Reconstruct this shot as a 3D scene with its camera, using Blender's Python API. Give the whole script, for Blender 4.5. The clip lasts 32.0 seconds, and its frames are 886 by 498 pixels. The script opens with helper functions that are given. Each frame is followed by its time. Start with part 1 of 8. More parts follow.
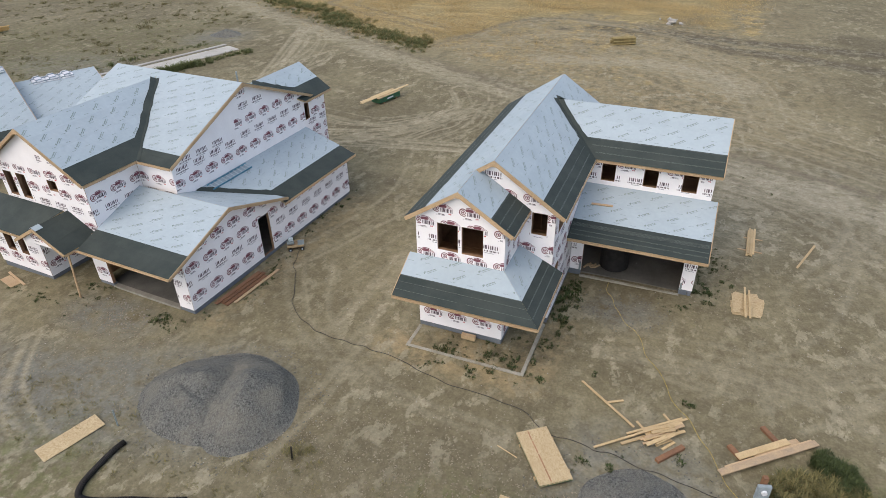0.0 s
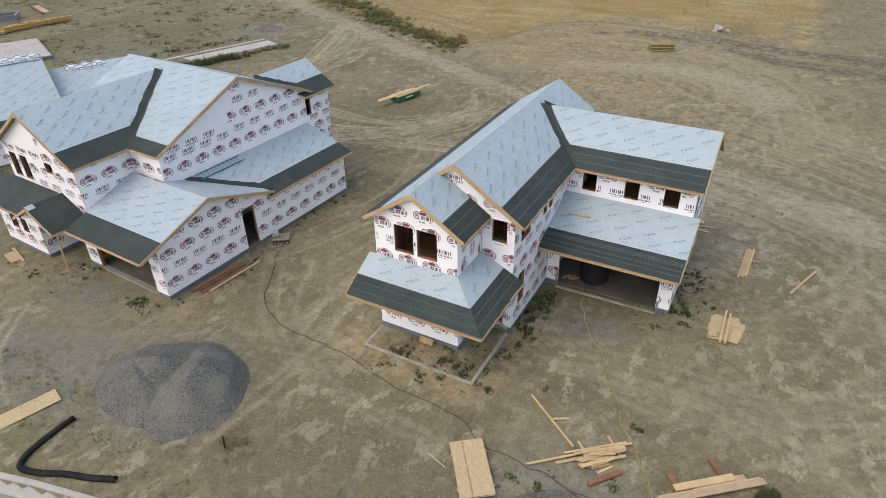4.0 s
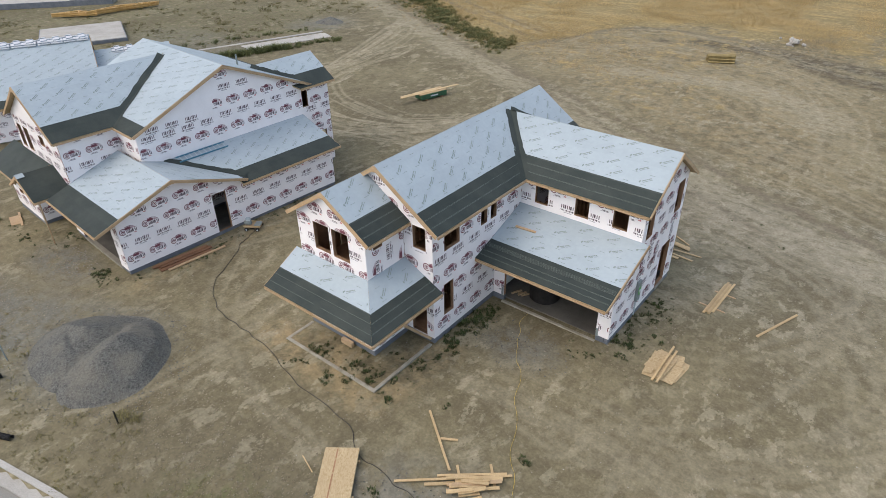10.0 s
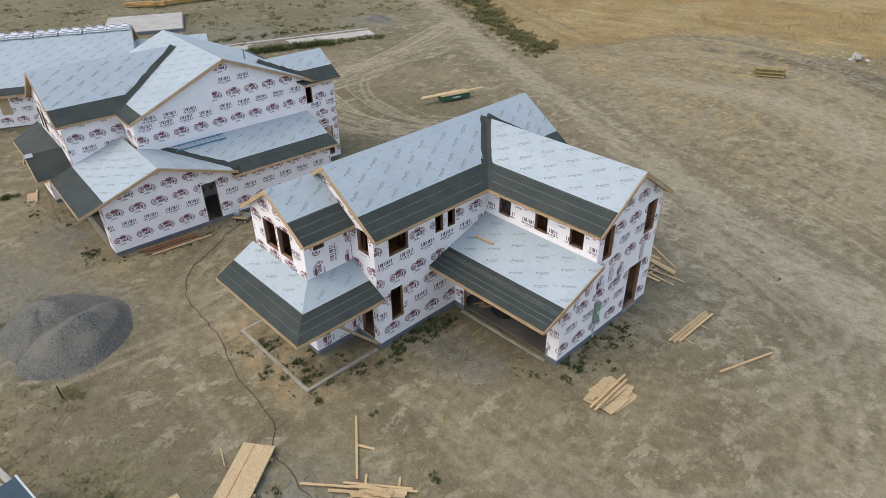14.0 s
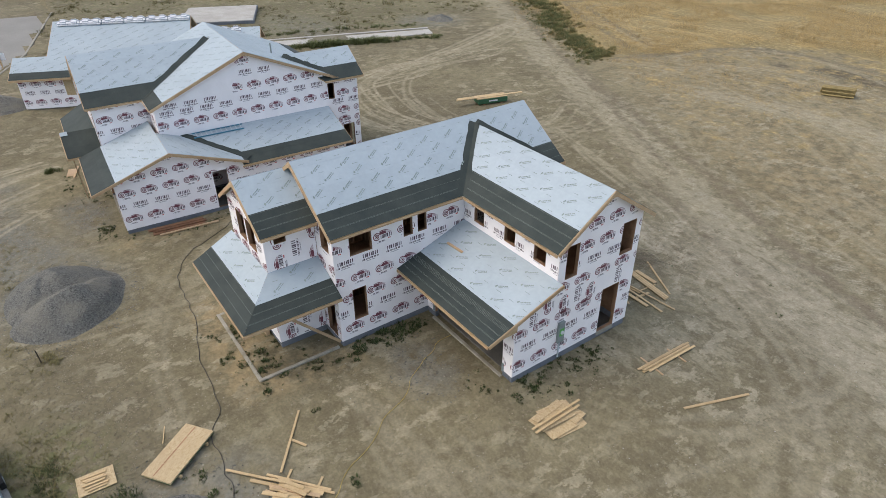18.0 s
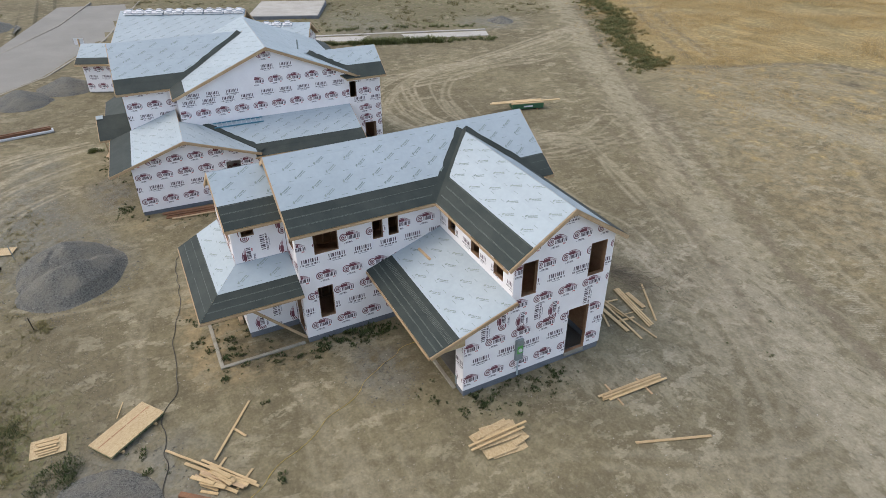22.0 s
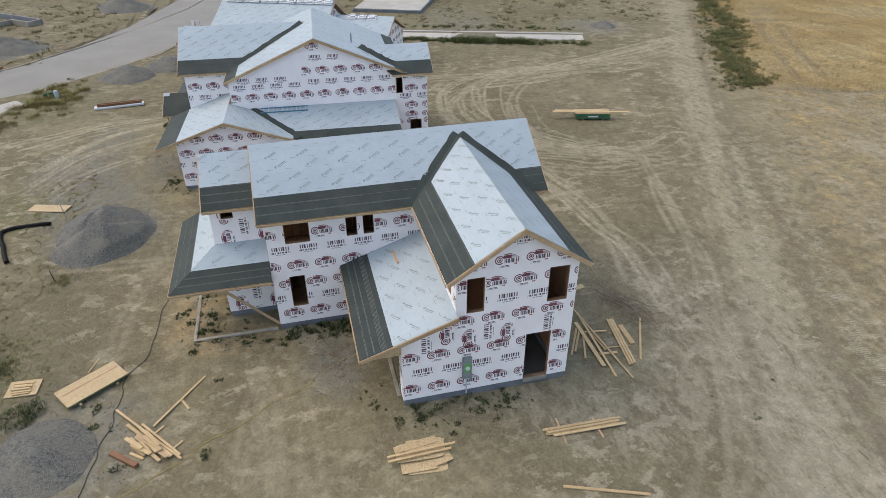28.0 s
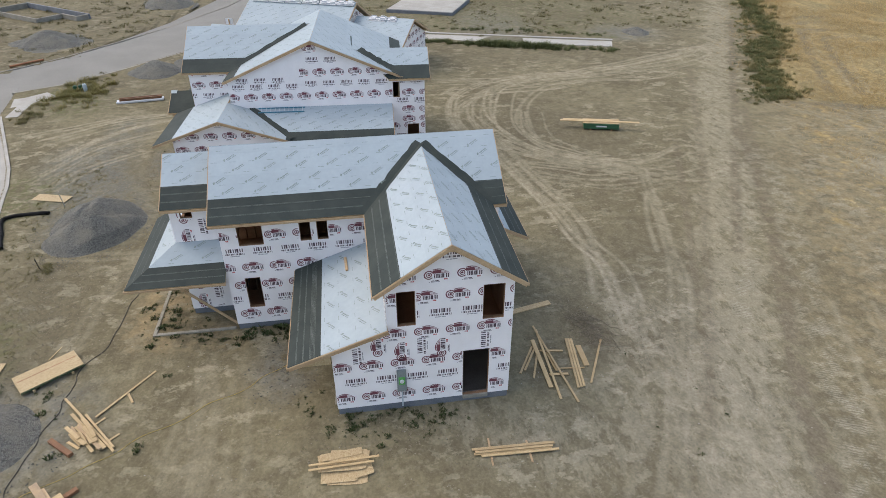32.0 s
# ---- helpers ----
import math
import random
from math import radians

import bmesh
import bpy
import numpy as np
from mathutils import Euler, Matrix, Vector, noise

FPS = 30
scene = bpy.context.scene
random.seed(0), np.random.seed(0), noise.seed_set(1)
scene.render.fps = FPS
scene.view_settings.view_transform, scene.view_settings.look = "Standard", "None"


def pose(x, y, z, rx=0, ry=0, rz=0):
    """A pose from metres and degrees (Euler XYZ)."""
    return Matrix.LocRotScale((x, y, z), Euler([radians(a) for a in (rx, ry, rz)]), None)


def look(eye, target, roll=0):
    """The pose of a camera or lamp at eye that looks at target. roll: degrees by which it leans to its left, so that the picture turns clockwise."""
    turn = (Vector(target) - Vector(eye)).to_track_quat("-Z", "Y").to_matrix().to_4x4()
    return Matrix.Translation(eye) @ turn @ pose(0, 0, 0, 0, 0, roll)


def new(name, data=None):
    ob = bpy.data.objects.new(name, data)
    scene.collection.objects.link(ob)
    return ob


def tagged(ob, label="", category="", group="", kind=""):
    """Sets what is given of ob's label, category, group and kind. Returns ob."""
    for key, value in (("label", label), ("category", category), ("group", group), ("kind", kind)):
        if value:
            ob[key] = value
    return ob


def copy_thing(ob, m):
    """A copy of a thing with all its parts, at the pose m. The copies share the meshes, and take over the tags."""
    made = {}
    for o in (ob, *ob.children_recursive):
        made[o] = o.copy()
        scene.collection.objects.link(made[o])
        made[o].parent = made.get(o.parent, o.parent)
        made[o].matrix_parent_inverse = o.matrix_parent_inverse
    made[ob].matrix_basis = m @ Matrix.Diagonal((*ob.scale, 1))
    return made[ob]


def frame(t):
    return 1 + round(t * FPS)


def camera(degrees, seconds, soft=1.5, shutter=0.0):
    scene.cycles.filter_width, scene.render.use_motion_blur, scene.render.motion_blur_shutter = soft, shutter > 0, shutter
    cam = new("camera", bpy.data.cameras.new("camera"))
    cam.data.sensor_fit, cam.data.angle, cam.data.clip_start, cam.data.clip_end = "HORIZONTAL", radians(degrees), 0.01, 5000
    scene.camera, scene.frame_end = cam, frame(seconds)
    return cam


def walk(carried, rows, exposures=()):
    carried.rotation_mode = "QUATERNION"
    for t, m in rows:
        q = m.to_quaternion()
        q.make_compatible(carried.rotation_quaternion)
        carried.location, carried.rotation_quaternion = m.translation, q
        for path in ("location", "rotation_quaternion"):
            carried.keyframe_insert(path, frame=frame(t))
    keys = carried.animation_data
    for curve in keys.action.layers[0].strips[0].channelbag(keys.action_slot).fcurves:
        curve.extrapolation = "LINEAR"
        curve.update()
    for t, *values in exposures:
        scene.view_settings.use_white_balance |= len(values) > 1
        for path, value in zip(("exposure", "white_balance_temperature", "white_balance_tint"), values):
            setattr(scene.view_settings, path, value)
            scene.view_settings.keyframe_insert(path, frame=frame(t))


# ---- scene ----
cam = camera(70.0, 32.0, soft=0.65)
ROWS = [
    (0, -0.006, 0.413, 18.836, 57.538, 0.935, 22.327),
    (0.5, 0.464, 0.647, 18.843, 57.559, 0.923, 22.957),
    (1, 0.93, 0.889, 18.841, 57.58, 0.92, 23.589),
    (1.5, 1.398, 1.134, 18.821, 57.591, 0.926, 24.223),
    (2, 1.855, 1.389, 18.8, 57.603, 0.912, 24.859),
    (2.5, 2.314, 1.65, 18.79, 57.614, 0.908, 25.537),
    (3, 2.761, 1.924, 18.78, 57.615, 0.903, 26.496),
    (3.5, 3.227, 2.219, 18.751, 57.635, 0.907, 27.637),
    (5.5, 5.121, 3.554, 18.613, 57.664, 0.846, 30.971),
    (6, 5.589, 3.92, 18.588, 57.682, 0.847, 31.807),
    (6.5, 6.056, 4.289, 18.559, 57.69, 0.846, 32.653),
    (7, 6.524, 4.664, 18.535, 57.697, 0.835, 33.5),
    (7.5, 6.987, 5.048, 18.514, 57.703, 0.824, 34.367),
    (8, 7.442, 5.441, 18.487, 57.719, 0.811, 35.224),
    (8.5, 7.893, 5.845, 18.464, 57.714, 0.798, 36.102),
    (9, 8.322, 6.259, 18.456, 57.699, 0.754, 36.959),
    (9.5, 8.773, 6.699, 18.434, 57.702, 0.769, 37.787),
    (10, 9.211, 7.141, 18.43, 57.705, 0.753, 38.594),
    (10.5, 9.648, 7.586, 18.432, 57.707, 0.727, 39.402),
    (11, 10.082, 8.037, 18.434, 57.718, 0.711, 40.209),
    (11.5, 10.515, 8.491, 18.432, 57.729, 0.683, 41.015),
    (12, 10.941, 8.962, 18.439, 57.718, 0.675, 41.842),
    (12.5, 11.369, 9.437, 18.428, 57.727, 0.657, 42.828),
    (13, 11.779, 9.928, 18.429, 57.724, 0.638, 43.953),
    (13.5, 12.187, 10.422, 18.423, 57.731, 0.629, 45.038),
    (14, 12.584, 10.927, 18.418, 57.737, 0.609, 46.103),
    (14.5, 12.968, 11.433, 18.413, 57.733, 0.589, 47.177),
    (16.5, 14.435, 13.431, 18.427, 57.777, 0.476, 51.358),
    (17, 14.758, 13.915, 18.44, 57.769, 0.475, 52.46),
    (17.5, 15.067, 14.397, 18.436, 57.78, 0.444, 53.611),
    (18, 15.362, 14.883, 18.432, 57.781, 0.433, 54.761),
    (18.5, 15.644, 15.364, 18.439, 57.781, 0.412, 55.911),
    (19, 15.921, 15.866, 18.447, 57.78, 0.392, 57.051),
    (19.5, 16.192, 16.385, 18.467, 57.779, 0.372, 58.131),
    (20, 16.462, 16.916, 18.494, 57.768, 0.342, 59.12),
    (20.5, 16.721, 17.458, 18.515, 57.767, 0.323, 60.099),
    (21, 16.967, 18.002, 18.532, 57.765, 0.314, 61.097),
    (21.5, 17.204, 18.55, 18.538, 57.763, 0.287, 62.136),
    (22, 17.415, 19.054, 18.54, 57.76, 0.28, 63.095),
    (22.5, 17.618, 19.6, 18.512, 57.768, 0.254, 64.093),
    (23, 17.803, 20.133, 18.474, 57.756, 0.239, 65.102),
    (23.5, 17.967, 20.658, 18.439, 57.744, 0.215, 66.171),
    (24, 18.108, 21.174, 18.381, 57.732, 0.203, 67.321),
    (24.5, 18.248, 21.693, 18.342, 57.72, 0.202, 68.471),
    (25, 18.381, 22.202, 18.336, 57.699, 0.192, 69.542),
    (25.5, 18.49, 22.702, 18.334, 57.698, 0.184, 70.603),
    (27.5, 18.847, 24.666, 18.452, 57.662, 0.163, 74.839),
    (28, 18.936, 25.164, 18.476, 57.665, 0.166, 75.896),
    (28.5, 19.008, 25.664, 18.506, 57.659, 0.172, 76.954),
    (29, 19.075, 26.169, 18.546, 57.654, 0.18, 77.585),
    (29.5, 19.142, 26.676, 18.592, 57.651, 0.181, 78.057),
    (30, 19.195, 27.195, 18.63, 57.639, 0.195, 78.692),
    (30.5, 19.243, 27.728, 18.666, 57.639, 0.202, 79.339),
    (31, 19.278, 28.274, 18.681, 57.641, 0.213, 79.988),
    (31.5, 19.284, 28.831, 18.699, 57.634, 0.227, 80.641),
    (32, 19.281, 29.408, 18.714, 57.64, 0.255, 81.356),
]
walk(cam, [(t, pose(x, y, z, rx, ry, rz)) for t, x, y, z, rx, ry, rz in ROWS], exposures=[(0.0, 0.95), (32.0, 0.99)])

# ---- light: overcast evening, a wide soft sun low in the south-west ----
SUN_ELEV, SUN_AZ = 53.0, 205.0
world = bpy.data.worlds.new("overcast_sky")
scene.world = world
world.use_nodes = True
wn = world.node_tree
sky = wn.nodes.new("ShaderNodeTexSky")
sky.sky_type, sky.sun_disc = "NISHITA", False
sky.sun_elevation, sky.sun_rotation = radians(SUN_ELEV), radians(SUN_AZ)
sky.dust_density, sky.ozone_density, sky.air_density = 2.5, 2.0, 1.0
hue = wn.nodes.new("ShaderNodeHueSaturation")
hue.inputs["Saturation"].default_value, hue.inputs["Hue"].default_value = 1.05, 0.494
wn.links.new(sky.outputs[0], hue.inputs["Color"])
veil = wn.nodes.new("ShaderNodeMix")
veil.data_type = "RGBA"
veil.inputs[0].default_value, veil.inputs[7].default_value = 0.34, (3.55, 3.60, 3.75, 1)
wn.links.new(hue.outputs[0], veil.inputs[6])
wn.links.new(veil.outputs[2], wn.nodes["Background"].inputs[0])
wn.nodes["Background"].inputs[1].default_value = 0.164
sun_data = bpy.data.lights.new("sun", "SUN")
sun_data.energy, sun_data.angle, sun_data.color = 0.82, radians(75), (1.0, 0.79, 0.48)
sun = new("sun", sun_data)
az, el = radians(SUN_AZ), radians(SUN_ELEV)
sun.matrix_world = look((math.sin(az) * math.cos(el) * 200, math.cos(az) * math.cos(el) * 200, math.sin(el) * 200), (0, 0, 0))


# ---- materials ----
def nodes_of(name, rough=0.7, spec=0.3, metal=0.0):
    m = bpy.data.materials.new(name)
    m.use_nodes = True
    b = m.node_tree.nodes["Principled BSDF"]
    b.inputs["Roughness"].default_value = rough
    b.inputs["Specular IOR Level"].default_value = spec
    b.inputs["Metallic"].default_value = metal
    return m, m.node_tree, b


def noise_node(nt, scale, detail=4.0, rough=0.6, coord="Object", stretch=(1, 1, 1), dist=0.0, turn=0.0):
    tc = nt.nodes.new("ShaderNodeTexCoord")
    mp = nt.nodes.new("ShaderNodeMapping")
    mp.inputs["Scale"].default_value = stretch
    mp.inputs["Rotation"].default_value = (0, 0, radians(turn))
    nt.links.new(tc.outputs[coord], mp.inputs[0])
    n = nt.nodes.new("ShaderNodeTexNoise")
    n.inputs["Scale"].default_value, n.inputs["Detail"].default_value = scale, detail
    n.inputs["Roughness"].default_value, n.inputs["Distortion"].default_value = rough, dist
    nt.links.new(mp.outputs[0], n.inputs["Vector"])
    return n.outputs["Fac"]


def ramp(nt, fac, stops):
    r = nt.nodes.new("ShaderNodeValToRGB")
    e = r.color_ramp.elements
    while len(e) < len(stops):
        e.new(0.5)
    for i, (p, c) in enumerate(stops):
        e[i].position = p
        e[i].color = (*c, 1) if len(c) == 3 else c
    nt.links.new(fac, r.inputs[0])
    return r.outputs[0]


def grey(nt, fac, lo, hi):
    return ramp(nt, fac, [(lo, (0, 0, 0)), (hi, (1, 1, 1))])


def mix(nt, fac, a, b, kind="MIX"):
    m = nt.nodes.new("ShaderNodeMix")
    m.data_type, m.blend_type = "RGBA", kind
    for sock, v in ((m.inputs[0], fac), (m.inputs[6], a), (m.inputs[7], b)):
        if isinstance(v, (int, float)):
            sock.default_value = v
        elif isinstance(v, tuple):
            sock.default_value = (*v, 1)
        else:
            nt.links.new(v, sock)
    return m.outputs[2]


def calc(nt, op, a, b=0.0):
    m = nt.nodes.new("ShaderNodeMath")
    m.operation = op
    for sock, v in ((m.inputs[0], a), (m.inputs[1], b)):
        if isinstance(v, (int, float)):
            sock.default_value = v
        else:
            nt.links.new(v, sock)
    return m.outputs[0]


def bump(nt, bsdf, height, strength=0.3, distance=0.02):
    b = nt.nodes.new("ShaderNodeBump")
    b.inputs["Strength"].default_value, b.inputs["Distance"].default_value = strength, distance
    nt.links.new(height, b.inputs["Height"])
    nt.links.new(b.outputs[0], bsdf.inputs["Normal"])


def attribute(nt, name):
    a = nt.nodes.new("ShaderNodeAttribute")
    a.attribute_name = name
    return a.outputs["Fac"]


def random_of(nt):
    return nt.nodes.new("ShaderNodeObjectInfo").outputs["Random"]


def plain(name, c1, c2, scale=3.0, rough=0.7, spec=0.3, fine=40.0, vary=0.15, bumps=0.15, metal=0.0, stretch=(1, 1, 1), soft=0.35):
    """Two colours mixed at two scales, a shift of brightness from piece to piece, and fine relief."""
    m, nt, b = nodes_of(name, rough, spec, metal)
    col = mix(nt, grey(nt, noise_node(nt, scale, stretch=stretch), 0.35, 0.65), c1, c2)
    f = noise_node(nt, fine, 3.0, stretch=stretch)
    col = mix(nt, soft, col, ramp(nt, f, [(0.3, (0.35, 0.35, 0.35)), (0.7, (0.75, 0.75, 0.75))]), "OVERLAY")
    bright = ramp(nt, random_of(nt), [(0, (1 - vary,) * 3), (1, (1, 1, 1))])
    nt.links.new(mix(nt, 1.0, col, bright, "MULTIPLY"), b.inputs["Base Color"])
    if bumps:
        bump(nt, b, f, bumps, 0.01)
    return m


WRAP = plain("house_wrap", (0.825, 0.795, 0.80), (0.775, 0.745, 0.75), 1.2, 0.5, 0.35, 25, 0.03, 0.1, soft=0.14)
PRINT_DARK = plain("print_charcoal", (0.082, 0.054, 0.070), (0.12, 0.085, 0.10), 2, 0.6, 0.3, 30, 0.05, 0)
PRINT_MAROON = plain("print_maroon", (0.14, 0.045, 0.06), (0.2, 0.07, 0.09), 2, 0.6, 0.3, 30, 0.05, 0)
PRINT_RED = plain("print_red", (0.45, 0.05, 0.06), (0.4, 0.07, 0.08), 2, 0.6, 0.3, 30, 0.05, 0)
PRINT_GREY = plain("print_grey", (0.3, 0.29, 0.31), (0.36, 0.35, 0.37), 2, 0.6, 0.3, 30, 0.05, 0)
SHEET = plain("roof_underlayment", (0.325, 0.380, 0.418), (0.300, 0.355, 0.392), 0.5, 0.68, 0.22, 5, 0.05, 0.10, soft=0.08)
SHEET_PRINT = plain("underlayment_print", (0.150, 0.200, 0.190), (0.205, 0.250, 0.240), 2, 0.5, 0.4, 30, 0.1, 0)
MEMBRANE = plain("ice_and_water_membrane", (0.027, 0.036, 0.034), (0.040, 0.049, 0.045), 1.0, 0.75, 0.22, 60, 0.12, 0.2)
MEMBRANE_LINE = plain("membrane_line", (0.115, 0.128, 0.120), (0.075, 0.086, 0.081), 2, 0.6, 0.3, 30, 0.1, 0)
PINE = plain("new_pine", (0.449, 0.328, 0.199), (0.386, 0.264, 0.150), 1.5, 0.6, 0.3, 18, 0.2, 0.1, stretch=(1, 1, 1))
PINE_PALE = plain("pale_pine", (0.485, 0.362, 0.205), (0.405, 0.295, 0.155), 1.5, 0.65, 0.25, 22, 0.25, 0.1)
PLANK_WORN = plain("weathered_plank", (0.335, 0.255, 0.175), (0.43, 0.315, 0.195), 3.5, 0.75, 0.2, 30, 0.4, 0.15)
CEDAR = plain("red_brown_lumber", (0.235, 0.118, 0.062), (0.18, 0.095, 0.055), 2, 0.7, 0.25, 20, 0.35, 0.1)
FRAMING = plain("framing_lumber", (0.36, 0.205, 0.12), (0.27, 0.15, 0.085), 2, 0.7, 0.2, 20, 0.25, 0.1)
CONCRETE = plain("concrete", (0.265, 0.248, 0.212), (0.205, 0.190, 0.160), 1.5, 0.85, 0.2, 30, 0.1, 0.25)
EARTHY_CONCRETE = plain("earth_stained_concrete", (0.33, 0.315, 0.270), (0.225, 0.205, 0.160), 1.2, 0.9, 0.15, 25, 0.1, 0.25)
CONCRETE_PALE = plain("pale_concrete", (0.363, 0.350, 0.323), (0.297, 0.284, 0.257), 0.6, 0.85, 0.2, 20, 0.1, 0.2)
FOOTING_BLUE = plain("coated_foundation", (0.111, 0.123, 0.145), (0.153, 0.162, 0.178), 1.5, 0.7, 0.3, 25, 0.1, 0.2)
ASPHALT = plain("worn_asphalt", (0.188, 0.182, 0.166), (0.215, 0.208, 0.190), 0.25, 0.85, 0.2, 30, 0.05, 0.3)
BLACK_PLASTIC = plain("black_plastic", (0.010, 0.009, 0.009), (0.022, 0.020, 0.019), 3, 0.65, 0.25, 30, 0.1, 0.2)
GREEN_WRAP = plain("green_wrap", (0.022, 0.075, 0.038), (0.030, 0.098, 0.045), 3, 0.5, 0.4, 30, 0.1, 0.1)
WHITE_PLASTIC = plain("white_plastic", (0.612, 0.620, 0.637), (0.510, 0.527, 0.561), 3, 0.4, 0.5, 20, 0.1, 0.15)
BLUE_PAINT = plain("blue_paint", (0.035, 0.155, 0.235), (0.050, 0.195, 0.280), 3, 0.45, 0.5, 30, 0.05, 0.05)
STEEL_GREY = plain("grey_enclosure_paint", (0.17, 0.20, 0.20), (0.22, 0.25, 0.25), 4, 0.45, 0.5, 30, 0.05, 0.05)
BOX_GREY = plain("dull_grey_box_paint", (0.26, 0.30, 0.32), (0.21, 0.25, 0.27), 4, 0.55, 0.4, 30, 0.05, 0.05)
PALE_GREY = plain("pale_grey_enclosure_paint", (0.42, 0.47, 0.50), (0.36, 0.42, 0.45), 4, 0.4, 0.5, 30, 0.05, 0.05)
YELLOW_CORD = plain("yellow_cord", (0.46, 0.34, 0.06), (0.38, 0.28, 0.05), 3, 0.5, 0.4, 30, 0.05, 0)
BLACK_CORD = plain("black_cord", (0.03, 0.028, 0.026), (0.05, 0.045, 0.04), 3, 0.6, 0.3, 30, 0.05, 0)
LIME = plain("lime_label", (0.105, 0.350, 0.084), (0.126, 0.385, 0.105), 3, 0.5, 0.3, 30, 0.05, 0)
ORANGE = plain("orange_paint", (0.302, 0.134, 0.062), (0.253, 0.114, 0.059), 3, 0.6, 0.3, 30, 0.05, 0)
RUBBER = plain("tyre_rubber", (0.02, 0.02, 0.02), (0.035, 0.033, 0.03), 3, 0.8, 0.2, 30, 0.05, 0.1)
CLOD = plain("soil_clod", (0.27, 0.235, 0.175), (0.15, 0.125, 0.085), 3, 0.95, 0.1, 30, 0.3, 0.2)
# garage floors: a darker concrete colour than the other slabs
DARK_SLAB = plain("dark_slab", (0.15, 0.14, 0.125), (0.10, 0.095, 0.085), 0.8, 0.85, 0.2, 20, 0.1, 0.2)
ROCK_WHITE = plain("white_rubble", (0.40, 0.385, 0.36), (0.30, 0.285, 0.26), 3, 0.8, 0.2, 30, 0.2, 0.2)
POST_WOOD = plain("treated_posts", (0.22, 0.17, 0.075), (0.28, 0.22, 0.10), 3, 0.8, 0.2, 30, 0.35, 0.2)


NAVY = plain("dark_navy_cover", (0.010, 0.030, 0.048), (0.016, 0.040, 0.060), 2, 0.35, 0.4, 20, 0.05, 0.05)
TRAILER_SIDE = plain("grey_blue_paint", (0.17, 0.23, 0.26), (0.22, 0.28, 0.31), 2, 0.5, 0.4, 20, 0.05, 0.05)
TRUSS_PINE = plain("golden_truss_pine", (0.52, 0.33, 0.12), (0.44, 0.27, 0.09), 2, 0.6, 0.3, 20, 0.15, 0.1)
DRY_STICK = plain("dry_stick", (0.150, 0.130, 0.098), (0.230, 0.200, 0.150), 3, 0.9, 0.1, 20, 0.2, 0.1)


def osb_material():
    m, nt, b = nodes_of("strand_board", 0.7, 0.2)
    tc = nt.nodes.new("ShaderNodeTexCoord")
    v = nt.nodes.new("ShaderNodeTexVoronoi")
    v.inputs["Scale"].default_value = 16
    mp = nt.nodes.new("ShaderNodeMapping")
    mp.inputs["Scale"].default_value = (1, 2.2, 1)
    nt.links.new(tc.outputs["Object"], mp.inputs[0])
    nt.links.new(mp.outputs[0], v.inputs["Vector"])
    flakes = ramp(nt, v.outputs["Color"], [(0.1, (0.30, 0.22, 0.115)), (0.45, (0.40, 0.305, 0.175)), (0.9, (0.47, 0.38, 0.24))])
    big = grey(nt, noise_node(nt, 1.6), 0.35, 0.7)
    nt.links.new(mix(nt, calc(nt, "MULTIPLY", big, 0.6), flakes, (0.37, 0.28, 0.165)), b.inputs["Base Color"])
    bump(nt, b, v.outputs["Distance"], 0.2, 0.005)
    return m


OSB = osb_material()


def gravel_material(name, dark, light):
    m, nt, b = nodes_of(name, 0.9, 0.2)
    tc = nt.nodes.new("ShaderNodeTexCoord")
    v = nt.nodes.new("ShaderNodeTexVoronoi")
    v.inputs["Scale"].default_value = 22
    nt.links.new(tc.outputs["Object"], v.inputs["Vector"])
    stones = ramp(nt, v.outputs["Color"], [(0.1, dark), (0.5, tuple((p + q) / 2 for p, q in zip(dark, light))), (0.95, light)])
    dust = grey(nt, noise_node(nt, 0.8, 7, 0.65), 0.44, 0.66)
    nt.links.new(mix(nt, calc(nt, "MULTIPLY", dust, 0.55), stones, (0.175, 0.162, 0.132)), b.inputs["Base Color"])
    bump(nt, b, v.outputs["Distance"], 0.9, 0.04)
    return m


GRAVEL = gravel_material("crushed_gravel", (0.050, 0.051, 0.048), (0.166, 0.166, 0.152))


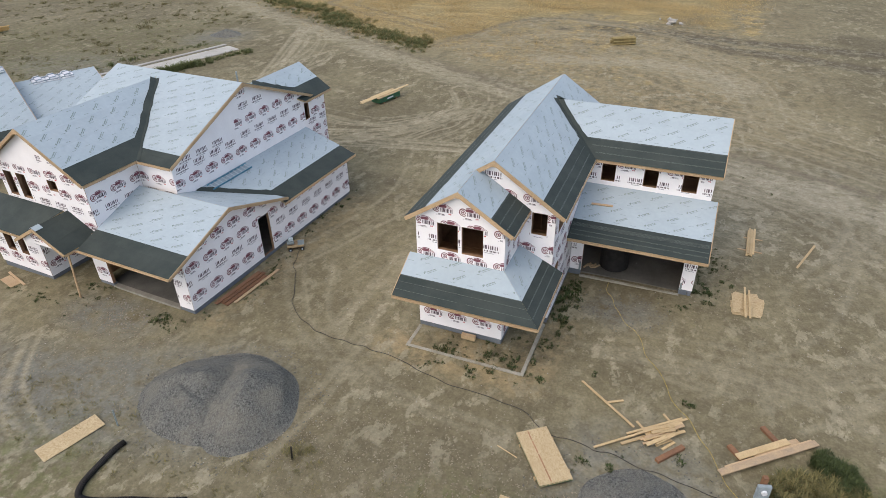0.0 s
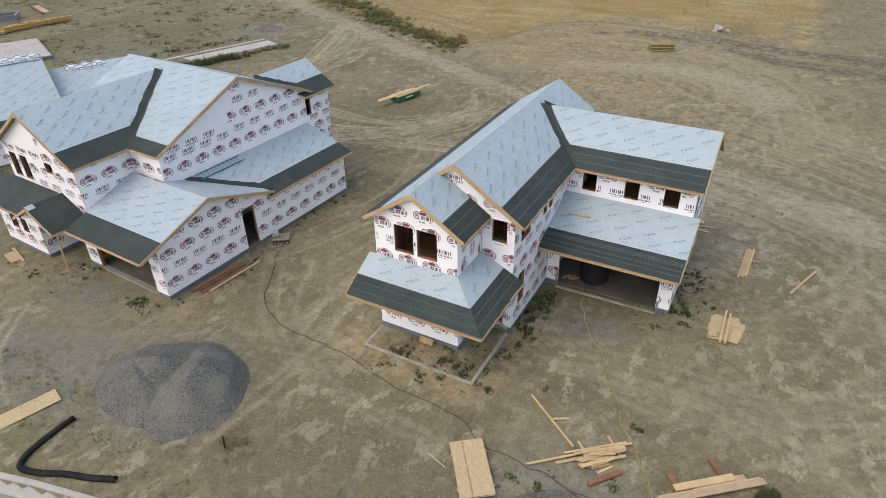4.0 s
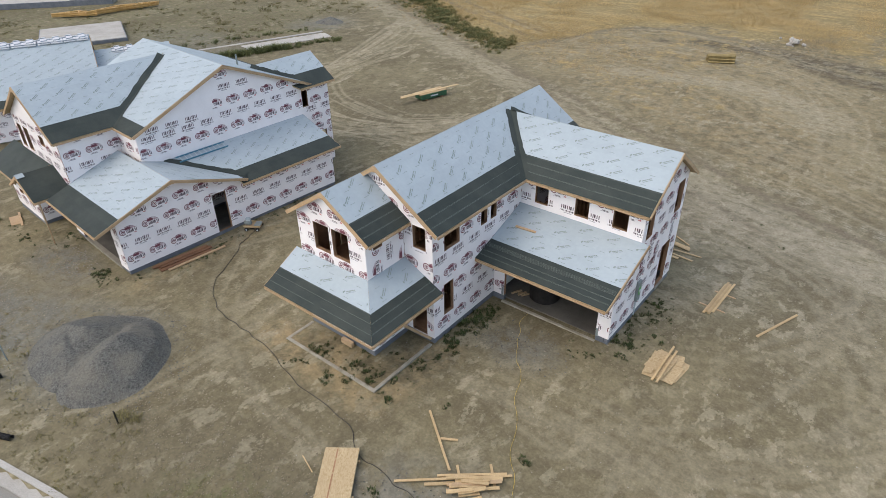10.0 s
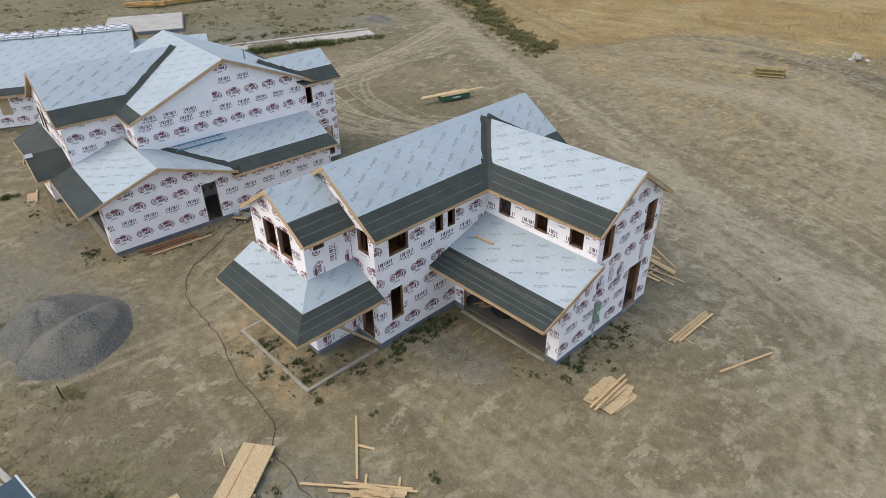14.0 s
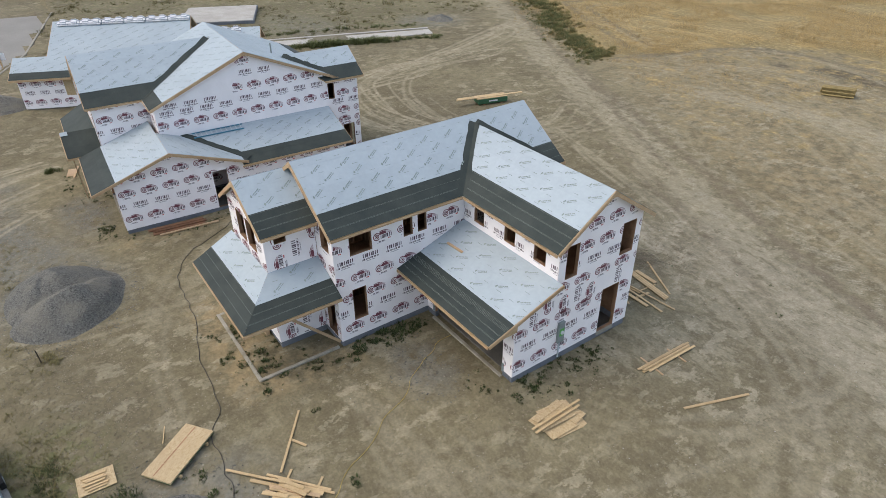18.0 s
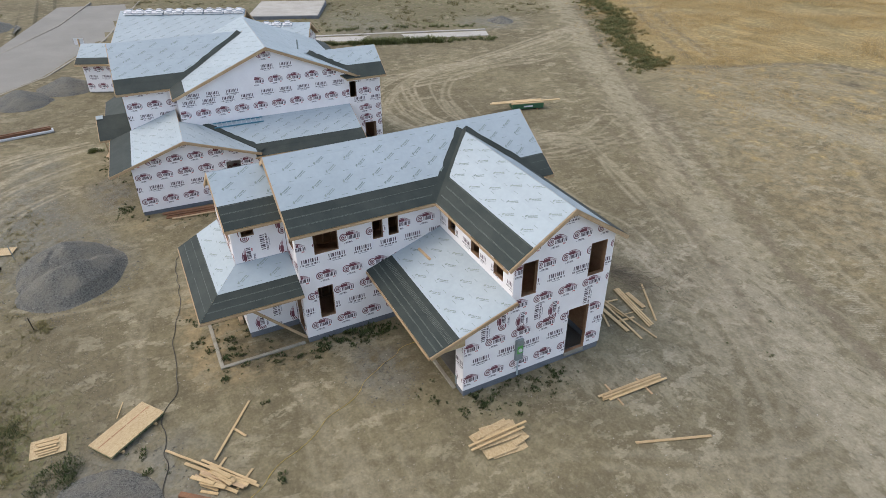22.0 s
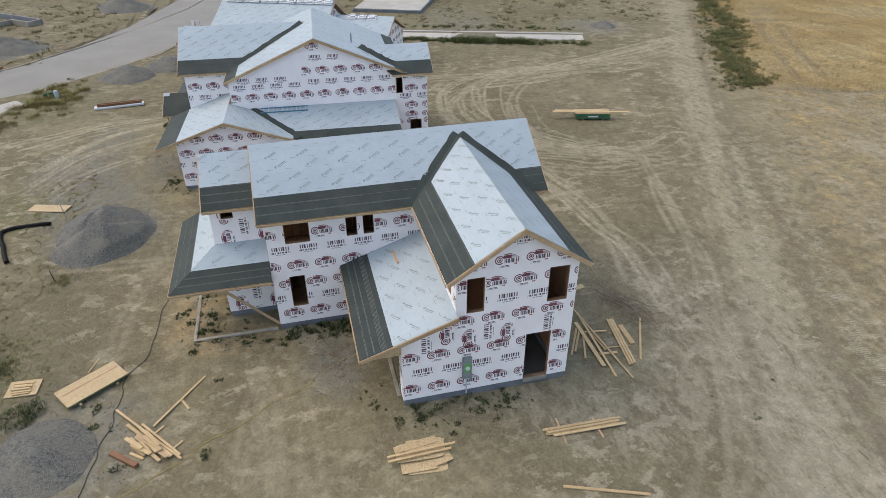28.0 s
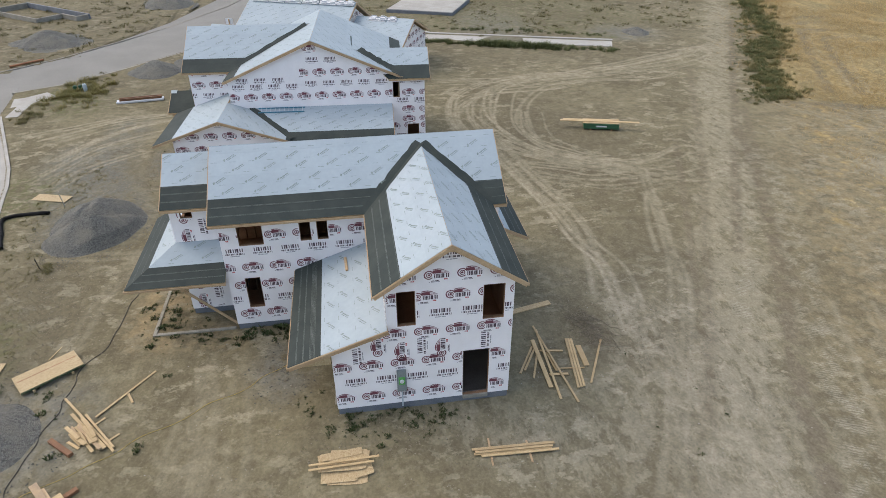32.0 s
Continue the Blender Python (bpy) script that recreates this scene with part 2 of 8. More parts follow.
def ground_material():
    m, nt, b = nodes_of("bare_soil", 0.95, 0.1)
    # even grey-brown base, drifting slowly
    soil = mix(nt, grey(nt, noise_node(nt, 0.10, 5, 0.6), 0.38, 0.62), (0.130, 0.108, 0.068), (0.178, 0.150, 0.095))
    sandy = calc(nt, "MULTIPLY", attribute(nt, "sandy"), grey(nt, noise_node(nt, 1.2, 7, 0.68), 0.40, 0.56))
    soil = mix(nt, sandy, soil, (0.25, 0.190, 0.112))
    # damp and trodden darker ground
    damp = grey(nt, noise_node(nt, 0.62, 9, 0.66, stretch=(1, 0.7, 1), turn=25), 0.525, 0.575)
    soil = mix(nt, calc(nt, "MULTIPLY", damp, 0.50), soil, (0.108, 0.090, 0.058))
    # thin pale crust lying in scraps, in drifts
    crust = grey(nt, noise_node(nt, 1.25, 10, 0.68, stretch=(1, 0.62, 1), turn=-20), 0.535, 0.572)
    drift = grey(nt, noise_node(nt, 0.16, 4, 0.55), 0.42, 0.58)
    soil = mix(nt, calc(nt, "MULTIPLY", calc(nt, "MULTIPLY", crust, 0.85), calc(nt, "ADD", calc(nt, "MULTIPLY", drift, 0.75), 0.25)), soil, (0.250, 0.215, 0.152))
    scraps = grey(nt, noise_node(nt, 4.2, 8, 0.7), 0.565, 0.60)
    soil = mix(nt, calc(nt, "MULTIPLY", scraps, 0.22), soil, (0.245, 0.212, 0.155))
    # turned dark earth
    dk = calc(nt, "MULTIPLY", attribute(nt, "dark"), grey(nt, noise_node(nt, 0.8, 6, 0.7), 0.28, 0.6))
    soil = mix(nt, dk, soil, (0.082, 0.068, 0.048))
    # scattered gravel
    gv = calc(nt, "MULTIPLY", attribute(nt, "gravel"), grey(nt, noise_node(nt, 1.1, 8, 0.7), 0.35, 0.55))
    soil = mix(nt, gv, soil, (0.142, 0.134, 0.116))
    # dry stubble
    fld = attribute(nt, "field")
    straw = mix(nt, grey(nt, noise_node(nt, 0.16, 6, 0.65), 0.35, 0.65), (0.285, 0.208, 0.098), (0.205, 0.160, 0.080))
    straw = mix(nt, grey(nt, noise_node(nt, 2.2, 5, 0.65), 0.50, 0.62), straw, (0.325, 0.245, 0.122))
    straw = mix(nt, calc(nt, "MULTIPLY", grey(nt, noise_node(nt, 0.16, 8, 0.68, stretch=(0.22, 1, 1), turn=28), 0.47, 0.60), 0.8), straw, (0.185, 0.140, 0.068))
    straw = mix(nt, calc(nt, "MULTIPLY", grey(nt, noise_node(nt, 0.5, 9, 0.7, stretch=(0.3, 1, 1), turn=28), 0.53, 0.60), 0.75), straw, (0.37, 0.26, 0.115))
    cover = grey(nt, calc(nt, "ADD", fld, calc(nt, "MULTIPLY", calc(nt, "SUBTRACT", noise_node(nt, 0.5, 8, 0.7), 0.5), 2.2)), 0.42, 0.62)
    col = mix(nt, calc(nt, "MULTIPLY", cover, 0.8), soil, straw)
    # worn tracks: pale dry crust
    way = attribute(nt, "track")
    torn = grey(nt, calc(nt, "ADD", way, calc(nt, "MULTIPLY", calc(nt, "SUBTRACT", noise_node(nt, 1.7, 10, 0.7, stretch=(0.45, 1, 1), turn=27), 0.5), 2.8)), 0.46, 0.60)
    tr = calc(nt, "MULTIPLY", way, calc(nt, "ADD", calc(nt, "MULTIPLY", torn, 0.74), 0.14))
    col = mix(nt, tr, col, (0.275, 0.238, 0.172))
    col = mix(nt, calc(nt, "MULTIPLY", attribute(nt, "scuff"), calc(nt, "ADD", calc(nt, "MULTIPLY", grey(nt, noise_node(nt, 0.9, 7, 0.65), 0.36, 0.56), 0.7), 0.3)), col, (0.285, 0.245, 0.178))
    # pressed ruts, smooth and browner
    col = mix(nt, calc(nt, "MULTIPLY", attribute(nt, "rut"), grey(nt, noise_node(nt, 1.2, 9, 0.68), 0.40, 0.50)), col, (0.148, 0.120, 0.082))
    # lugged tyre prints across the way of travel
    tc = nt.nodes.new("ShaderNodeTexCoord")
    mp = nt.nodes.new("ShaderNodeMapping")
    mp.inputs["Rotation"].default_value = (0, 0, radians(26))
    nt.links.new(tc.outputs["Object"], mp.inputs[0])
    wv = nt.nodes.new("ShaderNodeTexWave")
    wv.inputs["Scale"].default_value, wv.inputs["Distortion"].default_value = 2.4, 5.0
    wv.inputs["Detail"].default_value, wv.inputs["Detail Scale"].default_value = 3.0, 2.2
    nt.links.new(mp.outputs[0], wv.inputs["Vector"])
    lug = calc(nt, "MULTIPLY", attribute(nt, "tread"), grey(nt, noise_node(nt, 1.1, 6, 0.65), 0.47, 0.57))
    col = mix(nt, calc(nt, "MULTIPLY", lug, 0.45), col, ramp(nt, wv.outputs["Fac"], [(0.25, (0.150, 0.128, 0.093)), (0.6, (0.30, 0.27, 0.21))]))
    wd = calc(nt, "MULTIPLY", attribute(nt, "weedy"), grey(nt, noise_node(nt, 1.6, 8, 0.7), 0.46, 0.58))
    col = mix(nt, wd, col, (0.115, 0.112, 0.055))
    # crumbs and pebbles
    patch = noise_node(nt, 2.2, 6, 0.62)
    crumb = noise_node(nt, 9.0, 4, 0.6)
    col = mix(nt, 0.36, col, ramp(nt, patch, [(0.38, (0.34,) * 3), (0.5, (0.5,) * 3), (0.62, (0.68,) * 3)]), "OVERLAY")
    col = mix(nt, 0.30, col, ramp(nt, crumb, [(0.36, (0.30,) * 3), (0.64, (0.70,) * 3)]), "OVERLAY")
    peb = nt.nodes.new("ShaderNodeTexVoronoi")
    peb.inputs["Scale"].default_value = 4.5
    nt.links.new(tc.outputs["Object"], peb.inputs["Vector"])
    stone = calc(nt, "MULTIPLY", calc(nt, "LESS_THAN", peb.outputs["Distance"], 0.15), grey(nt, noise_node(nt, 0.6, 5, 0.7), 0.50, 0.62))
    col = mix(nt, calc(nt, "MULTIPLY", stone, 0.6), col, ramp(nt, peb.outputs["Color"], [(0.2, (0.06, 0.054, 0.044)), (0.8, (0.33, 0.30, 0.25))]))
    dust = grey(nt, calc(nt, "ADD", attribute(nt, "ashen"), calc(nt, "MULTIPLY", calc(nt, "SUBTRACT", noise_node(nt, 0.25, 5, 0.6), 0.5), 0.8)), 0.2, 0.9)
    col = mix(nt, 1.0, col, mix(nt, dust, (0.985, 1.02, 1.0), (0.955, 1.01, 1.06)), "MULTIPLY")
    nt.links.new(col, b.inputs["Base Color"])
    h = calc(nt, "ADD", crumb, calc(nt, "MULTIPLY", calc(nt, "MULTIPLY", wv.outputs["Fac"], lug), 0.5))
    bump(nt, b, h, 0.45, 0.05)
    return m


SOIL = ground_material()


def leaf_material(name, c1, c2):
    m, nt, b = nodes_of(name, 0.75, 0.2)
    g = nt.nodes.new("ShaderNodeNewGeometry")
    nt.links.new(ramp(nt, g.outputs["Random Per Island"], [(0.0, c1), (1.0, c2)]), b.inputs["Base Color"])
    return m


WEED = leaf_material("green_weed_leaf", (0.024, 0.040, 0.013), (0.078, 0.095, 0.036))
VERGE_GREEN = leaf_material("verge_green_leaf", (0.045, 0.062, 0.022), (0.135, 0.145, 0.058))
YELLOW_WEED = leaf_material("yellow_green_weed", (0.12, 0.115, 0.035), (0.30, 0.25, 0.095))
SCRUB_DARK = leaf_material("dark_olive_scrub_leaf", (0.070, 0.070, 0.028), (0.165, 0.140, 0.062))
SCRUB = leaf_material("olive_scrub_leaf", (0.11, 0.105, 0.042), (0.225, 0.19, 0.085))
STRAW = leaf_material("dry_grass_blade", (0.26, 0.185, 0.080), (0.44, 0.325, 0.155))
PACKET = plain("shingle_packet_band", (0.12, 0.16, 0.20), (0.20, 0.25, 0.30), 4, 0.45, 0.4, 20, 0.35, 0.15)
JAMB = plain("raw_opening_edge", (0.27, 0.165, 0.10), (0.19, 0.11, 0.065), 2, 0.7, 0.2, 20, 0.15, 0.1)
PRINT_PALE = plain("print_pale_maroon", (0.27, 0.13, 0.155), (0.34, 0.18, 0.20), 2, 0.6, 0.3, 30, 0.05, 0)


# ---- building helpers ----
def finish(name, bm, mats):
    me = bpy.data.meshes.new(name)
    bm.normal_update()
    bm.to_mesh(me)
    bm.free()
    for m in mats if isinstance(mats, (list, tuple)) else [mats]:
        me.materials.append(m)
    return new(name, me)


def part(name, bm, material, parent, label=""):
    ob = finish(name, bm, material)
    ob.parent = parent
    if label:
        ob["label"] = label
    return ob


def thing(name, label, category, m=None, group="", kind=""):
    ob = tagged(new(name), label, category, group, kind)
    ob.empty_display_size = 0.2
    ob.matrix_basis = m or Matrix()
    return ob


def slab(bm, x0, y0, z0, x1, y1, z1, m=None, mi=0):
    vs = [Vector((x, y, z)) for z in (z0, z1) for x, y in ((x0, y0), (x1, y0), (x1, y1), (x0, y1))]
    vs = [bm.verts.new(m @ v if m else v) for v in vs]
    for q in ((3, 2, 1, 0), (4, 5, 6, 7), (0, 1, 5, 4), (1, 2, 6, 5), (2, 3, 7, 6), (3, 0, 4, 7)):
        bm.faces.new([vs[i] for i in q]).material_index = mi


def bar(bm, a, b, w, h, up=(0, 0, 1), mi=0, cut=0.0):
    """A board from a to b, its top face at their height; w across, h down."""
    a, b = Vector(a), Vector(b)
    d = (b - a).normalized()
    s = d.cross(Vector(up)).normalized()
    u = s.cross(d).normalized()
    length = (b - a).length
    m = Matrix.Translation(a) @ Matrix((d, s, u)).transposed().to_4x4()
    slab(bm, 0, -w / 2, -h, length, w / 2, 0, m, mi)


def prism(bm, pts, offset, mi=0, side=None):
    """A polygon pushed along offset, closed."""
    lo = [bm.verts.new(p) for p in pts]
    hi = [bm.verts.new(Vector(p) + Vector(offset)) for p in pts]
    n = len(pts)
    bm.faces.new(hi).material_index = mi
    bm.faces.new(lo[::-1]).material_index = mi if side is None else side
    for i in range(n):
        bm.faces.new((lo[i], lo[(i + 1) % n], hi[(i + 1) % n], hi[i])).material_index = mi if side is None else side


def clip(poly, axis, value, keep_above):
    out = []
    for i in range(len(poly)):
        p, q = poly[i - 1], poly[i]
        a, b = p[axis] - value, q[axis] - value
        if not keep_above:
            a, b = -a, -b
        if (a >= 0) != (b >= 0):
            t = a / (a - b)
            out.append((p[0] + t * (q[0] - p[0]), p[1] + t * (q[1] - p[1])))
        if b >= 0:
            out.append(q)
    return out


def inside(poly, x, y):
    c = False
    for i in range(len(poly)):
        (x0, y0), (x1, y1) = poly[i - 1], poly[i]
        if (y0 > y) != (y1 > y) and x < (x1 - x0) * (y - y0) / (y1 - y0) + x0:
            c = not c
    return c


def area(poly):
    return abs(sum(poly[i - 1][0] * poly[i][1] - poly[i][0] * poly[i - 1][1] for i in range(len(poly)))) / 2


# ---- printed marks on the wall wrap: plain shapes ----
def blocks(x, z, height, widths, ink, stroke=0.36):
    """A run of plain blocks: pairs of uprights and single ones by turns."""
    q = []
    for i, w in enumerate(widths):
        u = w * 0.84
        k = u * stroke
        if w < 0.06 or i % 2 == 1:
            u = u if w < 0.06 else u * 0.70
            q.append(([(x, z), (x + u, z), (x + u, z + height), (x, z + height)], ink))
        else:
            for x0 in (x, x + u - k):
                q.append(([(x0, z), (x0 + k, z), (x0 + k, z + height), (x0, z + height)], ink))
        x += w
    return q


def mark_emblem():
    """A round wheel of rings, a swept wing over it, a block bar and two small lines: (quad corners, ink)."""
    q = []
    for r0, r1, ink in ((0.0, 0.045, 1), (0.070, 0.105, 1), (0.140, 0.185, 1)):
        for i in range(16):
            a, b = 2 * math.pi * i / 16, 2 * math.pi * (i + 1) / 16
            if r0 > 0.12 and -1.1 < (a + 1.1) % (2 * math.pi) - 1.1 < 0.35:
                continue
            q.append(([(r * math.cos(t) - 0.29, r * math.sin(t)) for r, t in ((r0 + 0.001, a), (r1, a), (r1, b), (r0 + 0.001, b))], ink))
    n = 12
    top = lambda t: 0.19 + 0.075 * math.sin(math.pi * min(1.0, 0.12 + t * 0.95)) - 0.13 * t * t
    for i in range(n):
        t0, t1 = i / n, (i + 1) / n
        for lo, hi, ink in ((0.80, 1.0, 1), (0.0, 0.72, 1 if t0 < 0.45 else 4)):
            base = 0.052
            if t0 > 0.45 and lo == 0.0:
                for c in (0.05, 0.40):
                    q.append(([(x, base + k * (top(t) - base)) for x, t, k in ((-0.16 + 0.60 * t0, t0, c), (-0.16 + 0.60 * t1, t1, c), (-0.16 + 0.60 * t1, t1, c + 0.2), (-0.16 + 0.60 * t0, t0, c + 0.2))], 4))
            else:
                q.append(([(x, base + k * (top(t) - base)) for x, t, k in ((-0.16 + 0.60 * t0, t0, lo), (-0.16 + 0.60 * t1, t1, lo), (-0.16 + 0.60 * t1, t1, hi), (-0.16 + 0.60 * t0, t0, hi))], ink))
    q += blocks(-0.115, -0.145, 0.178, (0.115, 0.052, 0.115, 0.135, 0.135), 0)
    q += blocks(0.24, -0.235, 0.062, (0.075, 0.075), 2, 0.42)
    q += [([(x, -0.315), (x + w, -0.315), (x + w, -0.285), (x, -0.285)], 3) for x, w in ((-0.30, 0.05), (-0.22, 0.13), (-0.07, 0.16))]
    q += [([(x, -0.272), (x + w, -0.272), (x + w, -0.238), (x, -0.238)], 0) for x, w in ((-0.22, 0.12), (-0.08, 0.14))]
    return q


def mark_name():
    """Three lines of plain blocks: tall, middling and fine."""
    q = blocks(-0.37, 0.0, 0.185, (0.165, 0.13, 0.155, 0.125, 0.165), 0, 0.30)
    q += blocks(-0.42, -0.125, 0.080, (0.085, 0.095, 0.115, 0.095, 0.085, 0.100, 0.04, 0.105, 0.10), 0, 0.30)
    q += [([(x, -0.205), (x + w, -0.205), (x + w, -0.168), (x, -0.168)], 3) for x, w in ((-0.22, 0.10), (-0.10, 0.10), (0.02, 0.15))]
    return q


EMBLEM, NAME_BARS = mark_emblem(), mark_name()
ROLLS = ((0.88, 0.30), (3.35, 0.0), (5.81, 0.55))


def wall(parent, o, along, polys, holes=(), thick=0.16, phase=0.0, prints=True, blank=(), rolls=None, turned=False, extra=()):
    """An upright wall: o its outer corner, along the unit way along it, the outside on the right-hand side of along. polys in (a, z), holes (a0, z0, a1, z1)."""
    o, along = Vector(o), Vector(along).normalized()
    out = along.cross(Vector((0, 0, 1)))
    P = lambda a, z, off=0.0: o + along * a + Vector((0, 0, z)) + out * off
    bm = bmesh.new()
    for poly in polys:
        xs = sorted({round(v, 4) for h in holes for v in (h[0], h[2])})
        zs = sorted({round(v, 4) for h in holes for v in (h[1], h[3])})
        cols = [-1e3] + xs + [1e3]
        rows_ = [-1e3] + zs + [1e3]
        for i in range(len(cols) - 1):
            for j in range(len(rows_) - 1):
                cx, cz = (cols[i] + cols[i + 1]) / 2, (rows_[j] + rows_[j + 1]) / 2
                if any(h[0] < cx < h[2] and h[1] < cz < h[3] for h in holes):
                    continue
                c = clip(clip(clip(clip(poly, 0, cols[i], True), 0, cols[i + 1], False), 1, rows_[j], True), 1, rows_[j + 1], False)
                if len(c) > 2 and area(c) > 1e-4:
                    f = bm.faces.new([bm.verts.new(P(*p)) for p in c])
    bmesh.ops.remove_doubles(bm, verts=bm.verts[:], dist=0.0005)
    bm.normal_update()
    for f in bm.faces:
        if f.normal.dot(out) < 0:
            f.normal_flip()
    front = bm.faces[:]
    ext = bmesh.ops.extrude_face_region(bm, geom=front, use_keep_orig=True)
    ends = [min(p[0] for poly in polys for p in poly), max(p[0] for poly in polys for p in poly)]
    for v in ext["geom"]:
        if isinstance(v, bmesh.types.BMVert):
            a = (v.co - o).dot(along)
            v.co -= out * thick
            v.co += along * (thick * 0.98 if a < ends[0] + 0.001 else -thick * 0.98 if a > ends[1] - 0.001 else 0)
    keep = set(front)
    bm.faces.ensure_lookup_table()
    for f in bm.faces:
        f.material_index = 0 if f in keep else 1
    bmesh.ops.recalc_face_normals(bm, faces=bm.faces[:])
    w = part("wall", bm, [WRAP, FRAMING], parent)
    if prints:
        bm = bmesh.new()
        a0 = min(p[0] for poly in polys for p in poly)
        a1 = max(p[0] for poly in polys for p in poly)
        z0 = min(p[1] for poly in polys for p in poly)
        z1 = max(p[1] for poly in polys for p in poly)
        # each roll of wrap carries a row of emblems, a row of names and a row of emblems
        marks = list(extra)
        step = 1.17
        for zr, ph in rolls or [(z, p + phase) for z, p in ROLLS]:
            for k, (art, shift) in enumerate(((EMBLEM, 0.0), (NAME_BARS, 0.53), (EMBLEM, 0.0))):
                if turned:
                    a, lo, hi = a0 + 0.45 + 0.78 * k + ph % 0.3, z0, z1
                    c = lo - step + (ph + shift) % step
                    while c < hi + 0.6:
                        marks.append((a, c, art, True))
                        c += step
                else:
                    a = a0 - step + (ph + shift - a0) % step
                    while a < a1 + 0.6:
                        marks.append((a, zr + 0.78 * k, art, False))
                        a += step
            if turned:
                break
        for a, zc, art, up in marks:
            for quad, ink in art:
                pts = [(a - z, zc + x) if up else (a + x, zc + z) for x, z in quad]
                mx, mz = sum(p[0] for p in pts) / 4, sum(p[1] for p in pts) / 4
                if (a, zc, art, up) not in extra and any(b[0] < mx < b[2] and b[1] < mz < b[3] for b in blank):
                    continue
                if all(any(inside(poly, *p) for poly in polys) and not any(h[0] - 0.01 < p[0] < h[2] + 0.01 and h[1] - 0.01 < p[1] < h[3] + 0.01 for h in holes) for p in pts):
                    bm.faces.new([bm.verts.new(P(x, z, 0.004)) for x, z in pts]).material_index = ink
        bm.normal_update()
        for f in bm.faces:
            if f.normal.dot(out) < 0:
                f.normal_flip()
        if len(bm.faces):
            part("wrap_printing", bm, [PRINT_DARK, PRINT_MAROON, PRINT_RED, PRINT_GREY, PRINT_PALE], w)["kind"] = "stuff"
        else:
            bm.free()
    for h in holes:
        frame_opening(w, P, h)
    return w


def frame_opening(w, P, h):
    """Rough timber round an opening: sill, head and two jambs set in the wall."""
    a0, z0, a1, z1 = h
    for name, a, z, b, c in (("head", a0, z1 - 0.014, a1, z1), ("sill", a0, z0, a1, z0 + 0.014), ("jamb", a0, z0 + 0.014, a0 + 0.014, z1 - 0.014), ("jamb", a1 - 0.014, z0 + 0.014, a1, z1 - 0.014)):
        bm = bmesh.new()
        prism(bm, [P(a, z, -0.155), P(b, z, -0.155), P(b, c, -0.155), P(a, c, -0.155)], P(0, 0, -0.012) - P(0, 0, -0.155))
        bmesh.ops.recalc_face_normals(bm, faces=bm.faces[:])
        part(name, bm, JAMB, w)


